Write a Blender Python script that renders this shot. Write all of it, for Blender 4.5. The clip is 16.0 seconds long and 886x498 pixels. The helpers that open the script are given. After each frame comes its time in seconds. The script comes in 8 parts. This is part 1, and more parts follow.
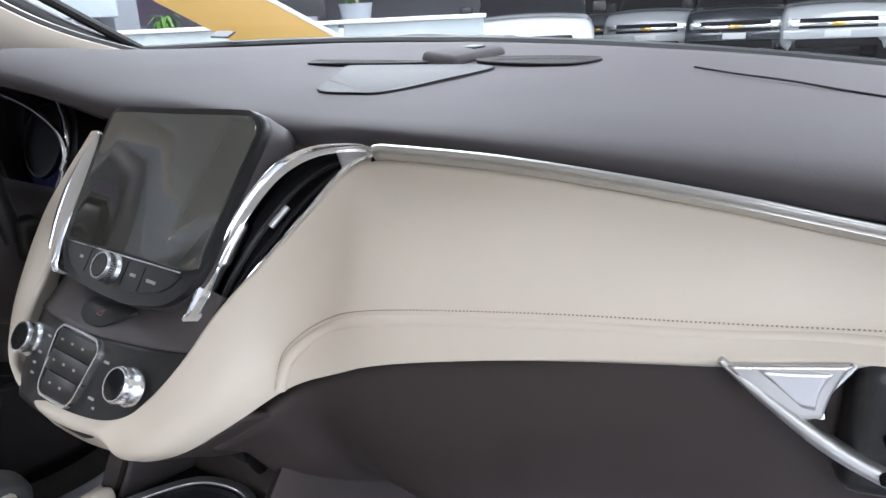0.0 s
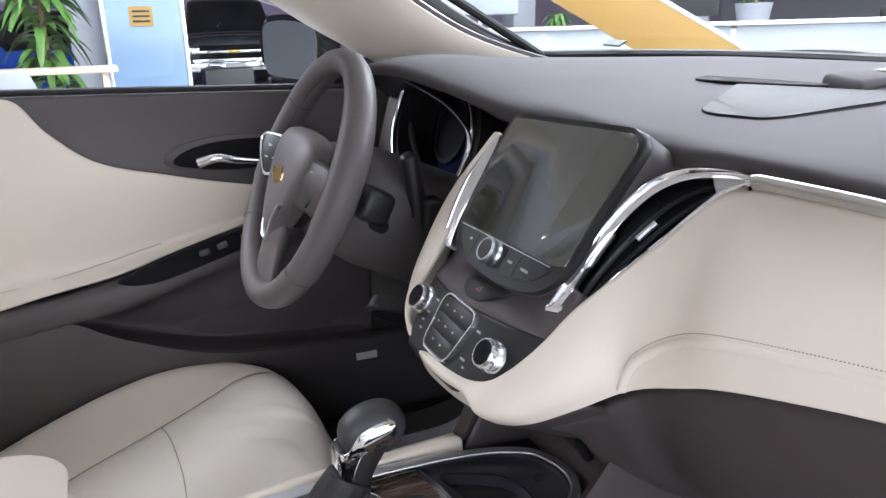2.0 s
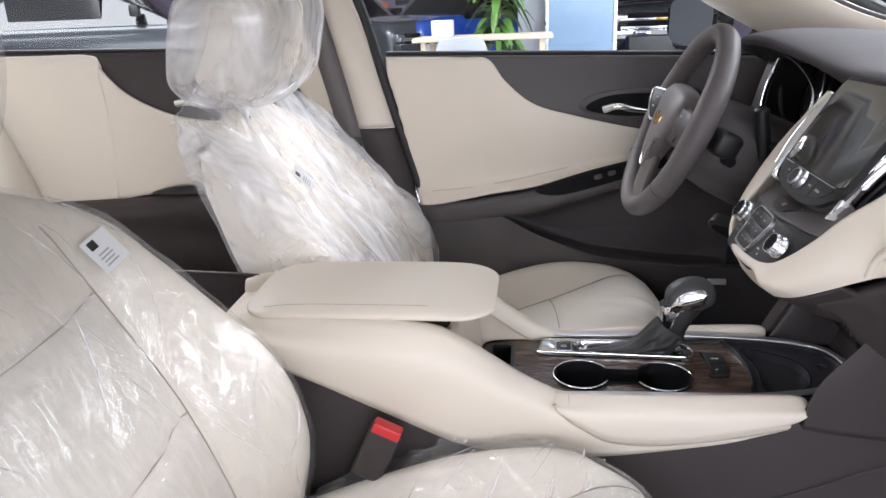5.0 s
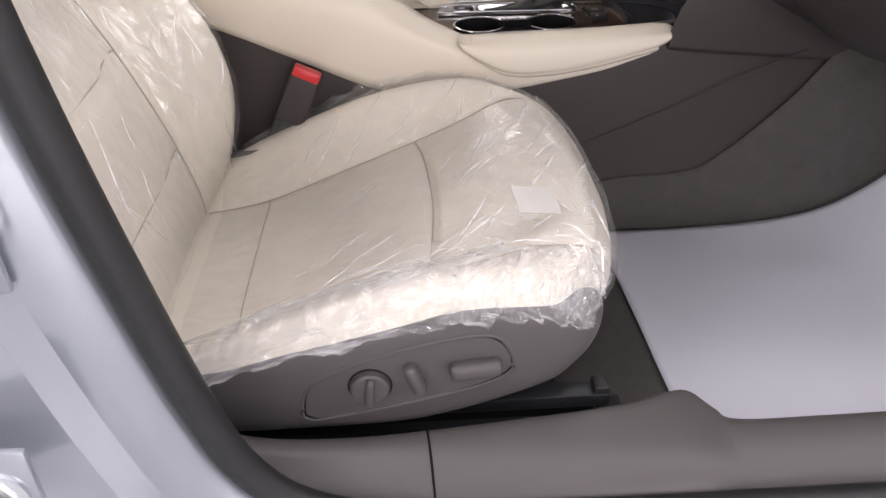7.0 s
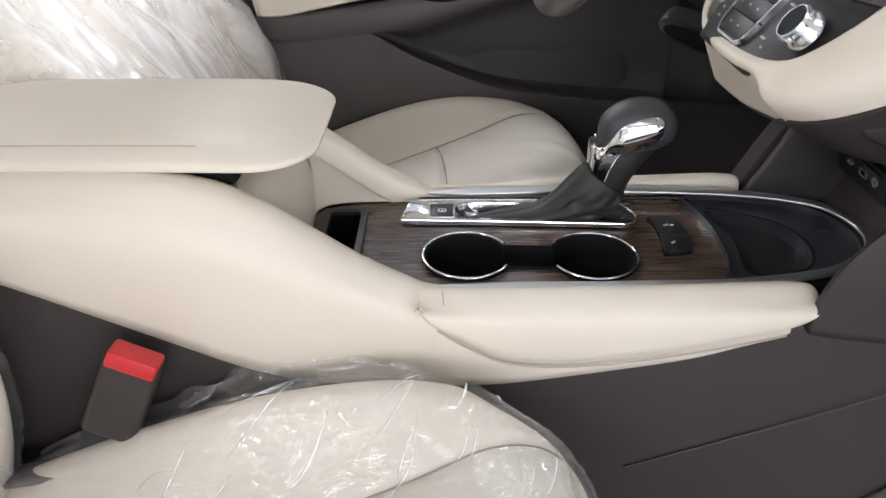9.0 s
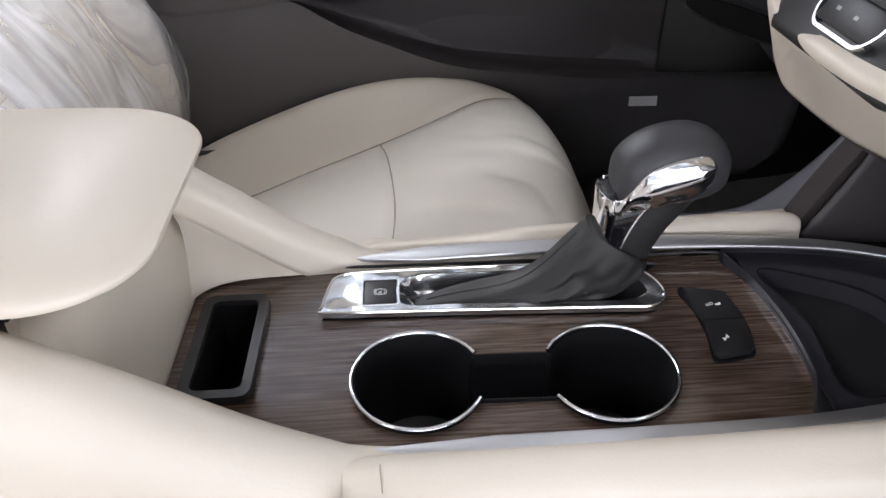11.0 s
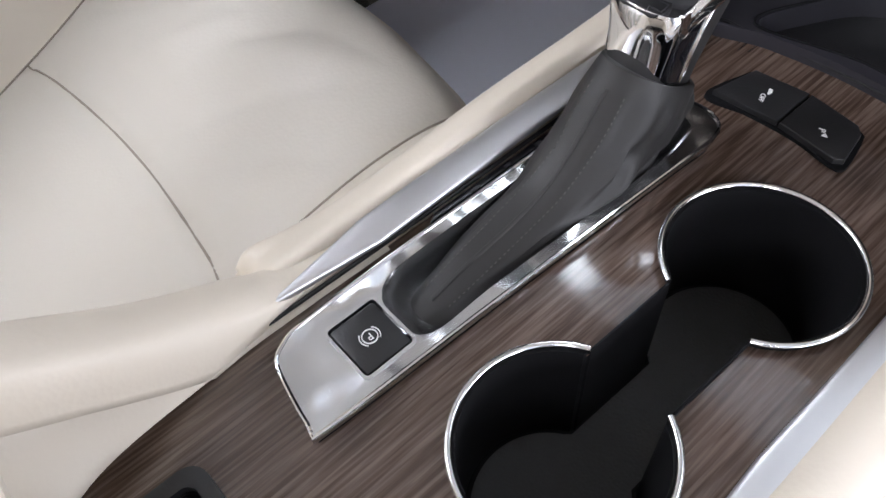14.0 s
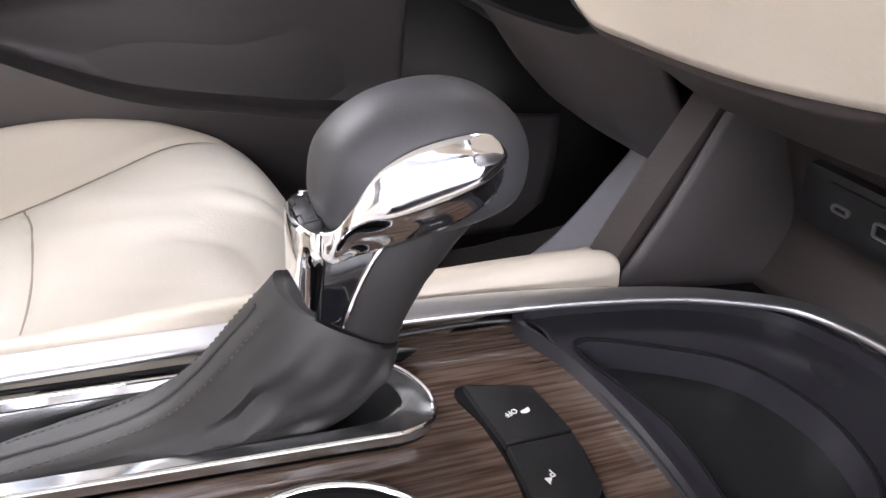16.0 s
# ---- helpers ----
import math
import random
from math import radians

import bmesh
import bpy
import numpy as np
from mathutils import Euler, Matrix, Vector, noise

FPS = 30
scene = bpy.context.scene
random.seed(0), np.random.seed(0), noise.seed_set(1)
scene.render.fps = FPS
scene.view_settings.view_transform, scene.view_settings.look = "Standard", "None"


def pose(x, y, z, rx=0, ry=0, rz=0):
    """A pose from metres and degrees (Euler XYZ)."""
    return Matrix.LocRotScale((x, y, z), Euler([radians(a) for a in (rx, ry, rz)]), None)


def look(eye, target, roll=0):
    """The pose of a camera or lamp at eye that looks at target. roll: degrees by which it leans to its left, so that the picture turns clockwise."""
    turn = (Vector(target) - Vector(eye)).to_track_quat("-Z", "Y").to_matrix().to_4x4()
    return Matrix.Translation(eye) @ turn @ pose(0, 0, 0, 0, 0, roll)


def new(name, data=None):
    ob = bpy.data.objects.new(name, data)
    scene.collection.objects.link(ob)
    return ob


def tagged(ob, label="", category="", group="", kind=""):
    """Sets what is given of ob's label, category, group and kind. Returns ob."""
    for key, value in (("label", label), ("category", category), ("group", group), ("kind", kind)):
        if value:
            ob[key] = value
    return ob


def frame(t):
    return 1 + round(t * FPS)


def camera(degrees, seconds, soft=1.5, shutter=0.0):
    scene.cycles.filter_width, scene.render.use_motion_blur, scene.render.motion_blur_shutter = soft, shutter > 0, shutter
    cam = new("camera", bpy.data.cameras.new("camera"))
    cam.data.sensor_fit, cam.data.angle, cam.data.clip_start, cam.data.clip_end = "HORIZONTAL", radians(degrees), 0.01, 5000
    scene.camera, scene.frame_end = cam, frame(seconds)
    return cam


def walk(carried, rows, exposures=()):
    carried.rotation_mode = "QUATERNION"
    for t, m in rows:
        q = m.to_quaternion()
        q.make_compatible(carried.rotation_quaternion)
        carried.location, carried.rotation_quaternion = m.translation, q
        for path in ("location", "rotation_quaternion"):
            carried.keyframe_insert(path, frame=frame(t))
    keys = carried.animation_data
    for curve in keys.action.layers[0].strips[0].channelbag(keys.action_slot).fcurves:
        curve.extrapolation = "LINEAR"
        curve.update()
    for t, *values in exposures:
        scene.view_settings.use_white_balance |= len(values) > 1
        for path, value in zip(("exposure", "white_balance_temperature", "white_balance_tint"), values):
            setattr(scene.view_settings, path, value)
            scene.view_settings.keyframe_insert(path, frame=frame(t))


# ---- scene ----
cam = camera(62.1, 16.0)
PATH = [
    (0, 0.582, 0.0, 1.13, 37.5, -18.0, -0.0),
    (0.5, 0.5719, -0.0146, 1.1391, 44.59, -17.97, 0.06),
    (1, 0.567, -0.021, 1.1465, 51.53, -17.94, -0.01),
    (1.5, 0.5734, -0.0246, 1.1544, 58.57, -18.04, 0.15),
    (2, 0.6069, -0.0344, 1.1537, 65.6, -18.35, 0.47),
    (2.5, 0.6885, -0.0582, 1.1518, 72.59, -18.7, 0.71),
    (3, 0.7947, -0.0813, 1.1609, 81.22, -18.84, 0.39),
    (3.5, 0.8743, -0.0893, 1.1899, 91.74, -18.61, -0.27),
    (3.7, 0.8969, -0.0878, 1.2046, 96.09, -18.41, -0.58),
    (5.8, 1.1055, -0.0426, 1.1703, 97.41, -22.74, -3.01),
    (6, 1.1391, -0.0666, 1.1591, 94.56, -25.92, -3.51),
    (6.5, 1.1986, -0.1178, 1.0524, 88.67, -30.81, -1.93),
    (7, 1.2206, -0.1114, 1.0, 86.78, -34.18, -0.49),
    (7.5, 1.1921, -0.0958, 1.0081, 87.15, -34.93, 0.1),
    (8, 1.0193, -0.0381, 1.032, 89.42, -33.23, 0.2),
    (8.5, 0.8113, -0.0029, 1.037, 91.26, -31.0, -0.01),
    (8.7, 0.7272, -0.0054, 1.0133, 90.43, -30.6, 0.49),
    (10.8, 0.355, 0.0139, 0.9501, 87.86, -37.03, 0.3),
    (11, 0.3519, 0.0129, 0.9525, 86.44, -35.47, 0.29),
    (11.5, 0.3227, 0.0111, 0.9316, 80.33, -33.15, 0.41),
    (12, 0.2438, -0.0041, 0.9009, 73.32, -38.82, -2.41),
    (12.5, 0.1461, 0.0005, 0.8754, 65.68, -44.93, -4.47),
    (13, 0.1262, -0.0257, 0.8753, 59.28, -49.67, -5.99),
    (13.5, 0.0902, -0.064, 0.8774, 55.32, -54.38, -7.47),
    (14, 0.092, -0.0714, 0.8818, 52.67, -52.61, -5.13),
    (14.5, 0.1431, -0.0211, 0.871, 53.63, -44.12, 0.08),
    (15, 0.1597, 0.1058, 0.8379, 57.54, -35.01, 6.76),
    (15.5, 0.1507, 0.101, 0.8325, 62.1, -30.39, 7.83),
    (16, 0.1665, 0.0969, 0.8156, 65.85, -27.67, 6.59),
]
EXPOSURES = [(0, 0.17, 5850, 12), (1.5, 0.38, 5850, 13), (3.5, 0.11, 5950, 16), (5.8, 0.28, 6050, 14), (6.0, 0.2, 6050, 15), (6.5, -0.06, 6350, 18), (7.0, -0.06, 6600, 18), (8.0, 0.07, 6600, 14), (8.5, 0.2, 6350, 12), (11.0, 0.41, 6000, 14), (11.5, 0.81, 5950, 14), (12.5, 0.84, 5950, 15), (14.0, 0.73, 5950, 14), (14.5, 0.83, 6000, 14), (15.0, 1.39, 6450, 18), (16.0, 1.36, 6200, 17)]
walk(cam, [(t, pose(x, y, z, 90 + pitch, 0, yaw) @ pose(0, 0, 0, 0, 0, roll)) for t, x, y, z, yaw, pitch, roll in PATH], EXPOSURES)

# ---- world and lights: a bright showroom with luminous ceiling panels ----
world = bpy.data.worlds.new("showroom_air")
scene.world = world
world.use_nodes = True
world.node_tree.nodes["Background"].inputs[0].default_value = (0.9, 0.95, 1.0, 1)
world.node_tree.nodes["Background"].inputs[1].default_value = 0.25
CEILING = 4.2


def area_lamp(name, m, sx, sy, watts, colour):
    data = bpy.data.lights.new(name, "AREA")
    data.shape, data.size, data.size_y, data.energy, data.color = "RECTANGLE", sx, sy, watts, colour
    new(name, data).matrix_world = m


# long luminous troughs in the ceiling, and an added fill on the passenger's side
for lx, ly, w in ((4.5, -6.0, 520), (-4.5, -4.5, 650), (-4.0, 4.5, 700), (1.0, 8.0, 620)):
    area_lamp("ceiling_lamp", pose(lx, ly, CEILING - 0.06), 3.0, 6.0, w, (1.0, 0.985, 0.97))
# unseen low fill that brightens the driver's door and seats; no window stands here
area_lamp("passenger_side_fill", look((9.7, 2.6, 2.4), (0, 0.6, 1.4)), 12.0, 2.6, 560, (1.0, 0.985, 0.965))
for lx, ly, w in ((-1.9, 0.2, 120), (1.75, 1.2, 85)):
    area_lamp("ceiling_lamp", pose(lx, ly, CEILING - 0.06), 1.1, 5.0, w, (1.0, 0.985, 0.97))
scene.view_settings.exposure = 0.0


# ---- materials ----
def material(name, base, rough=0.5, metal=0.0, grain=0.0, grain_size=0.002, tint=0.06, tint_size=0.15, coat=0.0, rough_var=0.06, sheen=0.0):
    """Principled surface with colour drift at two scales, uneven gloss and a fine relief of that size in metres."""
    m = bpy.data.materials.new(name)
    m.use_nodes = True
    t = m.node_tree
    b = t.nodes["Principled BSDF"]
    b.inputs["Metallic"].default_value = metal
    b.inputs["Coat Weight"].default_value = coat
    b.inputs["Coat Roughness"].default_value = 0.08
    b.inputs["Sheen Weight"].default_value = sheen
    co = t.nodes.new("ShaderNodeTexCoord")
    big = t.nodes.new("ShaderNodeTexNoise")
    big.inputs["Scale"].default_value, big.inputs["Detail"].default_value = 1 / tint_size, 4
    t.links.new(co.outputs["Object"], big.inputs["Vector"])
    ramp = t.nodes.new("ShaderNodeMix")
    ramp.data_type = "RGBA"
    ramp.inputs["A"].default_value = (*[c * (1 - tint) for c in base], 1)
    ramp.inputs["B"].default_value = (*[min(1, c * (1 + tint)) for c in base], 1)
    t.links.new(big.outputs["Fac"], ramp.inputs["Factor"])
    t.links.new(ramp.outputs["Result"], b.inputs["Base Color"])
    mp = t.nodes.new("ShaderNodeMapRange")
    mp.inputs["To Min"].default_value, mp.inputs["To Max"].default_value = max(0.02, rough - rough_var), min(1, rough + rough_var)
    t.links.new(big.outputs["Fac"], mp.inputs["Value"])
    t.links.new(mp.outputs["Result"], b.inputs["Roughness"])
    if grain:
        fine = t.nodes.new("ShaderNodeTexVoronoi")
        fine.inputs["Scale"].default_value = 1 / grain_size
        t.links.new(co.outputs["Object"], fine.inputs["Vector"])
        bump = t.nodes.new("ShaderNodeBump")
        bump.inputs["Strength"].default_value, bump.inputs["Distance"].default_value = grain, grain_size * 0.4
        t.links.new(fine.outputs["Distance"], bump.inputs["Height"])
        t.links.new(bump.outputs["Normal"], b.inputs["Normal"])
    return m


CREAM = material("cream_leather", (0.74, 0.668, 0.562), 0.44, grain=0.06, grain_size=0.0022, tint=0.035, coat=0.05)
CREAM_SEAT = material("cream_seat_leather", (0.79, 0.725, 0.625), 0.42, grain=0.04, grain_size=0.0025, tint=0.025, tint_size=0.3)
CREAM_INSERT = material("cream_seat_insert", (0.72, 0.675, 0.60), 0.45, grain=0.08, grain_size=0.0030, tint=0.02, tint_size=0.3)
BROWN = material("grey_brown_plastic", (0.051, 0.042, 0.040), 0.5, grain=0.08, grain_size=0.0016, tint=0.08)
BROWN.node_tree.nodes["Principled BSDF"].inputs["Specular IOR Level"].default_value = 0.3
# the pad's brown, lightened in colour for the light on the dash top
BROWN_TOP = material("grey_brown_soft_pad_lit", (0.082, 0.075, 0.078), 0.72, grain=0.14, grain_size=0.0014, tint=0.06)
BROWN_TOP.node_tree.nodes["Principled BSDF"].inputs["Specular IOR Level"].default_value = 0.25
LEATHER_DK = material("grey_brown_leather", (0.125, 0.111, 0.110), 0.48, grain=0.07, grain_size=0.0018, tint=0.08)
# same plastic as BROWN, its colour lightened for trim that more light reaches
BROWN_LIT = material("grey_brown_lit_plastic", (0.082, 0.073, 0.074), 0.5, grain=0.08, grain_size=0.0016, tint=0.08)
NICKEL = material("brushed_nickel", (0.60, 0.595, 0.58), 0.36, metal=1.0, tint=0.05)
POLISHED = material("polished_silver", (0.70, 0.71, 0.73), 0.20, metal=1.0, tint=0.03)
def soften(m, size, depth):
    """Gives a pressed metal sheet slow, shallow waves."""
    t = m.node_tree
    co, n, b = t.nodes.new("ShaderNodeTexCoord"), t.nodes.new("ShaderNodeTexNoise"), t.nodes.new("ShaderNodeBump")
    n.inputs["Scale"].default_value, n.inputs["Detail"].default_value = 1 / size, 1
    b.inputs["Strength"].default_value, b.inputs["Distance"].default_value = 0.7, depth
    t.links.new(co.outputs["Object"], n.inputs["Vector"])
    t.links.new(n.outputs["Fac"], b.inputs["Height"])
    t.links.new(b.outputs["Normal"], t.nodes["Principled BSDF"].inputs["Normal"])


soften(POLISHED, 0.035, 0.012)
SPEAKER = material("speaker_cover", (0.026, 0.024, 0.026), 0.6, grain=0.4, grain_size=0.0022, tint=0.05)
CHARCOAL = material("charcoal_leather", (0.040, 0.040, 0.0435), 0.50, grain=0.06, grain_size=0.0011, tint=0.1)
BOOT = material("creased_boot_leather", (0.019, 0.018, 0.0175), 0.55, grain=0.06, grain_size=0.0011, tint=0.15, tint_size=0.02)
BOOT_THREAD = material("charcoal_thread", (0.075, 0.070, 0.066), 0.7)
BLACK = material("black_plastic", (0.016, 0.016, 0.017), 0.42, grain=0.14, grain_size=0.0012, tint=0.15)
BLACK_SOFT = material("matt_black_lining", (0.010, 0.010, 0.011), 0.6, tint=0.2)
BLACK_SOFT.node_tree.nodes["Principled BSDF"].inputs["Specular IOR Level"].default_value = 0.1
PIANO = material("gloss_black", (0.008, 0.008, 0.010), 0.08, tint=0.1, rough_var=0.03, coat=0.4)
# green-grey base stands in for the hall mirrored in the dark glass
SCREEN = material("touch_glass_reflected_grey", (0.072, 0.074, 0.062), 0.05, tint=0.1, rough_var=0.02, coat=1.0)
SCREEN.node_tree.nodes["Principled BSDF"].inputs["IOR"].default_value = 1.9
CHROME = material("chrome", (0.86, 0.86, 0.87), 0.07, metal=1.0, tint=0.02, rough_var=0.03)
SATIN = material("satin_silver", (0.78, 0.79, 0.81), 0.28, metal=1.0, tint=0.03)
CARPET = material("grey_brown_carpet", (0.075, 0.068, 0.064), 0.95, grain=0.9, grain_size=0.0025, tint=0.25, tint_size=0.03, sheen=0.3)
PAPER = material("white_paper", (0.76, 0.76, 0.85), 0.55, tint=0.03, tint_size=0.2)
PAINT = material("silver_car_paint", (0.40, 0.42, 0.46), 0.22, metal=0.55, tint=0.03, coat=0.6)
RUBBER = material("black_rubber_seal", (0.014, 0.014, 0.015), 0.55, grain=0.14, grain_size=0.002, tint=0.2)
LINER = material("pale_headliner_cloth", (0.84, 0.82, 0.78), 0.9, grain=0.3, grain_size=0.0015, tint=0.03)
RED = material("red_button", (0.62, 0.03, 0.035), 0.35, tint=0.05)
WHITE = material("white_print", (0.78, 0.78, 0.78), 0.6, tint=0.02)
GREYPRINT = material("grey_print", (0.42, 0.42, 0.42), 0.6, tint=0.03)
GOLD = material("gold_emblem", (0.72, 0.46, 0.15), 0.25, metal=0.9, tint=0.08)
THREAD = material("tan_thread", (0.34, 0.27, 0.20), 0.8, tint=0.1)
# seam lines on cream leather, darkened in colour for the shade in the joint
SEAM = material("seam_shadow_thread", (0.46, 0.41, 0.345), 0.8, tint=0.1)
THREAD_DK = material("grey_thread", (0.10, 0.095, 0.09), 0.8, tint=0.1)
# deeper tone of the same, for shade down in the seats' sewn grooves
SEAM_SHADE = material("recessed_seam_shadow", (0.36, 0.315, 0.26), 0.85, tint=0.1)
MAT_RUBBER = material("ribbed_rubber_mat", (0.045, 0.045, 0.046), 0.6, grain=0.5, grain_size=0.0018, tint=0.1)
ALUMINIUM = material("brushed_aluminium", (0.70, 0.70, 0.72), 0.42, metal=1.0, tint=0.03)
STEEL = material("dark_steel", (0.05, 0.05, 0.055), 0.35, metal=0.6, tint=0.2)


def wood_material():
    m = material("dark_striped_wood", (0.1, 0.06, 0.04), 0.16, coat=1.0, rough_var=0.04)
    m.node_tree.nodes["Principled BSDF"].inputs["Coat IOR"].default_value = 2.0
    t = m.node_tree
    b = t.nodes["Principled BSDF"]
    co = t.nodes.new("ShaderNodeTexCoord")
    mp = t.nodes.new("ShaderNodeMapping")
    mp.inputs["Scale"].default_value = (1.0, 0.035, 1.0)
    t.links.new(co.outputs["Object"], mp.inputs["Vector"])
    n = t.nodes.new("ShaderNodeTexNoise")
    n.inputs["Scale"].default_value, n.inputs["Detail"].default_value, n.inputs["Distortion"].default_value = 620, 4, 0.2
    t.links.new(mp.outputs["Vector"], n.inputs["Vector"])
    r = t.nodes.new("ShaderNodeValToRGB")
    e = r.color_ramp.elements
    e[0].position, e[0].color = 0.36, (0.115, 0.072, 0.053, 1)
    e[1].position, e[1].color = 0.66, (0.32, 0.230, 0.185, 1)
    mid = e.new(0.5)
    mid.color = (0.205, 0.138, 0.104, 1)
    t.links.new(n.outputs["Fac"], r.inputs["Fac"])
    t.links.new(r.outputs["Color"], b.inputs["Base Color"])
    return m


WOOD = wood_material()


def film_material(name, haze, gloss, relief=0.65, milk=0.78, size=24):
    """Thin clear plastic wrap: mostly see-through, a little milky, with crinkled glossy glints."""
    m = bpy.data.materials.new(name)
    m.use_nodes = True
    t = m.node_tree
    t.nodes.remove(t.nodes["Principled BSDF"])
    out = t.nodes["Material Output"]
    clear, glossy, milky = (t.nodes.new("ShaderNodeBsdf" + k) for k in ("Transparent", "Glossy", "Diffuse"))
    glossy.inputs["Roughness"].default_value = 0.16
    milky.inputs["Color"].default_value = (milk, milk, milk * 1.02, 1)
    co = t.nodes.new("ShaderNodeTexCoord")
    n = t.nodes.new("ShaderNodeTexNoise")
    n.inputs["Scale"].default_value, n.inputs["Detail"].default_value, n.inputs["Distortion"].default_value = size, 3, 2.0
    pull = t.nodes.new("ShaderNodeMapping")
    pull.inputs["Rotation"].default_value = (0.25, 0.15, 0.35)
    pull.inputs["Scale"].default_value = (1.7, 0.7, 0.42)
    t.links.new(co.outputs["Object"], pull.inputs["Vector"])
    t.links.new(pull.outputs["Vector"], n.inputs["Vector"])
    bump = t.nodes.new("ShaderNodeBump")
    bump.inputs["Strength"].default_value, bump.inputs["Distance"].default_value = relief, 0.012
    t.links.new(n.outputs["Fac"], bump.inputs["Height"])
    t.links.new(bump.outputs["Normal"], glossy.inputs["Normal"])
    t.links.new(bump.outputs["Normal"], milky.inputs["Normal"])
    mr = t.nodes.new("ShaderNodeMapRange")
    mr.inputs["From Min"].default_value, mr.inputs["From Max"].default_value = 0.35, 0.7
    mr.inputs["To Min"].default_value, mr.inputs["To Max"].default_value = haze * 0.4, haze * 1.6
    t.links.new(n.outputs["Fac"], mr.inputs["Value"])
    a, c = t.nodes.new("ShaderNodeMixShader"), t.nodes.new("ShaderNodeMixShader")
    t.links.new(mr.outputs["Result"], a.inputs["Fac"])
    t.links.new(clear.outputs[0], a.inputs[1])
    t.links.new(milky.outputs[0], a.inputs[2])
    c.inputs["Fac"].default_value = gloss
    t.links.new(a.outputs[0], c.inputs[1])
    t.links.new(glossy.outputs[0], c.inputs[2])
    t.links.new(c.outputs[0], out.inputs["Surface"])
    return m


FILM = film_material("clear_plastic_film", 0.065, 0.11, 0.42)
# whitish colour that plays the bright streaks on pulled film
FILM_GLINT = film_material("film_glint_crease", 0.50, 0.10, 0.2, 0.95)
FILM_WRAP = film_material("loose_plastic_wrap", 0.42, 0.06, 0.16, 0.90, 8)
FILM_THICK = film_material("bunched_plastic_film", 0.26, 0.09, 0.6, 0.62)


def glass_material(name, colour=(0.86, 0.90, 0.89)):
    m = bpy.data.materials.new(name)
    m.use_nodes = True
    t = m.node_tree
    t.nodes.remove(t.nodes["Principled BSDF"])
    clear, glossy = t.nodes.new("ShaderNodeBsdfTransparent"), t.nodes.new("ShaderNodeBsdfGlossy")
    clear.inputs["Color"].default_value = (*colour, 1)
    glossy.inputs["Roughness"].default_value = 0.01
    face, power, mix = t.nodes.new("ShaderNodeLayerWeight"), t.nodes.new("ShaderNodeMath"), t.nodes.new("ShaderNodeMixShader")
    face.inputs["Blend"].default_value = 0.5
    power.operation = "POWER"
    power.inputs[1].default_value = 5.0
    t.links.new(face.outputs["Facing"], power.inputs[0])
    scale = t.nodes.new("ShaderNodeMapRange")
    scale.inputs["To Min"].default_value, scale.inputs["To Max"].default_value = 0.04, 0.7
    t.links.new(power.outputs[0], scale.inputs["Value"])
    t.links.new(scale.outputs["Result"], mix.inputs["Fac"])
    t.links.new(clear.outputs[0], mix.inputs[1])
    t.links.new(glossy.outputs[0], mix.inputs[2])
    t.links.new(mix.outputs[0], t.nodes["Material Output"].inputs["Surface"])
    return m


GLASS = glass_material("window_glass")


# ---- shape tools ----
def thing(name, label, category, at=(0, 0, 0), group="", kind=""):
    ob = new(name)
    ob.location = at
    return tagged(ob, label, category, group, kind)


def part(name, bm, mat, parent=None, label="", thick=0.0, smooth=True, sharp=40):
    """Links a bmesh, given in world metres, as one mesh under a thing or a part."""
    bmesh.ops.recalc_face_normals(bm, faces=bm.faces)
    me = bpy.data.meshes.new(name)
    bm.to_mesh(me)
    bm.free()
    me.materials.append(mat)
    if smooth:
        me.shade_smooth()
        me.set_sharp_from_angle(angle=radians(sharp))
    ob = new(name, me)
    if parent is not None:
        ob.parent = parent
        if parent.parent is None:
            ob.matrix_parent_inverse = Matrix.Translation(-parent.location)
    if thick:
        s = ob.modifiers.new("thickness", "SOLIDIFY")
        s.thickness, s.offset = thick, -1
    if label:
        ob["label"] = label
    return ob


def spline(pts, n, closed=False):
    """n points evenly along a smooth curve through pts."""
    p = [Vector(q) for q in pts]
    m = len(p)
    fine = []
    spans = m if closed else m - 1
    for i in range(spans):
        a, b, c, d = (p[(i + k) % m] if closed else p[min(max(i + k, 0), m - 1)] for k in (-1, 0, 1, 2))
        for k in range(12):
            s = k / 12
            fine.append(0.5 * ((2 * b) + (c - a) * s + (2 * a - 5 * b + 4 * c - d) * s * s + (3 * b - a - 3 * c + d) * s ** 3))
    fine.append(p[0].copy() if closed else p[-1].copy())
    run = [0.0]
    for a, b in zip(fine, fine[1:]):
        run.append(run[-1] + (b - a).length)
    out, k = [], 0
    total = run[-1] or 1e-9
    for i in range(n):
        want = total * i / (n if closed else n - 1)
        while k < len(run) - 2 and run[k + 1] < want:
            k += 1
        span = run[k + 1] - run[k] or 1e-9
        out.append(fine[k].lerp(fine[k + 1], min(1, max(0, (want - run[k]) / span))))
    return out


def skin(rows, wrap=False, bm=None, caps=False):
    """A sheet over rows of points; wrap joins each row's ends."""
    bm = bm or bmesh.new()
    grid = [[bm.verts.new(q) for q in r] for r in rows]
    n = len(grid[0])
    for a, b in zip(grid, grid[1:]):
        for i in range(n if wrap else n - 1):
            j = (i + 1) % n
            try:
                bm.faces.new((a[i], a[j], b[j], b[i]))
            except ValueError:
                pass
    if caps:
        bm.faces.new(grid[0][::-1])
        bm.faces.new(grid[-1])
    return bm


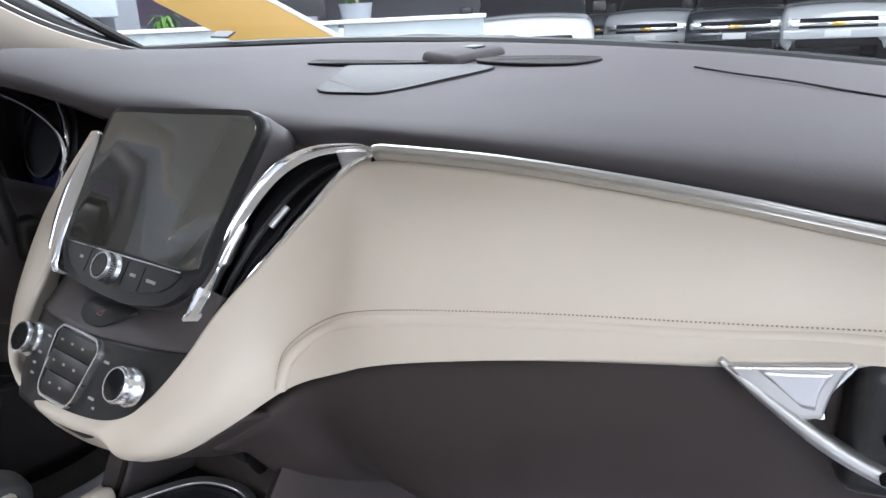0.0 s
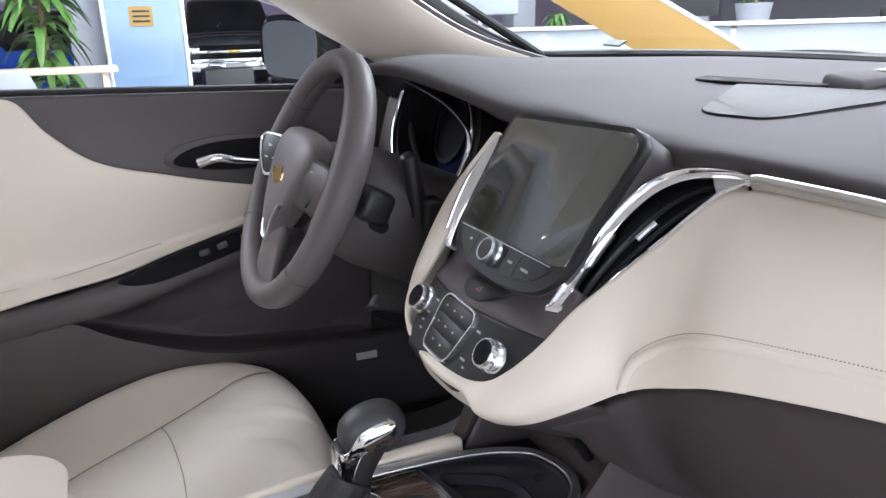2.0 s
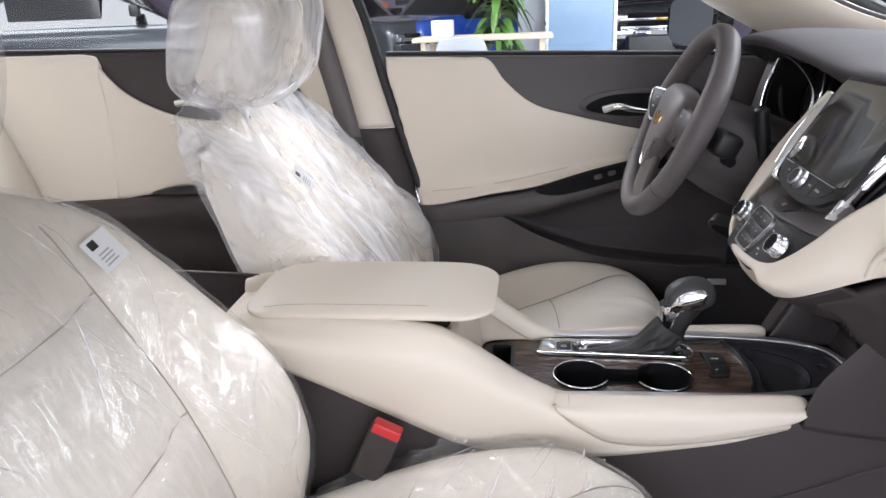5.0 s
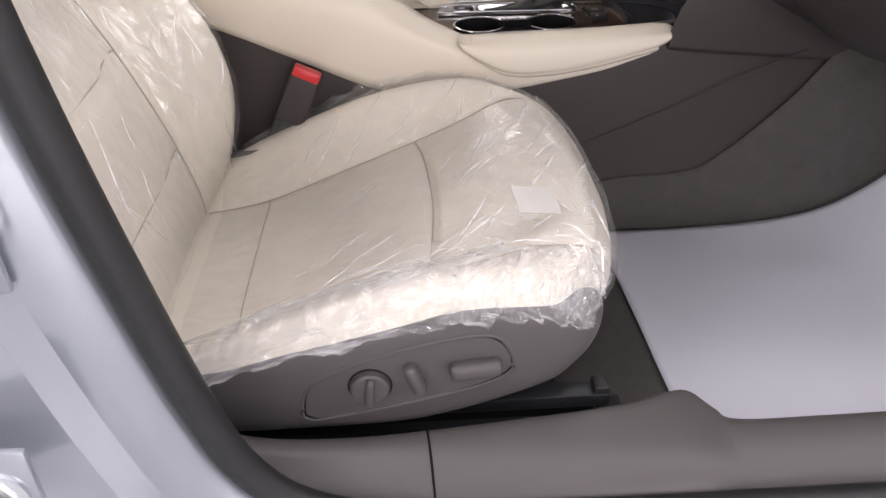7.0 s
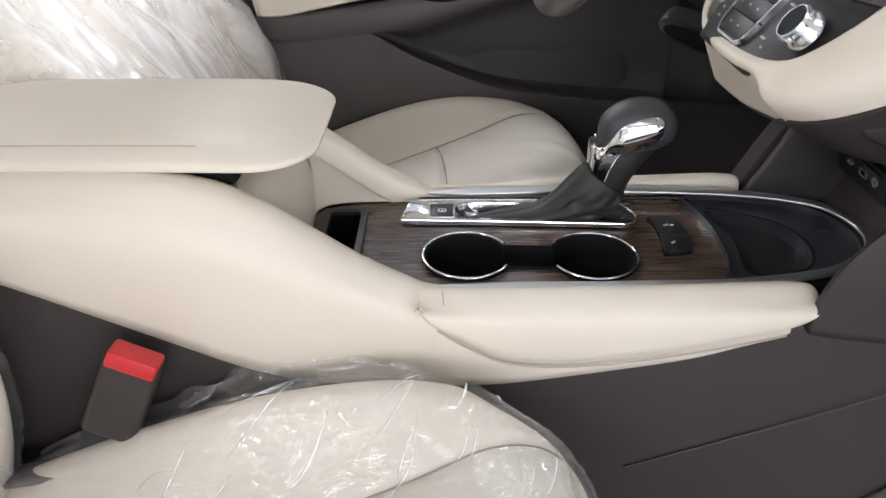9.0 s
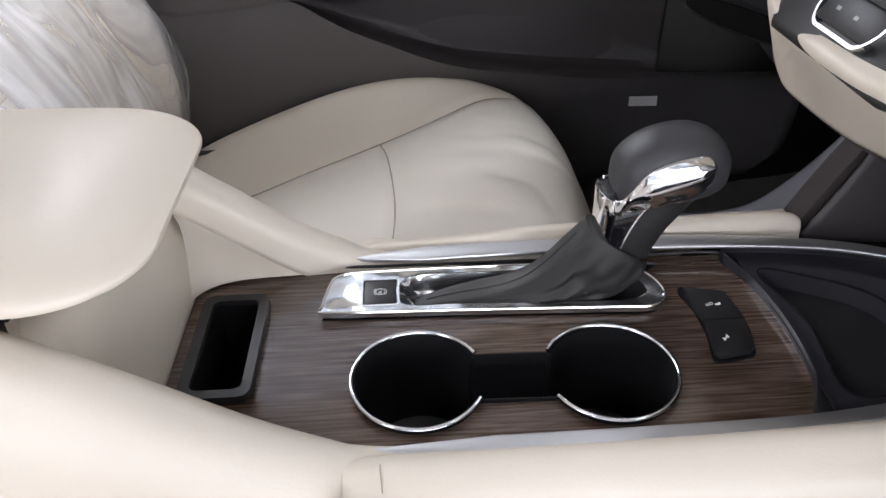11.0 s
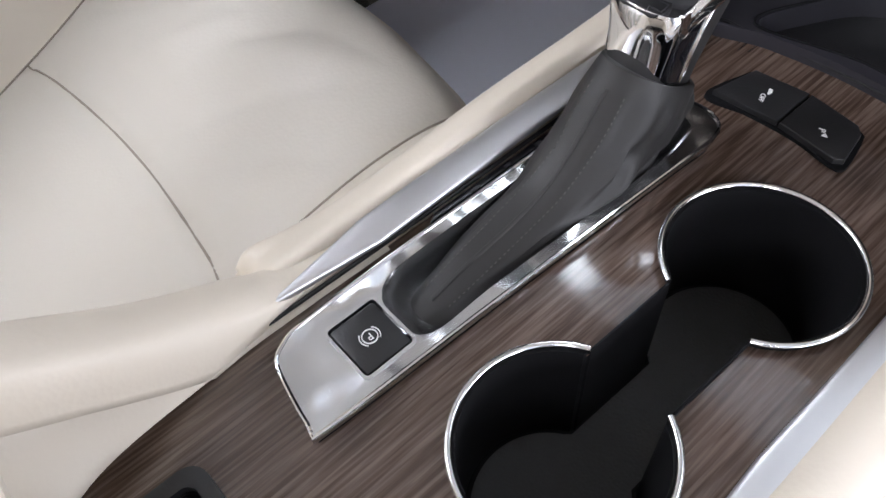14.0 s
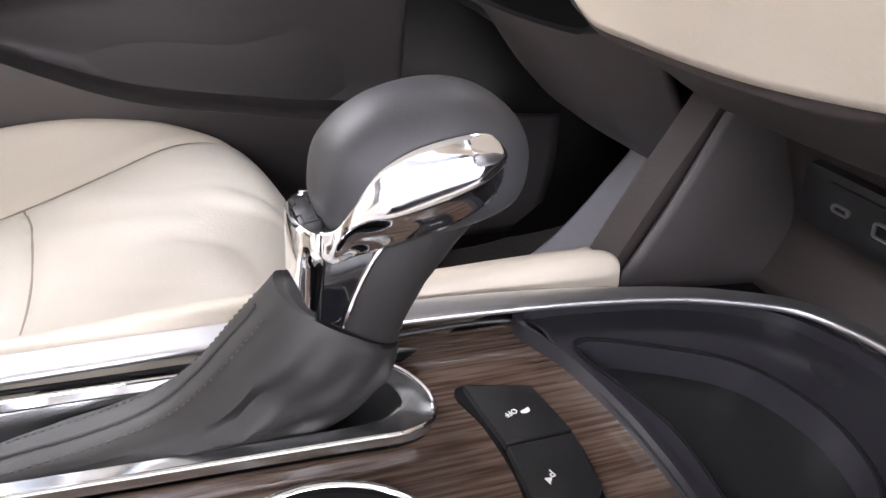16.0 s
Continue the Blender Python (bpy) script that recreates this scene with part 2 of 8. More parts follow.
def sheet(curves, nu=40, nv=24, wrap=False):
    """A smooth sheet through a few curves, each a few points."""
    rows = [spline(c, nu, wrap) for c in curves]
    cols = [spline([r[i] for r in rows], nv) for i in range(nu)]
    return skin([[cols[i][j] for i in range(nu)] for j in range(nv)], wrap)


def ribs(stations, nu=60, nv=24, wrap=False):
    """A smooth sheet over cross sections with equally many points, in order."""
    k = len(stations[0])

    def even(p, n):
        p = [Vector(q) for q in p]
        m = len(p)
        out = []
        for i in range(n):
            s = i / (n - 1) * (m - 1)
            j = min(int(s), m - 2)
            s -= j
            a, b, c, d = (p[min(max(j + e, 0), m - 1)] for e in (-1, 0, 1, 2))
            out.append(0.5 * ((2 * b) + (c - a) * s + (2 * a - 5 * b + 4 * c - d) * s * s + (3 * b - a - 3 * c + d) * s ** 3))
        return out

    longs = [even([st[i] for st in stations], nu) for i in range(k)]
    if wrap:
        return skin([spline([q[i] for q in longs], nv, True) for i in range(nu)], True, caps=True)
    return skin([even([q[i] for q in longs], nv) for i in range(nu)])


def holed(outer, holes, m, d0, d1, bevel=0.0):
    """A plate with holes right through it."""
    bm = bmesh.new()
    loops = []
    for o in (outer, *holes):
        v = [bm.verts.new((x, y, 0)) for x, y in o]
        loops.append([bm.edges.new((v[i], v[(i + 1) % len(v)])) for i in range(len(v))])
    bmesh.ops.triangle_fill(bm, use_beauty=True, edges=[e for l in loops for e in l])
    ext = bmesh.ops.extrude_face_region(bm, geom=bm.faces[:])
    for v in ext["geom"]:
        if isinstance(v, bmesh.types.BMVert):
            v.co.z = d1
    for v in bm.verts:
        if v.co.z == 0:
            v.co.z = d0
    bm.transform(m)
    return bm


def mirrored(bm):
    """The same shape on the other side of the car's middle plane."""
    other = bm.copy()
    for v in other.verts:
        v.co.x = -v.co.x
    bmesh.ops.reverse_faces(other, faces=other.faces)
    return other


def tube(path, r, seg=10, n=40, closed=False, flat=1.0, bm=None, smooth=True):
    """A round or flattened bar along a path."""
    p = spline(path, n, closed) if smooth else [Vector(q) for q in path]
    n = len(p)
    rows = []
    up = Vector((0, 0, 1))
    for i in range(n):
        d = (p[(i + 1) % n] - p[i - 1]) if closed else (p[min(i + 1, n - 1)] - p[max(i - 1, 0)])
        d.normalize()
        a = d.cross(up)
        if a.length < 0.05:
            a = d.cross(Vector((0, 1, 0)))
        a.normalize()
        b = a.cross(d)
        rad = r(i / (n - 1)) if callable(r) else r
        rows.append([p[i] + a * rad * math.cos(k * math.tau / seg) + b * rad * flat * math.sin(k * math.tau / seg) for k in range(seg)])
    if closed:
        rows.append(rows[0])
        bm = skin(rows, True, bm)
        bmesh.ops.remove_doubles(bm, verts=bm.verts, dist=1e-6)
        return bm
    return skin(rows, True, bm, caps=True)


def rbox(size, m=None, bevel=0.004, seg=2, bm=None):
    """A box with rounded edges, of that size, at the pose m."""
    own = bmesh.new()
    bmesh.ops.create_cube(own, size=1, matrix=Matrix.Diagonal((*size, 1)))
    if bevel:
        bmesh.ops.bevel(own, geom=own.edges, offset=min(bevel, min(size) * 0.49), segments=seg, profile=0.5, affect="EDGES")
    own.transform(m or Matrix())
    if bm is None:
        return own
    me = bpy.data.meshes.new("tmp")
    own.to_mesh(me)
    own.free()
    bm.from_mesh(me)
    bpy.data.meshes.remove(me)
    return bm


def lathe(profile, m=None, seg=32, bm=None):
    """Turns a profile of (radius, height) about the local z axis."""
    m = m or Matrix()
    rows = [[m @ Vector((max(r, 1e-5) * math.cos(k * math.tau / seg), max(r, 1e-5) * math.sin(k * math.tau / seg), h)) for k in range(seg)] for r, h in profile]
    return skin(rows, True, bm, caps=True)


def slab(outline, m, d0, d1, bevel=0.0, seg=2):
    """A plate: an outline of (u, v) in the plane of m, from height d0 to d1 along its normal, its upper rim rounded."""
    bm = bmesh.new()
    lo = [bm.verts.new((u, v, d0)) for u, v in outline]
    hi = [bm.verts.new((u, v, d1)) for u, v in outline]
    n = len(outline)
    bm.faces.new(lo[::-1])
    top = bm.faces.new(hi)
    for i in range(n):
        bm.faces.new((lo[i], lo[(i + 1) % n], hi[(i + 1) % n], hi[i]))
    if bevel:
        bmesh.ops.bevel(bm, geom=list(top.edges), offset=bevel, segments=seg, profile=0.5, affect="EDGES")
    bm.transform(m)
    return bm


def ring_wall(inner, outer, m, d0, d1):
    """A frame between two outlines with the same number of points."""
    bm = bmesh.new()
    n = len(inner)
    a, b, c, d = ([bm.verts.new((u, v, h)) for u, v in o] for o, h in ((inner, d0), (inner, d1), (outer, d1), (outer, d0)))
    for i in range(n):
        j = (i + 1) % n
        for p, q in ((a, b), (b, c), (c, d), (d, a)):
            bm.faces.new((p[i], p[j], q[j], q[i]))
    bm.transform(m)
    return bm


def smooth2(pts, n=64, closed=True):
    return [(q.x, q.y) for q in spline([(u, v, 0) for u, v in pts], n, closed)]


def rrect(w, h, r, cx=0.0, cy=0.0, k=6):
    out = []
    for sx, sy, a0 in ((1, 1, 0), (-1, 1, 90), (-1, -1, 180), (1, -1, 270)):
        for i in range(k + 1):
            a = radians(a0 + 90 * i / k)
            out.append((cx + sx * (w / 2 - r) + r * math.cos(a), cy + sy * (h / 2 - r) + r * math.sin(a)))
    return out


def circle(r, cx=0.0, cy=0.0, n=40, a0=0.0, a1=360.0):
    return [(cx + r * math.cos(radians(a0 + (a1 - a0) * i / n)), cy + r * math.sin(radians(a0 + (a1 - a0) * i / n))) for i in range(n + (a1 - a0 != 360))]


def stitches(path, n, size, mat, parent, name="stitching", gap=0.45):
    """A row of short thread stitches along a path, as one seam."""
    p = spline(path, n * 2)
    bm = bmesh.new()
    for a, b in zip(p[::2], p[1::2]):
        tube([a, a.lerp(b, 0.5), a.lerp(b, 1 - gap * 0.3)], size, 5, 3, bm=bm)
    return part(name, bm, mat, parent)


def letters(text, size, m, mat, parent, name="lettering"):
    """Raised print in the built-in font, centred on the pose m."""
    data = bpy.data.curves.new(name, "FONT")
    data.body, data.size, data.align_x, data.align_y, data.extrude = text, size, "CENTER", "CENTER", 0.00015
    tmp = new(name, data)
    bpy.context.view_layer.update()
    me = bpy.data.meshes.new_from_object(tmp.evaluated_get(bpy.context.evaluated_depsgraph_get()))
    bpy.data.objects.remove(tmp)
    bm = bmesh.new()
    bm.from_mesh(me)
    bpy.data.meshes.remove(me)
    bm.transform(m)
    return part(name, bm, mat, parent, smooth=False)


def frame_at(origin, u, n):
    """A pose with its x along u and its z along n."""
    u, n = Vector(u).normalized(), Vector(n).normalized()
    v = n.cross(u)
    return Matrix(((u.x, v.x, n.x, origin[0]), (u.y, v.y, n.y, origin[1]), (u.z, v.z, n.z, origin[2]), (0, 0, 0, 1)))


def interp(table, x):
    if x <= table[0][0]:
        return table[0][1]
    for (a, b), (c, d) in zip(table, table[1:]):
        if x <= c:
            f = (x - a) / (c - a)
            f = f * f * (3 - 2 * f)
            return b + (d - b) * f
    return table[-1][1]


# ---- dashboard ----
def shrink_about(o, k):
    cx_, cy_ = sum(u for u, _ in o) / len(o), sum(v for _, v in o) / len(o)
    return [(cx_ + (u - cx_) * k, cy_ + (v - cy_) * k) for u, v in o]


def on_stack(u, v, d=0.0):
    """A point of the raked centre face: u across, v up the rake, d proud of it; the face bows back to its sides."""
    d -= 2.0 * u * u
    return Vector((u, 0.247 + 0.5446 * v - 0.8387 * d, 0.855 + 0.8387 * v + 0.5446 * d))


STACK = frame_at((0, 0.247, 0.855), (1, 0, 0), (0, -0.8387, 0.5446))


def stack_patch(widths, d, nu=24, nv=24, drop=0.012):
    """A bowed plate on the centre face; widths are (v, half width) from below up; its rim is turned back by drop."""
    prof = spline([(v, w, 0) for v, w in widths], nv)
    rows = []
    for q in prof:
        row = [on_stack(-q.y, q.x, d - drop)]
        row += [on_stack(-q.y + 2 * q.y * i / (nu - 1), q.x, d) for i in range(nu)]
        row.append(on_stack(q.y, q.x, d - drop))
        rows.append(row)
    ends = [[p + (STACK.to_3x3() @ Vector((0, 0, -drop))) for p in r] for r in (rows[0], rows[-1])]
    return skin([ends[0], *rows, ends[1]])


PINK = material("dim_warning_print", (0.36, 0.15, 0.14), 0.6, tint=0.05)
dash = thing("dashboard", "grey-brown dashboard with a cream leather panel and chrome trims", "dashboard", (0, 0.6, 0.8))

# soft upper pad, with the hump over the instruments
pad = []
for x, cross in (
    (-0.73, ((0.74, 1.052), (0.60, 1.045), (0.50, 1.036), (0.455, 1.018), (0.45, 0.985))),
    (-0.60, ((0.80, 1.060), (0.62, 1.056), (0.47, 1.052), (0.405, 1.036), (0.40, 1.010))),
    (-0.52, ((0.84, 1.066), (0.60, 1.068), (0.43, 1.072), (0.345, 1.060), (0.34, 1.040))),
    (-0.43, ((0.87, 1.072), (0.60, 1.076), (0.42, 1.084), (0.325, 1.074), (0.32, 1.058))),
    (-0.34, ((0.90, 1.077), (0.62, 1.076), (0.43, 1.084), (0.335, 1.076), (0.33, 1.060))),
    (-0.25, ((0.92, 1.080), (0.66, 1.068), (0.45, 1.070), (0.37, 1.060), (0.365, 1.045))),
    (-0.17, ((0.94, 1.082), (0.68, 1.064), (0.47, 1.054), (0.40, 1.043), (0.395, 1.025))),
    (-0.09, ((0.95, 1.084), (0.70, 1.062), (0.48, 1.047), (0.43, 1.034), (0.425, 1.000))),
    (0.00, ((0.95, 1.085), (0.70, 1.062), (0.48, 1.046), (0.43, 1.034), (0.425, 1.000))),
    (0.10, ((0.95, 1.085), (0.70, 1.062), (0.48, 1.047), (0.425, 1.038), (0.42, 1.016))),
    (0.19, ((0.94, 1.084), (0.70, 1.063), (0.48, 1.050), (0.422, 1.044), (0.418, 1.030))),
    (0.32, ((0.92, 1.082), (0.70, 1.060), (0.49, 1.052), (0.432, 1.044), (0.428, 1.028))),
    (0.45, ((0.89, 1.077), (0.70, 1.062), (0.51, 1.051), (0.452, 1.040), (0.448, 1.022))),
    (0.58, ((0.85, 1.070), (0.69, 1.060), (0.53, 1.046), (0.476, 1.032), (0.472, 1.014))),
    (0.73, ((0.78, 1.060), (0.66, 1.052), (0.56, 1.038), (0.51, 1.022), (0.505, 1.000))),
):
    pad.append([(x, y, z) for y, z in cross])
part("top_pad", ribs(pad, 120, 30), BROWN_TOP, dash, "grained grey-brown soft pad", thick=0.01)

part("lid_crease", tube([(0.30, 0.815, 1.0715), (0.352, 0.78, 1.0695), (0.414, 0.748, 1.0675), (0.466, 0.718, 1.0645), (0.56, 0.67, 1.0600)], 0.0011, 6, 40), BLACK_SOFT, dash)

# cream leather panel, which sweeps down round the centre stack: upper edge, seam line, lower edge
def lip(u, vb, vs, d, under):
    """A cross section of the leather lip round the controls: its inner edge, its belly and the turn below."""
    def at(u_, v_, d_):
        return (u_, 0.247 + 0.5446 * v_ - 0.8387 * d_, 0.855 + 0.8387 * v_ + 0.5446 * d_)
    return at(u, vb, d), at(u * 1.02, vb * 0.42 + vs * 0.58, d - 0.002), under


half = [
    ((0.73, 0.490, 0.994), (0.73, 0.475, 0.964), (0.73, 0.468, 0.948)),
    ((0.56, 0.470, 1.0035), (0.56, 0.449, 0.961), (0.56, 0.434, 0.946)),
    ((0.45, 0.447, 1.016), (0.465, 0.418, 0.952), (0.485, 0.404, 0.939)),
    ((0.32, 0.426, 1.0245), (0.36, 0.383, 0.943), (0.38, 0.372, 0.921)),
    ((0.215, 0.414, 1.0235), (0.25, 0.352, 0.927), (0.275, 0.346, 0.896)),
    ((0.1785, 0.3985, 1.0105), (0.20, 0.350, 0.906), (0.22, 0.338, 0.874)),
    ((0.1455, 0.3625, 0.958), (0.170, 0.330, 0.872), (0.176, 0.330, 0.850)),
    ((0.1205, 0.3154, 0.9086), (0.144, 0.292, 0.848), (0.150, 0.302, 0.826)),
    ((0.1115, 0.2904, 0.8781), (0.128, 0.270, 0.830), (0.128, 0.282, 0.807)),
    ((0.104, 0.2741, 0.8589), (0.112, 0.252, 0.815), (0.113, 0.272, 0.797)),
    ((0.095, 0.2597, 0.8432), (0.096, 0.242, 0.807), (0.096, 0.264, 0.789)),
    ((0.084, 0.2476, 0.8319), (0.080, 0.236, 0.803), (0.080, 0.258, 0.784)),
    lip(0.066, -0.0290, -0.0525, -0.007, (0.067, 0.266, 0.7765)),
    lip(0.036, -0.0340, -0.0555, -0.002, (0.036, 0.264, 0.7710)),
]
left = [
    lip(0.0, -0.0360, -0.0560, 0.0005, (0.0, 0.2575, 0.7680)),
    lip(-0.043, -0.0375, -0.0535, -0.008, (-0.045, 0.2540, 0.7675)),
    lip(-0.075, -0.0335, -0.0470, -0.010, (-0.080, 0.2550, 0.7690)),
    ((-0.098, 0.2426, 0.8300), (-0.109, 0.2440, 0.8240), (-0.116, 0.262, 0.786)),
    ((-0.106, 0.2660, 0.8680), (-0.122, 0.252, 0.840), (-0.116, 0.275, 0.816)),
    ((-0.109, 0.2900, 0.9020), (-0.136, 0.272, 0.878), (-0.138, 0.300, 0.856)),
    ((-0.122, 0.330, 0.962), (-0.153, 0.318, 0.945), (-0.157, 0.345, 0.930)),
    ((-0.124, 0.366, 1.018), (-0.131, 0.363, 1.016), (-0.136, 0.385, 1.006)),
]
cream = part("cream_panel", ribs(half + left, 150, 20), CREAM, dash, "stitched cream leather panel", thick=0.006)
stitches([(x, y - 0.0022, z + 0.0015) for _, (x, y, z), _ in half[1:6]] + [(0.176, 0.332, 0.884), (0.171, 0.326, 0.862)], 170, 0.00052, THREAD, cream)
part("piping", tube([(x, y - 0.0010, z - 0.0070) for _, (x, y, z), _ in half[0:6]] + [(0.178, 0.333, 0.876), (0.172, 0.327, 0.850)], 0.0046, 12, 90), CREAM, cream)

# bright strip along the top of the cream panel
strip = [(x, y - 0.0065, z + 0.0085) for (x, y, z), _, _ in half[0:5]] + [(0.205, 0.405, 1.0305)]
part("chrome_strip", tube(strip, 0.0034, 12, 60, flat=0.8), NICKEL, dash, "satin chrome strip")
face_ = spline(strip, 60)
part("strip_face", skin([[q + Vector((0, 0.0005, -0.001)), q + Vector((0, -0.0008, -0.0045)), q + Vector((0, 0.0025, -0.0085)), q + Vector((0, 0.008, -0.0095))] for q in face_]), NICKEL, dash, "broad lower face of the strip", thick=0.001)

part("dash_core", rbox((0.40, 0.31, 0.16), Matrix.Translation((0.015, 0.600, 0.950)), 0.01), BROWN, dash)

# brown lower dash with the glove compartment
low = []
for x, y, z in ((0.73, 0.470, 0.952), (0.56, 0.438, 0.948), (0.485, 0.408, 0.936), (0.38, 0.376, 0.920), (0.275, 0.350, 0.897), (0.22, 0.343, 0.878), (0.176, 0.336, 0.854), (0.150, 0.312, 0.830), (0.115, 0.285, 0.804)):
    k = min(1.0, (x - 0.10) / 0.15)
    low.append([(x, y + 0.030, z + 0.004), (x, y + 0.014, z - 0.016), (x, y + 0.018 + 0.03 * (1 - k), z - 0.075 * (0.4 + 0.6 * k)), (x, y + 0.06 + 0.03 * (1 - k), z - 0.16 * (0.45 + 0.55 * k)), (x, y + 0.19, z - 0.255 * (0.5 + 0.5 * k)), (x, 0.80, z - 0.30)])
part("lower_dash", ribs(low, 60, 30), BROWN, dash, "grey-brown glove compartment side", thick=0.006)
soffit = []
for x, y, z in ((0.15, 0.308, 0.832), (0.113, 0.282, 0.803), (0.080, 0.264, 0.788), (0.036, 0.268, 0.774), (0.0, 0.2625, 0.771), (-0.045, 0.259, 0.7705), (-0.080, 0.260, 0.772), (-0.115, 0.268, 0.789), (-0.138, 0.312, 0.850), (-0.166, 0.366, 0.934)):
    soffit.append([(x, y, z), (x * 1.0, y + 0.03, z - 0.012), (x * 1.02, y + 0.09, z - 0.035), (x * 1.05, 0.50, z - 0.05)])
part("stack_underside", ribs(soffit, 60, 14), BROWN, dash, thick=0.006)

# raked centre face: brown surround, black climate panel, knobs and buttons
def face_depth(u, v):
    """The centre face lies bowed at the controls and falls back to the display's plane above them."""
    f = min(1.0, max(0.0, (v - 0.026) / 0.036))
    return -2.0 * u * u * (1 - f) - 0.0315 * f


def face_line(u):
    """The joint between the black control panel and its grey-brown surround."""
    return 0.0268 + 0.0155 * max(0.0, (u + 0.02) / 0.13) ** 2


def face_patch(low, high, u0, u1, lift, nu=48, nv=16):
    rows = []
    for i in range(nu):
        u = u0 + (u1 - u0) * i / (nu - 1)
        a, b = low(u), high(u)
        col_ = [(u, a + (b - a) * j / (nv - 1)) for j in range(nv)]
        rows.append([STACK @ Vector((u, v, face_depth(u, v) + lift)) for u, v in col_])
    return skin(rows)


part("centre_surround", face_patch(face_line, lambda u: 0.10 if u < 0.06 else 0.092, -0.107, 0.1135, 0.0012), BROWN_LIT, dash, "grey-brown centre surround", thick=0.008)
part("centre_backing", stack_patch(((0.070, 0.098), (0.09, 0.096), (0.10, 0.097), (0.14, 0.101), (0.18, 0.110), (0.232, 0.120)), -0.030, drop=0.03), BROWN_LIT, dash)
climate = part("climate_panel", face_patch(lambda u: -0.047 + 0.9 * max(0.0, abs(u) - 0.055) ** 1.5 * 6, face_line, -0.103, 0.120, 0.0), BLACK, dash, "black climate control panel", thick=0.004)


def knob(u, v, d, r, h, parent, face):
    m = STACK @ Matrix.Translation((u, v, d - 2.0 * u * u))
    body = part("knob", lathe(((r * 1.12, -0.004), (r * 1.12, 0.001), (r * 1.03, 0.003), (r, 0.005), (r, h - 0.002), (r * 0.96, h), (r * 0.88, h), (r * 0.86, h - 0.002), (0, h - 0.0022)), m, 40), SATIN, parent, "knurled silver knob")
    bm = bmesh.new()
    for k in range(36):
        a = k * math.tau / 36
        rbox((0.0009, 0.0014, h - 0.009), m @ Matrix.Rotation(a, 4, "Z") @ Matrix.Translation((r, 0, h * 0.5 + 0.002)), 0, 1, bm)
    part("knurling", bm, CHROME, body)
    part("knob_face", lathe(((r * 0.85, h - 0.0022), (r * 0.85, h - 0.0008), (r * 0.78, h + 0.0002), (0, h + 0.0002)), m, 32), face, body)


knob(-0.073, 0.0, 0.004, 0.0140, 0.012, climate, PIANO)
knob(0.078, 0.002, 0.004, 0.0140, 0.012, climate, PIANO)
# six-key block inside a silver border
o, i_ = rrect(0.068, 0.061, 0.012, 0.007, -0.004), rrect(0.064, 0.057, 0.0100, 0.007, -0.004)
o = [(u * (1 - 0.25 * max(0, -v - 0.0) / 0.035), v) for u, v in o]
i_ = [(u * (1 - 0.25 * max(0, -v - 0.0) / 0.035), v) for u, v in i_]
part("key_frame", ring_wall(i_, o, STACK, -0.004, 0.0026), SATIN, climate, "silver key frame")
for r_ in range(3):
    kw = (0.0600, 0.0590, 0.0500)[r_]
    part("key", rbox((kw, 0.0172, 0.004), STACK @ Matrix.Translation((0.007, 0.0138 - r_ * 0.0178, 0.0002)), 0.0007), BLACK, climate, "flat black key row")
    for c in range(3 if r_ != 2 else 2):
        part("key_symbol", rbox((0.0034, 0.0020, 0.0004), STACK @ Matrix.Translation((0.003 + (c - 1) * 0.0165 + (0.008 if r_ == 2 else 0), 0.0138 - r_ * 0.0178, 0.0023)), 0), GREYPRINT, climate)
for u, v, w in ((-0.049, -0.006, 0.006), (-0.052, -0.016, 0.005), (-0.047, -0.024, 0.006), (0.047, 0.012, 0.007), (0.046, -0.018, 0.009), (0.052, -0.024, 0.003), (-0.043, 0.010, 0.006)):
    part("key_symbol", rbox((w, 0.0020, 0.0006), STACK @ Matrix.Translation((u, v, 0.0003 - 2 * u * u)), 0), GREYPRINT, climate)
# hazard button
HZ = frame_at(STACK @ Vector((0.0, 0.0445, face_depth(0.0, 0.0445) + 0.0016)), (1, 0, 0), STACK.to_3x3() @ Vector((0, 0.58, 0.81)))
hz = smooth2([(-0.034, 0.010), (0.0, 0.012), (0.032, 0.015), (0.029, 0.002), (0.017, -0.013), (0.008, -0.0150), (-0.006, -0.0150), (-0.025, -0.006)], 50)
hazard = part("hazard_button", slab(hz, HZ, -0.006, 0.0016, 0.0010), BLACK, dash, "warning button with a triangle")
tri_o, tri_i = circle(0.0048, 0.0, -0.002, 3, 90, 450), circle(0.0036, 0.0, -0.002, 3, 90, 450)
part("warning_triangle", ring_wall(tri_i[:3], tri_o[:3], HZ, 0.001, 0.0020), PINK, hazard)

# centre vents either side of the screen
VENT_AXIS = Vector((0.0, 0.69, 1.0)).normalized()


def vent_pt(x, z, d=0.0):
    n = Vector((0, -1.0, 0.69)).normalized()
    return Vector((x, 0.322 + 0.69 * (z - 0.894), z)) + n * d


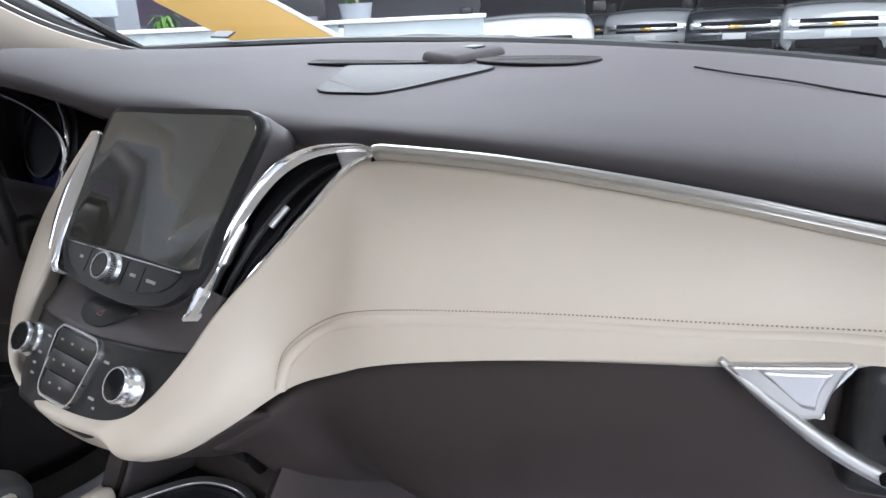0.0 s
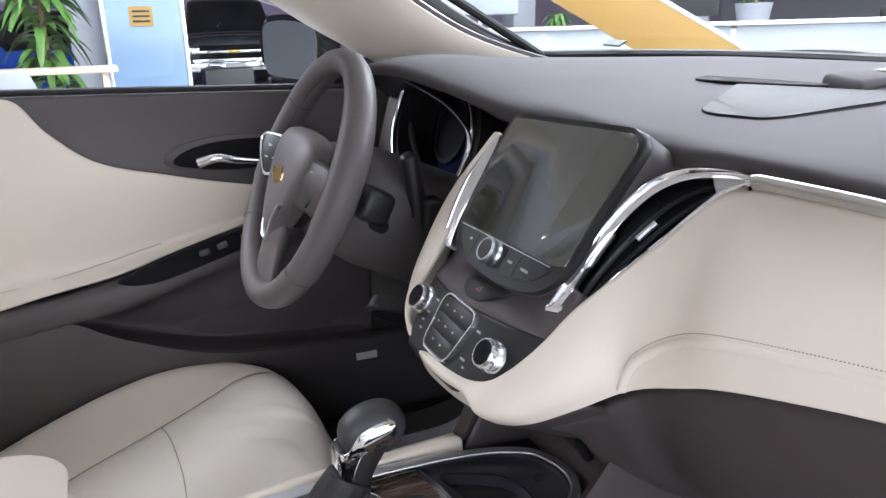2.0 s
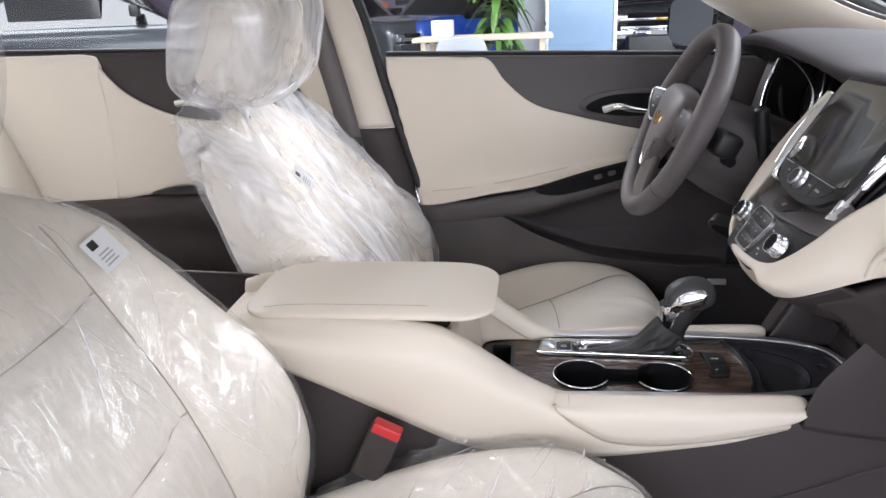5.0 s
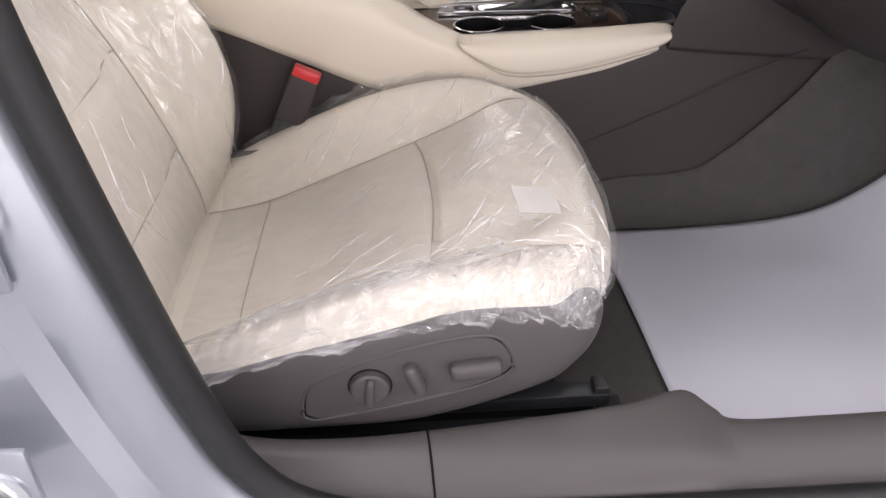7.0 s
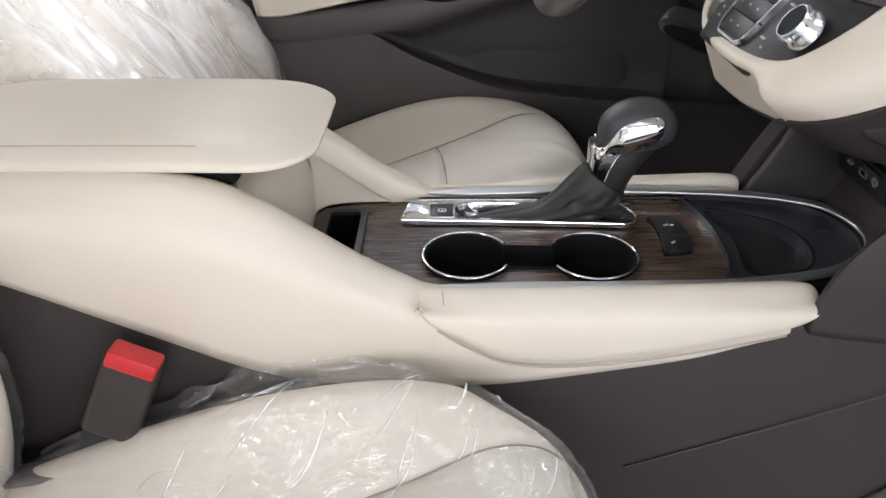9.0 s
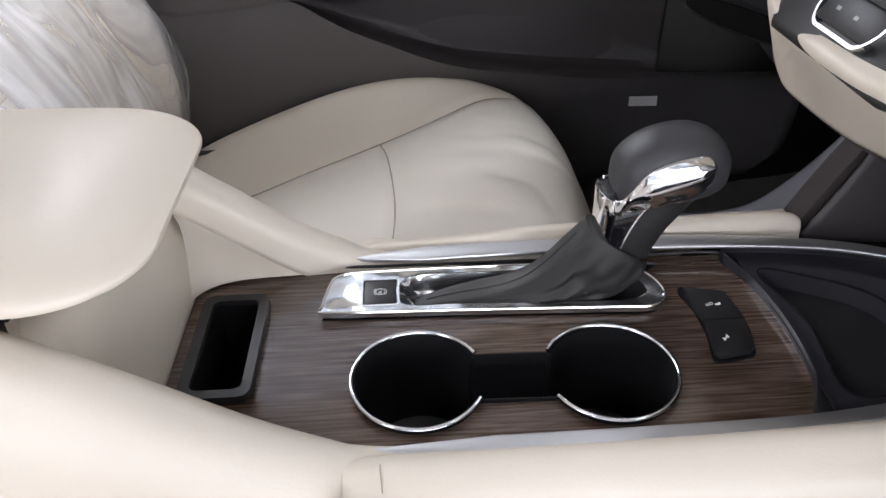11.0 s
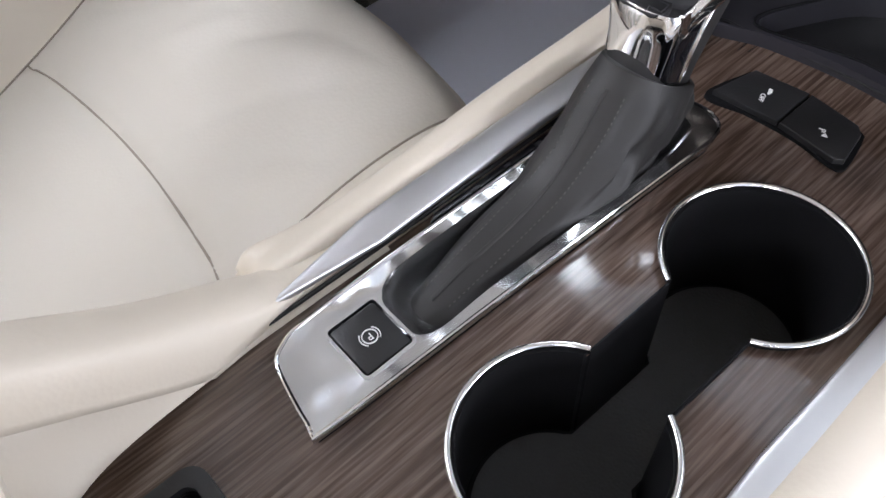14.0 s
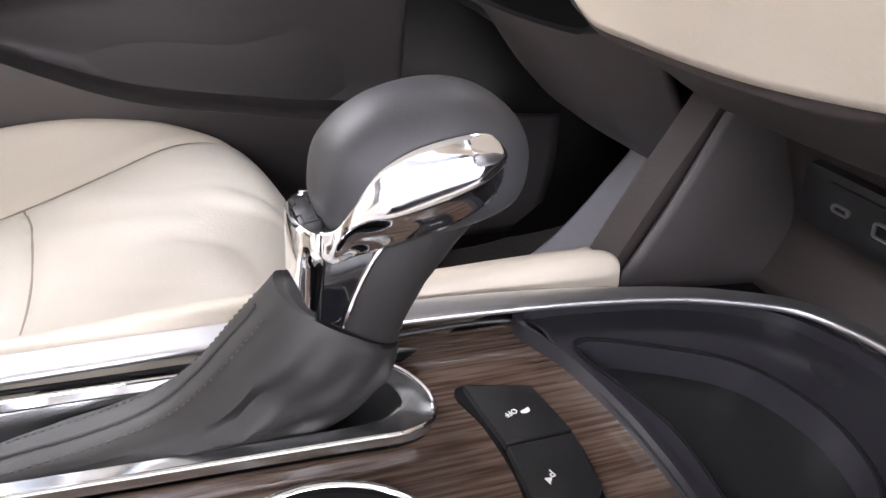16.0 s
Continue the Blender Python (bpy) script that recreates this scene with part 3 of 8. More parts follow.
def centre_vent():
    """Slanted opening: a chrome arch on the display's side, a thin rim on the leather, dark slats between."""
    v = thing("air_vent", "slanted centre air vent with a chrome surround", "air vent", (0.13, 0.36, 0.95))
    outer = [(0.088, 0.887, 0.015), (0.096, 0.917, 0.021), (0.101, 0.939, 0.023), (0.104, 0.972, 0.02), (0.113, 1.003, 0.013), (0.139, 1.021, 0.007), (0.182, 1.028, 0.005), (0.208, 1.027, 0.005)]
    lip = [(0.099, 0.897, 0.008), (0.103, 0.912, 0.014), (0.107, 0.938, 0.016), (0.111, 0.967, 0.014), (0.119, 0.995, 0.008), (0.139, 1.013, 0.004), (0.171, 1.022, 0.003), (0.2, 1.025, 0.003)]
    inner = [(0.116, 0.896, 0.004), (0.125, 0.921, 0.004), (0.135, 0.938, 0.004), (0.145, 0.954, 0.004), (0.161, 0.981, 0.004), (0.178, 1.008, 0.004), (0.19, 1.018, 0.004), (0.208, 1.025, 0.004)]
    o_, l_, n_ = (spline([vent_pt(*q) for q in line], 48) for line in (outer, lip, inner))
    out = Vector((0, -0.823, 0.568))
    rows = []
    for a, b in zip(o_, l_):
        rows.append([a - out * 0.02, a, a.lerp(b, 0.12) + out * 0.0025, a.lerp(b, 0.3) + out * 0.002, a.lerp(b, 0.42) - out * 0.0005, a.lerp(b, 0.7) + out * 0.0005, b, b - out * 0.02])
    part("chrome_surround", skin(rows), CHROME, v, "broad chrome surround", thick=0.001)
    part("vent_cavity", skin([[b - out * 0.012, b.lerp(c, 0.25) - out * 0.035, b.lerp(c, 0.75) - out * 0.035, c - out * 0.004] for b, c in zip(l_, n_)]), BLACK_SOFT, v, thick=0.003)
    part("chrome_rim", tube(n_, 0.0019, 8, 48), CHROME, v)
    a, c = o_[0], n_[0]
    along = (c - a).normalized()
    up = VENT_AXIS
    sill = [[a + (c - a) * g - up * 0.0030 - out * 0.006, a + (c - a) * g - up * 0.0030 + out * 0.0005, a + (c - a) * g + out * 0.0016, a + (c - a) * g + up * 0.0034 + out * 0.0012, a + (c - a) * g + up * 0.0052 - out * 0.0015, a + (c - a) * g + up * 0.0056 - out * 0.014] for g in (-0.04, 0.0, 0.25, 0.5, 0.75, 1.0, 1.03)]
    part("chrome_foot", skin(sill), CHROME, v, "flat chrome sill", thick=0.001)
    part("foot_corner", sheet([[a - up * 0.002, a.lerp(c, 0.35) + out * 0.001], [o_[3], l_[3]]], 8, 8), CHROME, v, thick=0.0015)
    for f in (0.36, 0.70):
        line = [a.lerp(b, f) - out * 0.006 for a, b in zip(l_, n_)][3:40]
        part("vane", tube(line, 0.0036, 6, 36, flat=0.4), BLACK, v, "dark vane")
        part("vane_edge", tube([q + out * 0.0032 for q in line], 0.0004, 6, 36), STEEL, v)
    tab_line = [l_[k].lerp(n_[k], 0.66) + out * 0.003 for k in (20, 22, 25)]
    part("vane_tab", tube(tab_line, 0.0028, 10, 10), SATIN, v, "silver vane tab")
    part("end_cap", sheet([[l_[39], l_[43], l_[47]], [n_[38], n_[42], n_[47]]], 12, 6), SATIN, v, thick=0.003)


centre_vent()
blade = []
for u0, u1, v, d in ((-0.126, -0.122, 0.200, -0.008), (-0.136, -0.120, 0.175, -0.006), (-0.141, -0.116, 0.145, -0.004), (-0.138, -0.113, 0.114, -0.004), (-0.131, -0.111, 0.090, -0.006), (-0.124, -0.108, 0.068, -0.009), (-0.119, -0.107, 0.060, -0.014)):
    blade.append([STACK @ Vector((u0 - 0.002, v, d - 0.020)), STACK @ Vector((u0, v, d - 0.010)), STACK @ Vector(((u0 * 2 + u1) / 3, v, d - 0.004)), STACK @ Vector(((u0 + u1 * 2) / 3, v, d - 0.003)), STACK @ Vector((u1, v, d - 0.009)), STACK @ Vector((u1 + 0.002, v, d - 0.022))])
part("left_chrome", ribs(blade, 50, 14), CHROME, dash, "bright chrome blade beside the display", thick=0.001)

# infotainment display
disp = thing("infotainment_display", "switched-off touch screen in a black housing with a silver knob", "display", (0, 0.33, 0.98))
DISPLAY = STACK @ Matrix.Translation((0, 0, -0.0245))
outl = smooth2([(-0.112, 0.2305), (-0.02, 0.2370), (0.078, 0.2436), (0.097, 0.240), (0.107, 0.2265), (0.1063, 0.198), (0.1045, 0.155), (0.1028, 0.108), (0.0905, 0.0835), (0.066, 0.0665), (0.014, 0.0577), (-0.045, 0.0590), (-0.075, 0.0632), (-0.098, 0.0740), (-0.109, 0.095), (-0.116, 0.15), (-0.121, 0.20), (-0.120, 0.222)], 100)
part("housing_back", slab(outl, DISPLAY, -0.035, 0.0030, 0.003, 2), BROWN_LIT, disp, "grey-brown rear shell")
housing = part("housing", slab(shrink_about(outl, 0.992), DISPLAY, 0.001, 0.010, 0.004, 3), BLACK, disp, "black rounded bezel")
gl = smooth2([(-0.106, 0.2240), (-0.015, 0.2302), (0.078, 0.2366), (0.092, 0.2335), (0.0992, 0.222), (0.0985, 0.197), (0.0968, 0.155), (0.0950, 0.120), (0.0880, 0.102), (0.0, 0.0985), (-0.090, 0.0955), (-0.100, 0.11), (-0.107, 0.15), (-0.112, 0.20), (-0.112, 0.217)], 100)
part("screen_glass", slab(gl, DISPLAY, 0.006, 0.0118, 0.0008), SCREEN, disp, "dark reflective glass")
bar_pts = smooth2([(-0.093, 0.0920), (-0.01, 0.0945), (0.074, 0.0970), (0.076, 0.089), (0.060, 0.077), (0.014, 0.067), (-0.047, 0.066), (-0.073, 0.072), (-0.088, 0.082)], 60)
bar = part("key_bar", slab(bar_pts, DISPLAY, 0.004, 0.0112, 0.0006), BLACK, disp, "black key strip")
part("bright_line", tube([DISPLAY @ Vector((u, 0.0953 + 0.0026 * (u + 0.01) / 0.085, 0.0114)) for u in (-0.095, -0.01, 0.078)], 0.0007, 6, 12), SATIN, disp)
for u, w in ((-0.064, 0.005), (-0.040, 0.005), (0.020, 0.008), (0.047, 0.013)):
    part("key_symbol", rbox((w, 0.0028, 0.0005), DISPLAY @ Matrix.Translation((u, 0.083, 0.0115)), 0), GREYPRINT, bar)
for u in (-0.052, 0.007, 0.033):
    part("key_gap", rbox((0.0008, 0.022, 0.0006), DISPLAY @ Matrix.Translation((u, 0.082, 0.0112)), 0), BLACK_SOFT, bar)
knob(-0.013, 0.0818, -0.0135, 0.0125, 0.013, disp, BLACK)

# instrument cluster under the hood
LENS_BLUE = material("dark_blue_lens", (0.010, 0.011, 0.035), 0.10, tint=0.3, rough_var=0.03, coat=0.3)
cl = thing("instrument_cluster", "switched-off instrument cluster with a chrome bezel under a hood", "instrument cluster", (-0.385, 0.42, 0.98))
CLUSTER = frame_at((-0.40, 0.43, 0.975), (1, 0, 0), (0, -0.95, 0.30))
bez = smooth2([(-0.155, 0.045), (-0.12, 0.080), (-0.03, 0.088), (0.05, 0.068), (0.110, 0.030), (0.124, -0.02), (0.10, -0.072), (0.0, -0.085), (-0.10, -0.078), (-0.150, -0.03)], 80)
inn = [(u * 0.95, v * 0.92) for u, v in bez]
part("cluster_housing", ring_wall(inn, [(u * 1.12, v * 1.14) for u, v in bez], CLUSTER, -0.05, 0.02), BLACK, cl)
part("chrome_bezel", tube([CLUSTER @ Vector((u, v, 0.024)) for u, v in bez], 0.0042, 10, 90, closed=True), CHROME, cl, "thin chrome bezel")
part("hood_trim", tube([(-0.518, 0.394, 1.044), (-0.418, 0.392, 1.037), (-0.334, 0.389, 1.027), (-0.274, 0.385, 1.015), (-0.233, 0.38, 1.0), (-0.216, 0.374, 0.98), (-0.218, 0.369, 0.966)], 0.0034, 10, 60), CHROME, cl, "thin chrome arc under the hood")
part("lens", slab(inn, CLUSTER, -0.055, -0.045), LENS_BLUE, cl, "dark instrument lens")
for u in (-0.075, 0.065):
    part("dial_ring", lathe(((0.052, 0), (0.052, 0.004), (0.049, 0.004), (0.049, 0)), CLUSTER @ Matrix.Translation((u, -0.004, -0.044)), 48), STEEL, cl)
cowl = []
for x, yf, zt in ((-0.60, 0.405, 1.012), (-0.52, 0.345, 1.042), (-0.43, 0.325, 1.060), (-0.34, 0.335, 1.062), (-0.25, 0.372, 1.046), (-0.18, 0.405, 1.022)):
    cowl.append([(x, yf, zt), (x, yf + 0.05, zt - 0.008), (x * 0.97 - 0.012, 0.47, zt - 0.02)])
part("hood_underside", ribs(cowl, 40, 8), BLACK, cl, thick=0.004)
facia = []
for x, t_, b_ in ((-0.62, 1.03, 0.80), (-0.56, 0.98, 0.80), (-0.50, 0.900, 0.79), (-0.40, 0.888, 0.76), (-0.30, 0.895, 0.76), (-0.25, 0.93, 0.77), (-0.20, 0.98, 0.79)):
    facia.append([(x, 0.43, t_), (x, 0.40, (t_ + b_) / 2), (x, 0.38, b_), (x, 0.42, b_ - 0.10), (x, 0.55, b_ - 0.17)])
part("driver_facia", ribs(facia, 40, 20), BROWN_LIT, dash, "grey-brown facia under the instruments", thick=0.005)
part("facia_end", ribs([[(-0.62, 0.43, 1.03), (-0.62, 0.40, 0.90), (-0.62, 0.42, 0.72)], [(-0.70, 0.47, 1.02), (-0.70, 0.46, 0.88), (-0.70, 0.48, 0.70)]], 8, 10), BROWN, dash, thick=0.005)

# defroster slots, speaker grille and sensor box on the pad
spk = thing("speaker_grille", "flat grey-brown speaker cover on the dash top", "speaker grille", (0.0, 0.70, 1.06))


gp = smooth2([(0.016, 0.529), (-0.030, 0.592), (-0.086, 0.672), (-0.083, 0.688), (0.0, 0.722), (0.062, 0.743), (0.090, 0.738), (0.099, 0.715), (0.096, 0.644), (0.090, 0.552), (0.064, 0.532)], 90)
TOPF = Matrix.Translation((0, 0.48, 1.0462)) @ Matrix.Rotation(math.atan2(0.016, 0.22), 4, "X")
part("grille_plate", slab([(u, v - 0.48) for u, v in gp], TOPF, -0.006, 0.0030, 0.0015, 3), SPEAKER, spk, "finely perforated cover")
part("grille_gap", tube([TOPF @ Vector((u, v - 0.48, 0.0024)) for u, v in shrink_about(gp, 1.006)], 0.0005, 6, 110, closed=True), BLACK_SOFT, spk)
for so in ([(-0.147, 0.672), (-0.158, 0.690), (-0.152, 0.701), (-0.021, 0.734), (-0.008, 0.725), (-0.06, 0.700)], [(0.050, 0.752), (0.046, 0.790), (0.060, 0.808), (0.138, 0.848), (0.184, 0.844), (0.172, 0.772), (0.110, 0.742)]):
    mx, my = sum(q[0] for q in so) / len(so), sum(q[1] for q in so) / len(so)
    df = thing("defroster_slot", "narrow dark defroster outlet at the foot of the windscreen", "air vent", (mx, my, 1.07), "defroster slots")
    so = smooth2([(u, my + (v - my) * (0.72 if mx > 0 else 1.0)) for u, v in so], 50)
    part("slot", slab([(u, v - 0.48) for u, v in so], TOPF, -0.01, 0.0048), BLACK_SOFT, df)
    part("slot_frame", tube([TOPF @ Vector((u, v - 0.48, 0.0045)) for u, v in so], 0.0009, 8, 70, closed=True), BROWN_TOP, df)
    for f in (-0.3, 0.3):
        part("fin", tube([TOPF @ Vector((mx + (u - mx) * 0.8, my - 0.48 + (v - my) * 0.8 + f * 0.012, 0.0042)) for u, v in (so[0], so[25])], 0.0010, 6, 2, smooth=False), BROWN, df)
sen = thing("light_sensor", "low grey-brown sensor housing on the dash top", "sensor", (0.01, 0.79, 1.075))
part("sensor_box", rbox((0.056, 0.115, 0.022), TOPF @ Matrix.Translation((0.008, 0.315, 0.003)) @ Matrix.Rotation(radians(6), 4, "Y"), 0.008, 3), BROWN_TOP, sen)
part("sensor_lens", rbox((0.022, 0.026, 0.003), TOPF @ Matrix.Translation((0.008, 0.335, 0.0138)), 0.0025), BLACK, sen)

# corner vent and silver spear at the passenger's end
sp = thing("corner_air_vent", "black corner air vent beside a satin silver spear trim", "air vent", (0.58, 0.43, 0.91))
CV = Matrix.Translation((0.615, 0.478, 0.905)) @ Matrix.Rotation(radians(21.8), 4, "Z")
part("vent_body", rbox((0.175, 0.05, 0.085), CV, 0.012, 3), BLACK, sp)
for k in range(3):
    part("vane", rbox((0.15, 0.02, 0.004), CV @ Matrix.Translation((0.005, -0.026, -0.02 + 0.020 * k)) @ Matrix.Rotation(radians(12), 4, "X"), 0.001), BLACK_SOFT, sp)
part("silver_spear", sheet([[(0.479, 0.400, 0.938), (0.507, 0.411, 0.942), (0.537, 0.423, 0.946)], [(0.488, 0.403, 0.930), (0.508, 0.411, 0.929), (0.531, 0.420, 0.929)], [(0.506, 0.411, 0.914), (0.517, 0.415, 0.911), (0.528, 0.420, 0.913)]], 20, 12), NICKEL, sp, "satin silver spear", thick=0.004)
part("spear_inset", sheet([[(0.496, 0.4035, 0.9375), (0.512, 0.4095, 0.939), (0.531, 0.4170, 0.941)], [(0.506, 0.4070, 0.930), (0.514, 0.4100, 0.9295), (0.5265, 0.4150, 0.9295)], [(0.519, 0.4125, 0.9185), (0.522, 0.4135, 0.9180), (0.5255, 0.4150, 0.9175)]], 14, 8), ALUMINIUM, sp, "bright inset", thick=0.0015)
part("spear_rim", tube([(0.540, 0.424, 0.946), (0.533, 0.421, 0.934), (0.527, 0.418, 0.922), (0.529, 0.419, 0.912)], 0.0028, 10, 24), CHROME, sp)
part("spear_edge", tube([(0.476, 0.398, 0.940), (0.500, 0.407, 0.921), (0.517, 0.414, 0.908), (0.540, 0.422, 0.893), (0.564, 0.431, 0.881), (0.62, 0.452, 0.858), (0.70, 0.48, 0.83)], lambda q: 0.003 + 0.004 * min(1.0, q * 4), 12, 50, flat=0.8), NICKEL, sp, "satin silver edge strip")

# ---- steering wheel ----
sw = thing("steering_wheel", "grey-brown leather steering wheel with silver trims", "steering wheel", (-0.385, 0.204, 0.9235))
WHEEL = frame_at((-0.385, 0.199, 0.9235), (1, 0, 0), (0, -0.914, 0.407))
rows = []
for k in range(96):
    a = k * math.tau / 96
    c, s = math.cos(a), math.sin(a)
    bump = 0.0025 * max(0, math.cos(2 * (a - 0.25)) - 0.2) if s > -0.2 else 0
    squash = 0.985 if s < -0.6 else 1.0
    rows.append([WHEEL @ Vector((c * (0.170 * squash + (0.0180 + bump) * math.cos(b)), s * (0.170 * squash + (0.0180 + bump) * math.cos(b)), (0.0205 + bump) * math.sin(b))) for b in [j * math.tau / 16 for j in range(16)]])
bm = skin(rows + [rows[0]], True)
bmesh.ops.remove_doubles(bm, verts=bm.verts, dist=1e-6)
rim = part("rim", bm, LEATHER_DK, sw, "leather-wrapped rim")
for a in (35, 145, 215, 325):
    part("rim_seam", tube([WHEEL @ (Matrix.Rotation(radians(a), 4, "Z") @ Vector((0.170 + 0.0186 * math.cos(b), 0, 0.0212 * math.sin(b)))) for b in [j * math.tau / 12 for j in range(12)]], 0.0007, 5, 30, closed=True), THREAD_DK, rim)
inner_stitch = [WHEEL @ Vector((0.1515 * math.cos(radians(a)), 0.1515 * math.sin(radians(a)), 0.004)) for a in range(100, 236, 8)]
stitches(inner_stitch, 60, 0.0009, THREAD_DK, rim)
hub_o = [(-0.080, 0.040), (-0.060, 0.058), (0, 0.062), (0.060, 0.058), (0.080, 0.040), (0.074, 0.0), (0.048, -0.045), (0.02, -0.075), (0, -0.083), (-0.02, -0.075), (-0.048, -0.045), (-0.074, 0.0)]
rings = []
for d, k in ((0.00, 1.08), (0.012, 1.07), (0.023, 1.0), (0.030, 0.84), (0.034, 0.5), (0.035, 0.02)):
    rings.append([WHEEL @ Vector((u * k, v * k, d)) for u, v in smooth2(hub_o, 60)])
part("airbag_cover", skin(rings, True), LEATHER_DK, sw, "grey-brown airbag cover")
for sx in (-1, 1):
    spoke = sheet([[WHEEL @ Vector((sx * 0.050, 0.045, 0.018)), WHEEL @ Vector((sx * 0.10, 0.040, 0.012)), WHEEL @ Vector((sx * 0.162, 0.036, 0.0))], [WHEEL @ Vector((sx * 0.052, 0.015, 0.026)), WHEEL @ Vector((sx * 0.10, 0.012, 0.018)), WHEEL @ Vector((sx * 0.164, 0.010, 0.004))], [WHEEL @ Vector((sx * 0.045, -0.035, 0.018)), WHEEL @ Vector((sx * 0.10, -0.028, 0.012)), WHEEL @ Vector((sx * 0.162, -0.03, 0.0))]], 20, 12)
    part("spoke", spoke, BROWN, sw, thick=0.012)
    padp = [(sx * u, v) for u, v in ((0.070, 0.036), (0.126, 0.034), (0.128, 0.012), (0.102, -0.022), (0.078, -0.002))]
    km = WHEEL @ Matrix.Translation((sx * 0.105, 0.0, 0.024 if sx < 0 else 0.012)) @ Matrix.Rotation(radians(30 if sx < 0 else 12), 4, "Y") @ Matrix.Translation((-sx * 0.105, 0, 0))
    keypad = part("key_pad", slab(padp, km, -0.004, 0.003, 0.001), BLACK, sw, "black thumb-key pad")
    if sx < 0:
        part("silver_frame", tube([km @ Vector((u, v, 0.002)) for u, v in padp], 0.0024, 8, 60, closed=True, smooth=True), SATIN, keypad)
    for u, v in ((0.090, 0.022), (0.110, 0.020), (0.094, 0.004), (0.110, 0.002)):
        part("key_symbol", rbox((0.006, 0.003, 0.001), km @ Matrix.Translation((sx * u, v, 0.0032)), 0), GREYPRINT, keypad)
lower = sheet([[WHEEL @ Vector((-0.040, -0.06, 0.012)), WHEEL @ Vector((0, -0.085, 0.02)), WHEEL @ Vector((0.040, -0.06, 0.012))], [WHEEL @ Vector((-0.046, -0.11, 0.008)), WHEEL @ Vector((0, -0.12, 0.014)), WHEEL @ Vector((0.046, -0.11, 0.008))], [WHEEL @ Vector((-0.055, -0.160, 0)), WHEEL @ Vector((0, -0.168, 0.002)), WHEEL @ Vector((0.055, -0.160, 0))]], 20, 12)
part("lower_spoke", lower, LEATHER_DK, sw, thick=0.012)
part("silver_chevron", tube([WHEEL @ Vector((-0.046, -0.045, 0.022)), WHEEL @ Vector((-0.022, -0.086, 0.020)), WHEEL @ Vector((0, -0.095, 0.019)), WHEEL @ Vector((0.022, -0.086, 0.024)), WHEEL @ Vector((0.044, -0.058, 0.031)), WHEEL @ Vector((0.060, -0.034, 0.033))], lambda q: 0.0030 + 0.0035 * max(0.0, q - 0.4), 8, 40, flat=0.5), SATIN, sw, "satin silver chevron")
cross = [(-0.020, -0.004), (-0.010, -0.004), (-0.007, -0.0085), (0.009, -0.0085), (0.0075, -0.004), (0.020, -0.004), (0.020, 0.004), (0.010, 0.004), (0.007, 0.0085), (-0.009, 0.0085), (-0.0075, 0.004), (-0.020, 0.004)]
cross = [(u * 1.35, v * 1.35) for u, v in cross]
part("emblem", slab(cross, WHEEL @ Matrix.Translation((0.007, -0.003, 0.0340)), 0, 0.003, 0.0006), GOLD, sw, "small gold emblem")
part("emblem_edge", tube([WHEEL @ Vector((u + 0.007, v - 0.003, 0.0365)) for u, v in cross], 0.0008, 6, 12, closed=True, smooth=False), CHROME, sw)

col = thing("steering_column", "grey-brown steering column shroud with black stalks", "steering column", (-0.385, 0.32, 0.90))
cr = []
for d, r1, r2 in ((-0.012, 0.068, 0.058), (-0.03, 0.088, 0.066), (-0.06, 0.106, 0.076), (-0.09, 0.114, 0.082), (-0.16, 0.118, 0.086), (-0.24, 0.118, 0.088)):
    cr.append([WHEEL @ Vector((r1 * math.copysign(abs(math.cos(a)) ** 0.7, math.cos(a)), -0.005 + r2 * math.copysign(abs(math.sin(a)) ** 0.7, math.sin(a)), d)) for a in [j * math.tau / 40 for j in range(40)]])
part("shroud", skin(cr, True, caps=True), BROWN_LIT, col)
part("stalk_block", rbox((0.050, 0.045, 0.044), Matrix.Translation((-0.270, 0.262, 0.908)) @ Matrix.Rotation(radians(-24), 4, "X"), 0.010, 3), BLACK, col)
part("stalk", tube([WHEEL @ Vector((0.08, -0.012, -0.07)), WHEEL @ Vector((0.105, -0.012, -0.08)), WHEEL @ Vector((0.125, -0.01, -0.085))], 0.010, 12, 12), BLACK, col, "black wiper stalk")
part("stalk", tube([(-0.275, 0.33, 0.885), (-0.278, 0.325, 0.92), (-0.28, 0.318, 0.962), (-0.28, 0.317, 0.971)], lambda s: 0.0130 * (1.0 if s < 0.9 else max(0.3, 1 - ((s - 0.9) / 0.1) ** 2 * 0.7)), 14, 30), BLACK, col, "upright black lever")
part("lever_base", rbox((0.045, 0.03, 0.05), Matrix.Translation((-0.275, 0.345, 0.885)), 0.008, 3), BLACK, col)
rec_ = thing("dash_pocket", "dark oval pocket in the lower dash beside the column", "storage pocket", (-0.2, 0.32, 0.74))
PK = frame_at((-0.222, 0.296, 0.757), (0.35, 0.93, -0.30), (0.25, -0.35, -0.3))
part("pocket_face", slab(smooth2([(-0.058, 0.016), (0.0, 0.026), (0.052, 0.012), (0.056, -0.012), (0.0, -0.024), (-0.054, -0.016)], 50), PK, -0.02, 0.0, 0.004), BLACK, rec_)
part("pocket_opening", slab(smooth2([(-0.05, 0.008), (0.0, 0.020), (0.042, 0.010), (0.046, -0.008), (0.0, -0.018), (-0.046, -0.012)], 50), PK, -0.002, 0.0012), BLACK_SOFT, rec_)


# ---- centre console ----
con = thing("centre_console", "cream and dark wood centre console with two cup holders", "centre console", (0, 0.0, 0.5))
TOP = Matrix.Translation((0, 0, 0.630)) @ Matrix.Rotation(radians(0.8), 4, "X")


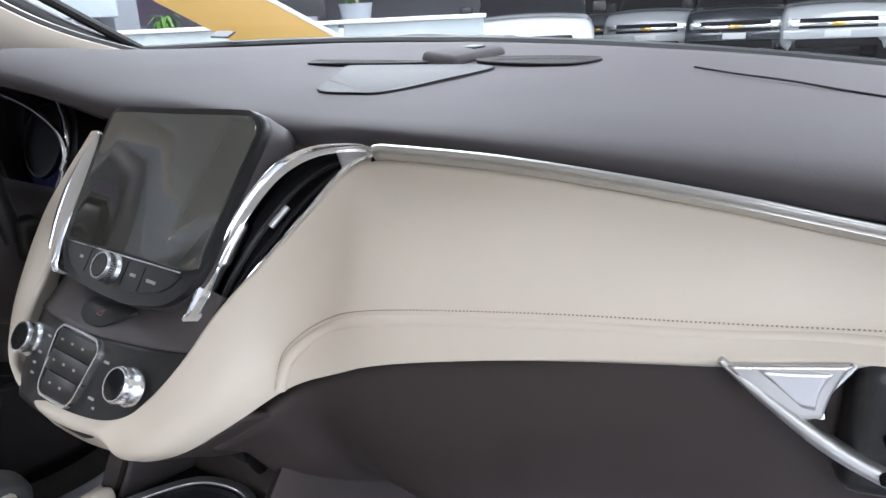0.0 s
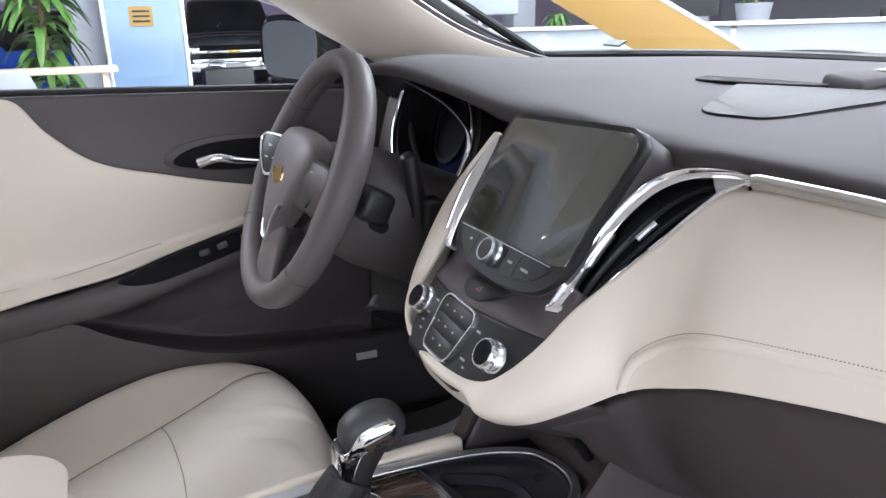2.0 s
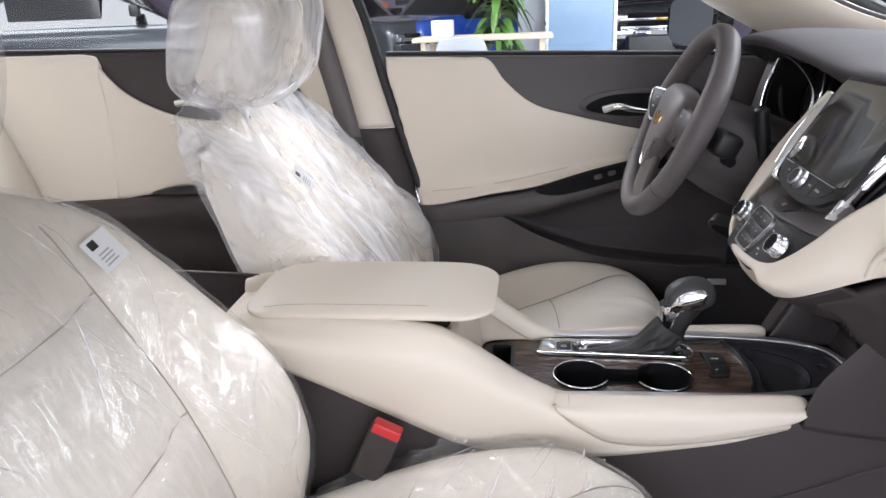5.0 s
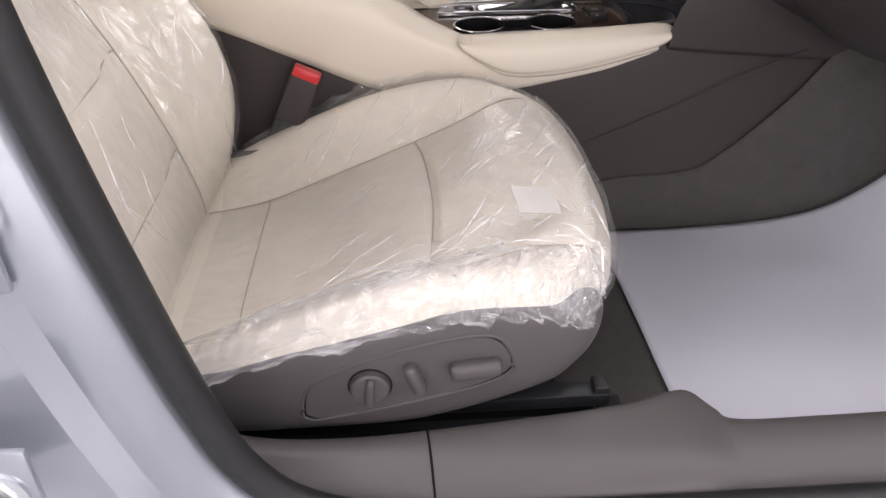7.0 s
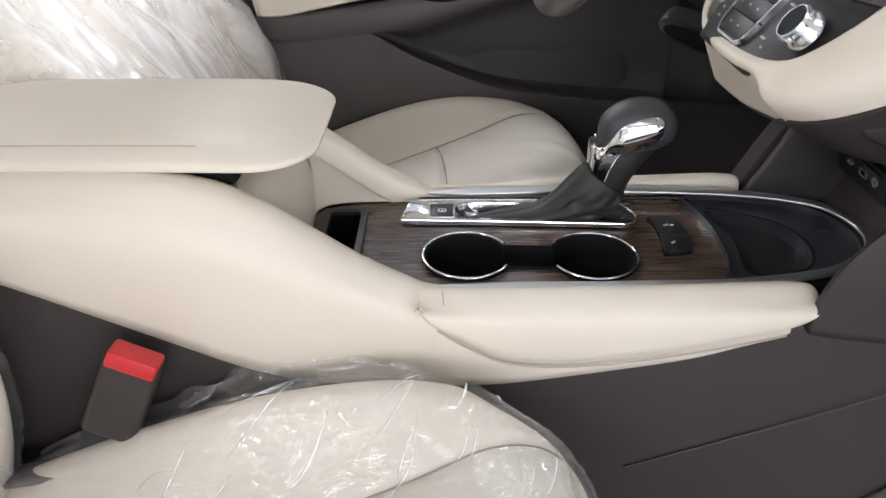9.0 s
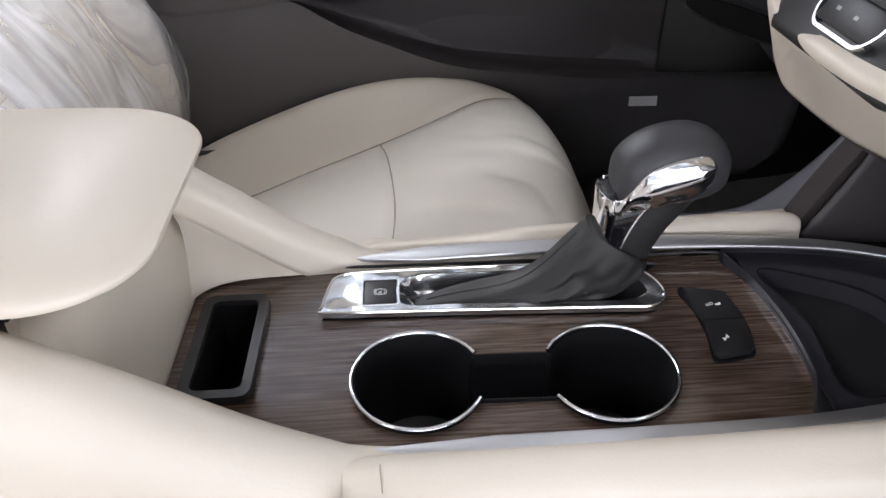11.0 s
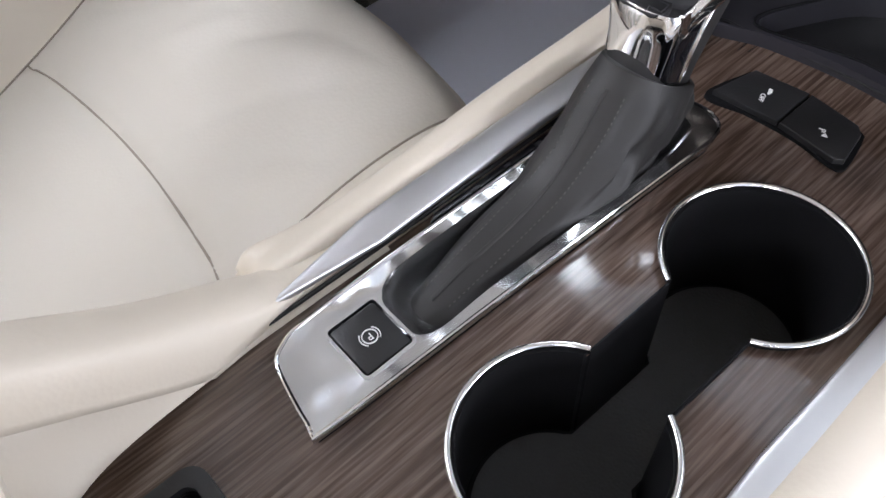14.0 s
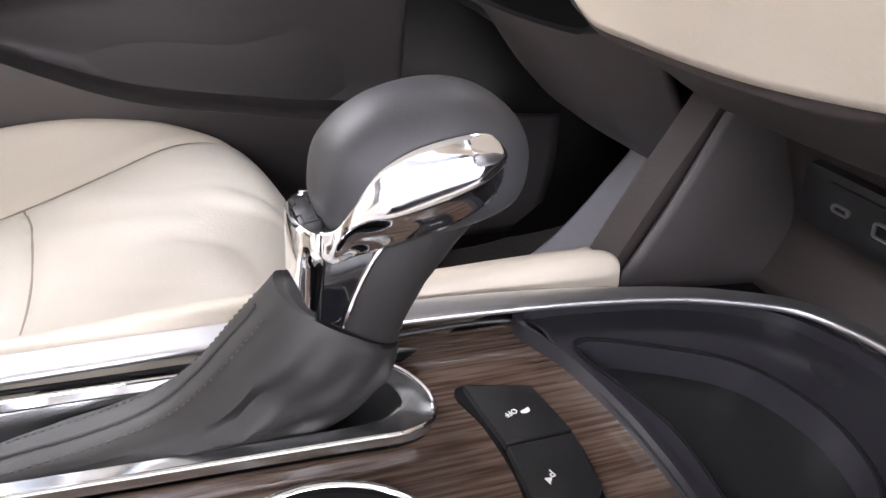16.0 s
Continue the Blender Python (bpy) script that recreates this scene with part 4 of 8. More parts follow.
def side_panel(sx):
    st = []
    for y, zt, zl, xt in ((-0.53, 0.722, 0.70, 0.082), (-0.46, 0.736, 0.687, 0.094), (-0.38, 0.741, 0.662, 0.099), (-0.26, 0.742, 0.609, 0.100), (-0.19, 0.733, 0.577, 0.100), (-0.15, 0.714, 0.562, 0.100), (-0.11, 0.688, 0.554, 0.099), (-0.07, 0.661, 0.550, 0.098), (-0.035, 0.643, 0.549, 0.098), (-0.01, 0.633, 0.549, 0.097), (0.055, 0.630, 0.553, 0.097), (0.15, 0.626, 0.570, 0.097), (0.21, 0.618, 0.583, 0.097), (0.25, 0.618, 0.5965, 0.097), (0.275, 0.624, 0.6050, 0.097), (0.2885, 0.630, 0.6120, 0.097)):
        bow = 0.014 * max(0.0, min(1.0, (zt - 0.64) / 0.1))
        st.append([(sx * (xt - 0.020), y, zt - 0.030), (sx * (xt - 0.014), y, zt - 0.004), (sx * xt, y, zt), (sx * (xt + 0.014 + bow * 0.3), y, zt - 0.010), (sx * (xt + 0.024 + bow), y, zt * 0.65 + zl * 0.35), (sx * (0.124 + bow * 0.3), y, zl)])
    return ribs(st, 90, 24)


for sx in (1, -1):
    part("side_panel", side_panel(sx), CREAM, con, "smooth cream leather side", thick=0.004)
    pad_st = []
    for y, zt, zl in ((-0.024, 0.6335 if sx > 0 else 0.622, 0.630 if sx > 0 else 0.610), (-0.014, 0.6345 if sx > 0 else 0.6325, 0.616), (0.012, 0.6350, 0.601), (0.055, 0.6355, 0.582), (0.12, 0.6375, 0.581), (0.19, 0.6400, 0.592), (0.255, 0.6440, 0.608), (0.285, 0.6452, 0.616), (0.300, 0.6445, 0.623), (0.308, 0.6430, 0.630), (0.3125, 0.6400, 0.6335)):
        zt += 0.0 if sx > 0 else 0.007 * min(1.0, max(0.0, (y - 0.02) / 0.10))
        pad_st.append([(sx * (0.090 if sx > 0 else 0.093), y, zt - 0.018), (sx * (0.0915 if sx > 0 else 0.0955), y, zt - 0.003), (sx * 0.102, y, zt + 0.001), (sx * 0.115, y, zt - 0.006), (sx * 0.124, y, zt * 0.6 + zl * 0.4), (sx * 0.127, y, zl + 0.004), (sx * 0.121, y, zl - 0.002)])
    kp = part("knee_pad", ribs(pad_st, 60, 20), CREAM, con, "padded cream knee rest", thick=0.004)
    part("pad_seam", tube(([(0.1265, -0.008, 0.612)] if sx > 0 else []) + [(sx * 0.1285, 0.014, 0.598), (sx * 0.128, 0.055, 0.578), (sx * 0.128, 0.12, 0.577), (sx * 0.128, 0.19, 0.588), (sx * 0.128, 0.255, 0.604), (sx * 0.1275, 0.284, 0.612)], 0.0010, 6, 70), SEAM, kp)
    if sx > 0:
        part("pad_stitch", tube([(0.0975, -0.004, 0.6335), (0.104, -0.004, 0.6358), (0.115, -0.003, 0.6300)], 0.0004, 5, 16), SEAM, kp)
    # brown lower flank of the tunnel
    fl = []
    for y, zt, zb in ((-0.80, 0.71, 0.38), (-0.50, 0.702, 0.36), (-0.413, 0.681, 0.34), (-0.258, 0.611, 0.33), (-0.124, 0.557, 0.32), (0.0, 0.553, 0.31), (0.057, 0.556, 0.31), (0.17, 0.582, 0.31), (0.286, 0.6085, 0.31), (0.36, 0.64, 0.31), (0.50, 0.70, 0.32), (0.80, 0.74, 0.36)):
        fl.append([(sx * 0.112, y, zt + 0.012), (sx * 0.120, y, zt), (sx * 0.123, y, zt * 0.7 + zb * 0.3), (sx * 0.127, y, zt * 0.35 + zb * 0.65), (sx * 0.138, y, zb)])
    part("tunnel_flank", ribs(fl, 60, 16), BROWN, con, "grey-brown lower side", thick=0.004)
    part("flank_joint", tube([(sx * 0.1265, 0.17, 0.452), (sx * 0.126, 0.25, 0.485), (sx * 0.1275, 0.337, 0.524), (sx * 0.131, 0.43, 0.572), (sx * 0.136, 0.52, 0.61)], 0.0009, 6, 30), BLACK, con)
    # fin that ties console and dash
    w = 0.017 if sx > 0 else 0.0
    fin = [[(sx * 0.1095, 0.330 - w, 0.618), (sx * 0.1105, 0.356 - w, 0.675), (sx * 0.1115, 0.386 - w * 0.3, 0.735), (sx * 0.114, 0.41, 0.790)], [(sx * 0.1100, 0.314 - w * 0.5, 0.618), (sx * 0.1110, 0.341 - w, 0.675), (sx * 0.1125, 0.371 - w * 0.3, 0.735), (sx * 0.117, 0.395, 0.790)], [(sx * 0.1185, 0.307 - w * 0.4, 0.618), (sx * 0.1200, 0.334 - w, 0.675), (sx * 0.1215, 0.363 - w * 0.3, 0.735), (sx * 0.127, 0.387, 0.790)], [(sx * 0.1270, 0.313 - w * 0.4, 0.612), (sx * 0.1290, 0.341 - w, 0.675), (sx * 0.1305, 0.370 - w * 0.3, 0.735), (sx * 0.136, 0.394, 0.790)], [(sx * 0.132, 0.45, 0.600), (sx * 0.139, 0.46, 0.66), (sx * 0.143, 0.47, 0.73), (sx * 0.151, 0.48, 0.80)], [(sx * 0.133, 0.70, 0.58), (sx * 0.142, 0.70, 0.66), (sx * 0.15, 0.70, 0.73), (sx * 0.16, 0.70, 0.80)]]
    part("dash_bracket", sheet(fin, 24, 24), BROWN, con, thick=0.003)
    part("bracket_inside", sheet([[(sx * 0.1085, 0.318, 0.622), (sx * 0.1095, 0.345, 0.675), (sx * 0.111, 0.375, 0.745)], [(sx * 0.104, 0.40, 0.622), (sx * 0.105, 0.41, 0.675), (sx * 0.106, 0.42, 0.745)], [(sx * 0.100, 0.44, 0.622), (sx * 0.100, 0.445, 0.675), (sx * 0.100, 0.45, 0.745)]], 16, 16), BROWN_LIT, con, thick=0.003)

# wood deck with its openings
deck = smooth2([(-0.062, -0.136), (-0.03, -0.143), (0.03, -0.143), (0.062, -0.136), (0.078, -0.115), (0.086, -0.06), (0.087, 0.05), (0.087, 0.16), (0.085, 0.247), (0.05, 0.257), (0.0, 0.260), (-0.05, 0.256), (-0.080, 0.247), (-0.081, 0.16), (-0.081, 0.05), (-0.082, -0.06), (-0.077, -0.115)], 140)
RC, FC, RR = (0.034, 0.018), (0.035, 0.136), 0.0395


def cup_outline(r, w):
    """Both cup circles joined by the slot between them."""
    a = math.degrees(math.asin(w / r))
    rear = [(RC[0] + r * math.cos(radians(k)), RC[1] + r * math.sin(radians(k))) for k in np.linspace(90 + a, 450 - a, 48)]
    front = [(FC[0] + r * math.cos(radians(k)), FC[1] + r * math.sin(radians(k))) for k in np.linspace(-90 + a, 270 - a, 48)]
    return rear + front


cups = cup_outline(RR, 0.019)
bin_o, bin_i = rrect(0.096, 0.044, 0.008, -0.003, -0.1035), rrect(0.083, 0.031, 0.005, -0.003, -0.103)
plate = smooth2([(-0.060, -0.040), (-0.031, -0.045), (-0.0275, -0.041), (-0.0245, 0.05), (-0.0205, 0.15), (-0.0195, 0.176), (-0.025, 0.187), (-0.040, 0.189), (-0.058, 0.180), (-0.069, 0.155), (-0.0715, 0.05), (-0.0705, -0.02), (-0.067, -0.034)], 100)
well = smooth2([(-0.061, 0.012), (-0.033, 0.010), (-0.0305, 0.05), (-0.027, 0.14), (-0.028, 0.168), (-0.035, 0.178), (-0.050, 0.174), (-0.062, 0.155), (-0.0655, 0.05)], 80)
sw_out = smooth2([(-0.043, 0.203), (-0.020, 0.206), (0.005, 0.2065), (0.026, 0.203), (0.031, 0.207), (0.027, 0.228), (0.022, 0.232), (-0.005, 0.2365), (-0.034, 0.233), (-0.038, 0.229)], 70)
shrink = lambda o, k: [(sum(u for u, _ in o) / len(o) * (1 - k) + u * k, sum(v for _, v in o) / len(o) * (1 - k) + v * k) for u, v in o]
part("wood_deck", holed(deck, [cups, shrink(bin_o, 0.97), shrink(plate, 0.985), shrink(sw_out, 0.97)], TOP, -0.004, 0.0), WOOD, con, "glossy dark striped wood trim", smooth=False)
part("deck_underside", slab(deck, TOP, -0.105, -0.100), BLACK_SOFT, con)
part("deck_border", tube([TOP @ Vector((u, v, -0.0006)) for u, v in deck], 0.0011, 8, 160, closed=True), BLACK, con)


# cup holders
ch = thing("cup_holder", "deep black double cup holder with a thin chrome rim", "cup holder", (0.034, 0.077, 0.58))
part("cup_wall", ring_wall(cup_outline(RR - 0.0012, 0.0195), cup_outline(RR + 0.001, 0.0185), TOP, -0.078, -0.001), BLACK_SOFT, ch)
part("cup_floor", slab(cups, TOP, -0.084, -0.076), BLACK_SOFT, ch)
part("rubber_mat", slab(cup_outline(RR - 0.004, 0.0165), TOP, -0.077, -0.0735, 0.001), MAT_RUBBER, ch, "dimpled rubber mat")
rim_o = cup_outline(RR + 0.0012, 0.0190)
part("chrome_rim", tube([TOP @ Vector((u, v, 0.0006)) for u, v in rim_o[:48]], 0.0014, 10, 90, flat=0.8), CHROME, ch, "thin chrome rim")
part("chrome_rim", tube([TOP @ Vector((u, v, 0.0006)) for u, v in rim_o[48:]], 0.0014, 10, 90, flat=0.8), CHROME, ch, "thin chrome rim")

# rear bin
bn = thing("console_bin", "narrow open black bin in the wood deck", "storage bin", (-0.003, -0.108, 0.60))
part("bin_frame", holed(bin_o, [bin_i], TOP, -0.003, 0.003), BLACK, bn)
part("bin_wall", ring_wall(shrink(bin_i, 0.98), shrink(bin_i, 1.02), TOP, -0.070, -0.001), BLACK_SOFT, bn)
part("bin_floor", slab(bin_i, TOP, -0.074, -0.070), BLACK_SOFT, bn)

# bright shifter plate with the parking brake switch
pl_ = thing("shifter_plate", "polished silver shifter plate with a parking brake button", "trim plate", (-0.046, 0.07, 0.63))
part("plate", holed(plate, [well, rrect(0.0268, 0.0236, 0.002, -0.0465, -0.0055)], TOP, -0.002, 0.0030), POLISHED, pl_, "polished silver plate", smooth=False)
part("plate_rim", tube([TOP @ Vector((u, v, 0.0028)) for u, v in plate], 0.0010, 8, 140, closed=True), CHROME, pl_)
part("well_wall", skin([[TOP @ Vector((u, v, h)) for u, v in shrink(well, k)] for k, h in ((1.015, 0.0030), (0.985, 0.0016), (0.93, -0.0035), (0.85, -0.009), (0.74, -0.0125), (0.6, -0.0135))], True), POLISHED, pl_, "sloped polished well")
part("well_floor", slab(shrink(well, 0.96), TOP, -0.022, -0.0138), BLACK_SOFT, pl_)
pb = part("brake_button", rbox((0.0255, 0.0225, 0.008), TOP @ Matrix.Translation((-0.0465, -0.0055, -0.0006)), 0.0015, 2), BLACK, pl_, "black parking brake button")
part("button_surround", ring_wall(rrect(0.0268, 0.0236, 0.002, -0.0465, -0.0055), rrect(0.0295, 0.0262, 0.003, -0.0465, -0.0055), TOP, 0.001, 0.0036), SATIN, pl_)
BTN = TOP @ Matrix.Translation((-0.0465, -0.0055, 0.0036)) @ Matrix.Rotation(radians(-90), 4, "Z")
letters("P", 0.0046, BTN, WHITE, pb)
part("symbol_ring", ring_wall(circle(0.0030, n=28), circle(0.0034, n=28), BTN, -0.0003, 0.0003), WHITE, pb)
for s in (0, 180):
    a0, a1 = circle(0.0041, n=12, a0=s - 45, a1=s + 45), circle(0.0045, n=12, a0=s - 45, a1=s + 45)
    part("symbol_arc", slab(a0 + a1[::-1], BTN, -0.0003, 0.0003), WHITE, pb)
part("shift_strip", slab([(-0.0775, 0.055), (-0.0745, 0.050), (-0.0735, 0.10), (-0.0710, 0.160), (-0.062, 0.186), (-0.068, 0.196), (-0.0765, 0.17)], TOP, 0.0, 0.0012), PIANO, pl_, "gloss black gear strip")
for k in range(5):
    part("print_bar", rbox((0.0018, 0.0042, 0.0004), TOP @ Matrix.Translation((-0.0752, 0.078 + 0.020 * k, 0.0014)), 0), STEEL, pl_)

# two-switch pod
pod = thing("switch_pod", "pair of matt black switches set in the wood deck", "switch", (-0.005, 0.218, 0.632))
SWM = TOP @ Matrix.Translation((0, 0, -0.0012))
part("pod_tray", slab(sw_out, SWM, -0.006, -0.001), BLACK_SOFT, pod)
for lo_u, hi_u, nm in ((-1, -0.0062, "traction_switch"), (-0.0050, 1, "parking_aid_switch")):
    o = [(-0.0405, 0.2055), (-0.0062, 0.2078), (-0.0062, 0.2352), (-0.0345, 0.2322)] if lo_u < -0.5 else [(-0.0050, 0.2078), (0.0250, 0.2045), (0.0288, 0.2075), (0.0255, 0.2270), (0.0215, 0.2312), (-0.0050, 0.2352)]
    sb = part(nm, slab(o, SWM, -0.004, 0.0022, 0.0008), BLACK, pod)
    if nm.startswith("traction"):
        letters("OFF", 0.0034, SWM @ Matrix.Translation((-0.0205, 0.2165, 0.0024)) @ Matrix.Rotation(radians(-72), 4, "Z"), WHITE, sb)
        sm = SWM @ Matrix.Translation((-0.0205, 0.2225, 0.0024)) @ Matrix.Rotation(radians(-72), 4, "Z")
        part("car_symbol", slab([(0.6 * a, 0.6 * b) for a, b in ((-0.0035, 0), (-0.0025, 0.0022), (0.0005, 0.0026), (0.0035, 0.0010), (0.0035, -0.0005), (-0.003, -0.0008))], sm, -0.0002, 0.0003), WHITE, sb)
    else:
        letters("P", 0.0046, SWM @ Matrix.Translation((0.0115, 0.2165, 0.0024)) @ Matrix.Rotation(radians(-72), 4, "Z"), WHITE, sb)
        sm = SWM @ Matrix.Translation((0.0142, 0.2152, 0.0024)) @ Matrix.Rotation(radians(-72), 4, "Z")
        part("cone_symbol", slab([(-0.0008, -0.0004), (0.0016, -0.0016), (0.0016, 0.0012)], sm, -0.0002, 0.0003), WHITE, sb)

# bright side rail that sweeps round the front tray
rail = thing("console_rail", "satin silver rail round the console tray", "trim rail", (-0.085, 0.2, 0.64))
rl = [(-0.0860, -0.026, 0.0030), (-0.0865, 0.05, 0.006), (-0.086, 0.15, 0.008), (-0.083, 0.24, 0.008), (-0.074, 0.31, 0.008), (-0.060, 0.352, 0.009), (-0.038, 0.383, 0.010), (0.004, 0.397, 0.010), (0.038, 0.388, 0.010), (0.060, 0.364, 0.009), (0.076, 0.33, 0.007), (0.0855, 0.25, 0.003), (0.0885, 0.15, 0.002), (0.089, 0.05, 0.001), (0.089, -0.02, 0.0005)]
rows = []
path = spline([TOP @ Vector(q) for q in rl], 160)
for i, q in enumerate(path):
    d = (path[min(i + 1, 159)] - path[max(i - 1, 0)]).normalized()
    a = d.cross(Vector((0, 0, 1))).normalized()
    b = a.cross(d)
    w, h = 0.0008 + interp(((0, 0.0074), (40, 0.0070), (62, 0.0050), (110, 0.0046), (159, 0.0060)), i) * min(1.0, i / 9, (159 - i) / 14), 0.0021
    rows.append([q + a * w * math.copysign(abs(math.cos(k)) ** 0.4, math.cos(k)) + b * h * math.copysign(abs(math.sin(k)) ** 0.7, math.sin(k)) for k in [j * math.tau / 20 for j in range(20)]])
part("side_blade", skin(rows[:62], True, caps=True), ALUMINIUM, rail, "flat satin side blade")
part("tray_hoop", skin(rows[61:], True, caps=True), ALUMINIUM, rail, "satin hoop round the tray")

# gloss black front tray
TRAYM = material("satin_black_tray", (0.030, 0.029, 0.035), 0.30, grain=0.05, grain_size=0.0012, tint=0.15)
tr = thing("console_tray", "satin black open tray with a rubber pad", "storage tray", (0, 0.32, 0.62))
tro = smooth2([(-0.078, 0.250), (-0.04, 0.258), (0.0, 0.262), (0.045, 0.259), (0.081, 0.250), (0.072, 0.32), (0.056, 0.360), (0.034, 0.383), (0.0, 0.392), (-0.042, 0.379), (-0.064, 0.351), (-0.076, 0.31)], 90)
tri_ = smooth2([(-0.058, 0.266), (0.0, 0.276), (0.062, 0.272), (0.060, 0.315), (0.046, 0.335), (0.012, 0.345), (-0.024, 0.335), (-0.046, 0.305)], 70)
part("tray_rim", holed(tro, [tri_], TOP, -0.008, -0.002), TRAYM, tr, smooth=False)
part("tray_slope", ring_wall(shrink(tri_, 0.97), tri_, TOP, -0.016, -0.002), TRAYM, tr)
part("tray_pad", slab(tri_, TOP, -0.022, -0.016), BLACK, tr, "matt rubber pad")
part("tray_lip", tube([TOP @ Vector((u, v, -0.0015)) for u, v in tri_], 0.0008, 8, 100, closed=True), BLACK_SOFT, tr)
part("tray_base", slab(rrect(0.226, 0.20, 0.01, 0.0, 0.345), TOP, -0.022, -0.0225 + 0.005), BLACK, tr)
part("tray_wall", ring_wall(tro, shrink(tro, 1.05), TOP, -0.010, 0.004), TRAYM, tr)

# socket panel at the back of the niche
sk = thing("socket_panel", "black panel with two charging ports and an audio jack", "socket panel", (-0.02, 0.41, 0.69))
part("niche_back", ribs([[(x, 0.415, 0.62), (x, 0.428, 0.66), (x, 0.412, 0.70), (x, 0.390, 0.745)] for x in (-0.11, -0.05, 0.0, 0.05, 0.11)], 20, 16), BROWN, sk, thick=0.004)
SOCK = frame_at((-0.037, 0.4055, 0.6885), (1, 0, 0), (0, -0.93, -0.20))
part("panel_plate", slab(rrect(0.092, 0.033, 0.003), SOCK, -0.006, 0.003, 0.001), BLACK, sk)
part("panel_brow", slab(rrect(0.070, 0.0035, 0.0015, 0.004, 0.0105), SOCK, 0.002, 0.0048, 0.001), BLACK, sk)
for u, w, h, nm in ((-0.021, 0.0105, 0.0042, "port"), (0.005, 0.0145, 0.0078, "port")):
    p_ = part(nm, ring_wall(rrect(w - 0.003, h - 0.0016, 0.001, u, 0), rrect(w, h, 0.0018, u, 0), SOCK, 0.001, 0.0046), ALUMINIUM, sk)
    part("port_inside", slab(rrect(w - 0.003, h - 0.0016, 0.001, u, 0), SOCK, 0.001, 0.0034), BLACK_SOFT, p_)
part("audio_jack", lathe(((0.0028, 0.001), (0.0028, 0.0045), (0.0048, 0.0045), (0.0052, 0.001)), SOCK @ Matrix.Translation((0.027, 0.001, 0)), 24), ALUMINIUM, sk)
part("power_socket", lathe(((0.0125, 0.0), (0.0125, 0.006), (0.010, 0.007), (0, 0.007)), SOCK @ Matrix.Translation((0.066, -0.004, 0)), 28), BLACK_SOFT, sk)

# padded armrest lid
ar = thing("armrest_lid", "cream leather armrest lid with a stitched edge", "armrest", (0, -0.3, 0.79))
rows = []
for k in range(61):
    f = 0.5 - 0.5 * math.cos(math.pi * k / 60)
    y = -0.475 + 0.367 * f
    dr_, df_ = f * 0.367, (1 - f) * 0.367
    plan = min(math.sqrt(max(0.0, 1 - (1 - min(1, dr_ / 0.05)) ** 2)), math.sqrt(max(0.0, 1 - (1 - min(1, df_ / 0.055)) ** 2)))
    up_ = min(1 - 0.80 * (1 - min(1, dr_ / 0.11)) ** 2, 1 - 0.88 * (1 - min(1, df_ / 0.115)) ** 2.6)
    w, hu, hl, zc = 0.101 * (0.50 + 0.50 * plan), 0.0150 * up_, 0.0065 * (0.25 + 0.75 * plan), 0.7455 - 0.006 * (1 - f) ** 2
    rows.append([(w * math.copysign(abs(math.cos(a)) ** 0.5, math.cos(a)), y, zc + (hu * math.sin(a) ** 0.85 if math.sin(a) > 0 else -hl * abs(math.sin(a)) ** 0.5)) for a in [j * math.tau / 64 for j in range(64)]])
lid = part("lid_pad", skin(rows, True, caps=True), CREAM, ar)


def lid_top(x, y):
    """Height of the lid's skin at a place, from its nearest cross section."""
    r = min(rows, key=lambda q: abs(q[0][1] - y))
    up_half = sorted(q for q in r if q[2] >= r[0][2] - 1e-6)
    for a, b in zip(up_half, up_half[1:]):
        if a[0] <= x <= b[0]:
            return a[2] + (b[2] - a[2]) * (x - a[0]) / max(1e-6, b[0] - a[0])
    return r[0][2]


part("lid_seam", tube([(x, y, lid_top(x, y) + 0.0002) for x, y in [(0.082, -0.44 + 0.02 * q) for q in range(13)]], 0.0005, 5, 90), SEAM, lid)
part("lid_base", rbox((0.17, 0.29, 0.02), Matrix.Translation((0, -0.315, 0.732)), 0.008, 3), BLACK_SOFT, ar)
part("rear_bank", sheet([[(-0.079, 0.03, 0.6265), (-0.079, -0.02, 0.6265), (-0.078, -0.06, 0.6265), (-0.073, -0.109, 0.6265), (-0.059, -0.132, 0.6265), (-0.03, -0.139, 0.6265), (0.03, -0.139, 0.6265), (0.059, -0.132, 0.6265), (0.074, -0.109, 0.6265), (0.082, -0.06, 0.6265), (0.084, -0.02, 0.6265)], [(-0.088, 0.03, 0.629), (-0.090, -0.02, 0.632), (-0.0915, -0.068, 0.642), (-0.090, -0.122, 0.655), (-0.078, -0.155, 0.675), (-0.035, -0.168, 0.690), (0.035, -0.168, 0.690), (0.078, -0.155, 0.675), (0.090, -0.122, 0.655), (0.093, -0.068, 0.642), (0.093, -0.02, 0.632)], [(-0.096, 0.03, 0.629), (-0.097, -0.02, 0.635), (-0.098, -0.07, 0.660), (-0.0985, -0.115, 0.684), (-0.098, -0.16, 0.716), (-0.05, -0.185, 0.735), (0.05, -0.185, 0.735), (0.098, -0.16, 0.716), (0.0985, -0.115, 0.684), (0.098, -0.07, 0.660), (0.0975, -0.02, 0.635)]], 70, 14), CREAM, con, "cream slope up to the armrest")
part("console_top", ribs([[(-0.086, y, z - 0.02), (-0.04, y, z - 0.018), (0.04, y, z - 0.018), (0.086, y, z - 0.02)] for y, z in ((-0.53, 0.722), (-0.40, 0.735), (-0.25, 0.74), (-0.17, 0.735), (-0.145, 0.69), (-0.135, 0.640))], 30, 8), CREAM, con, thick=0.004)

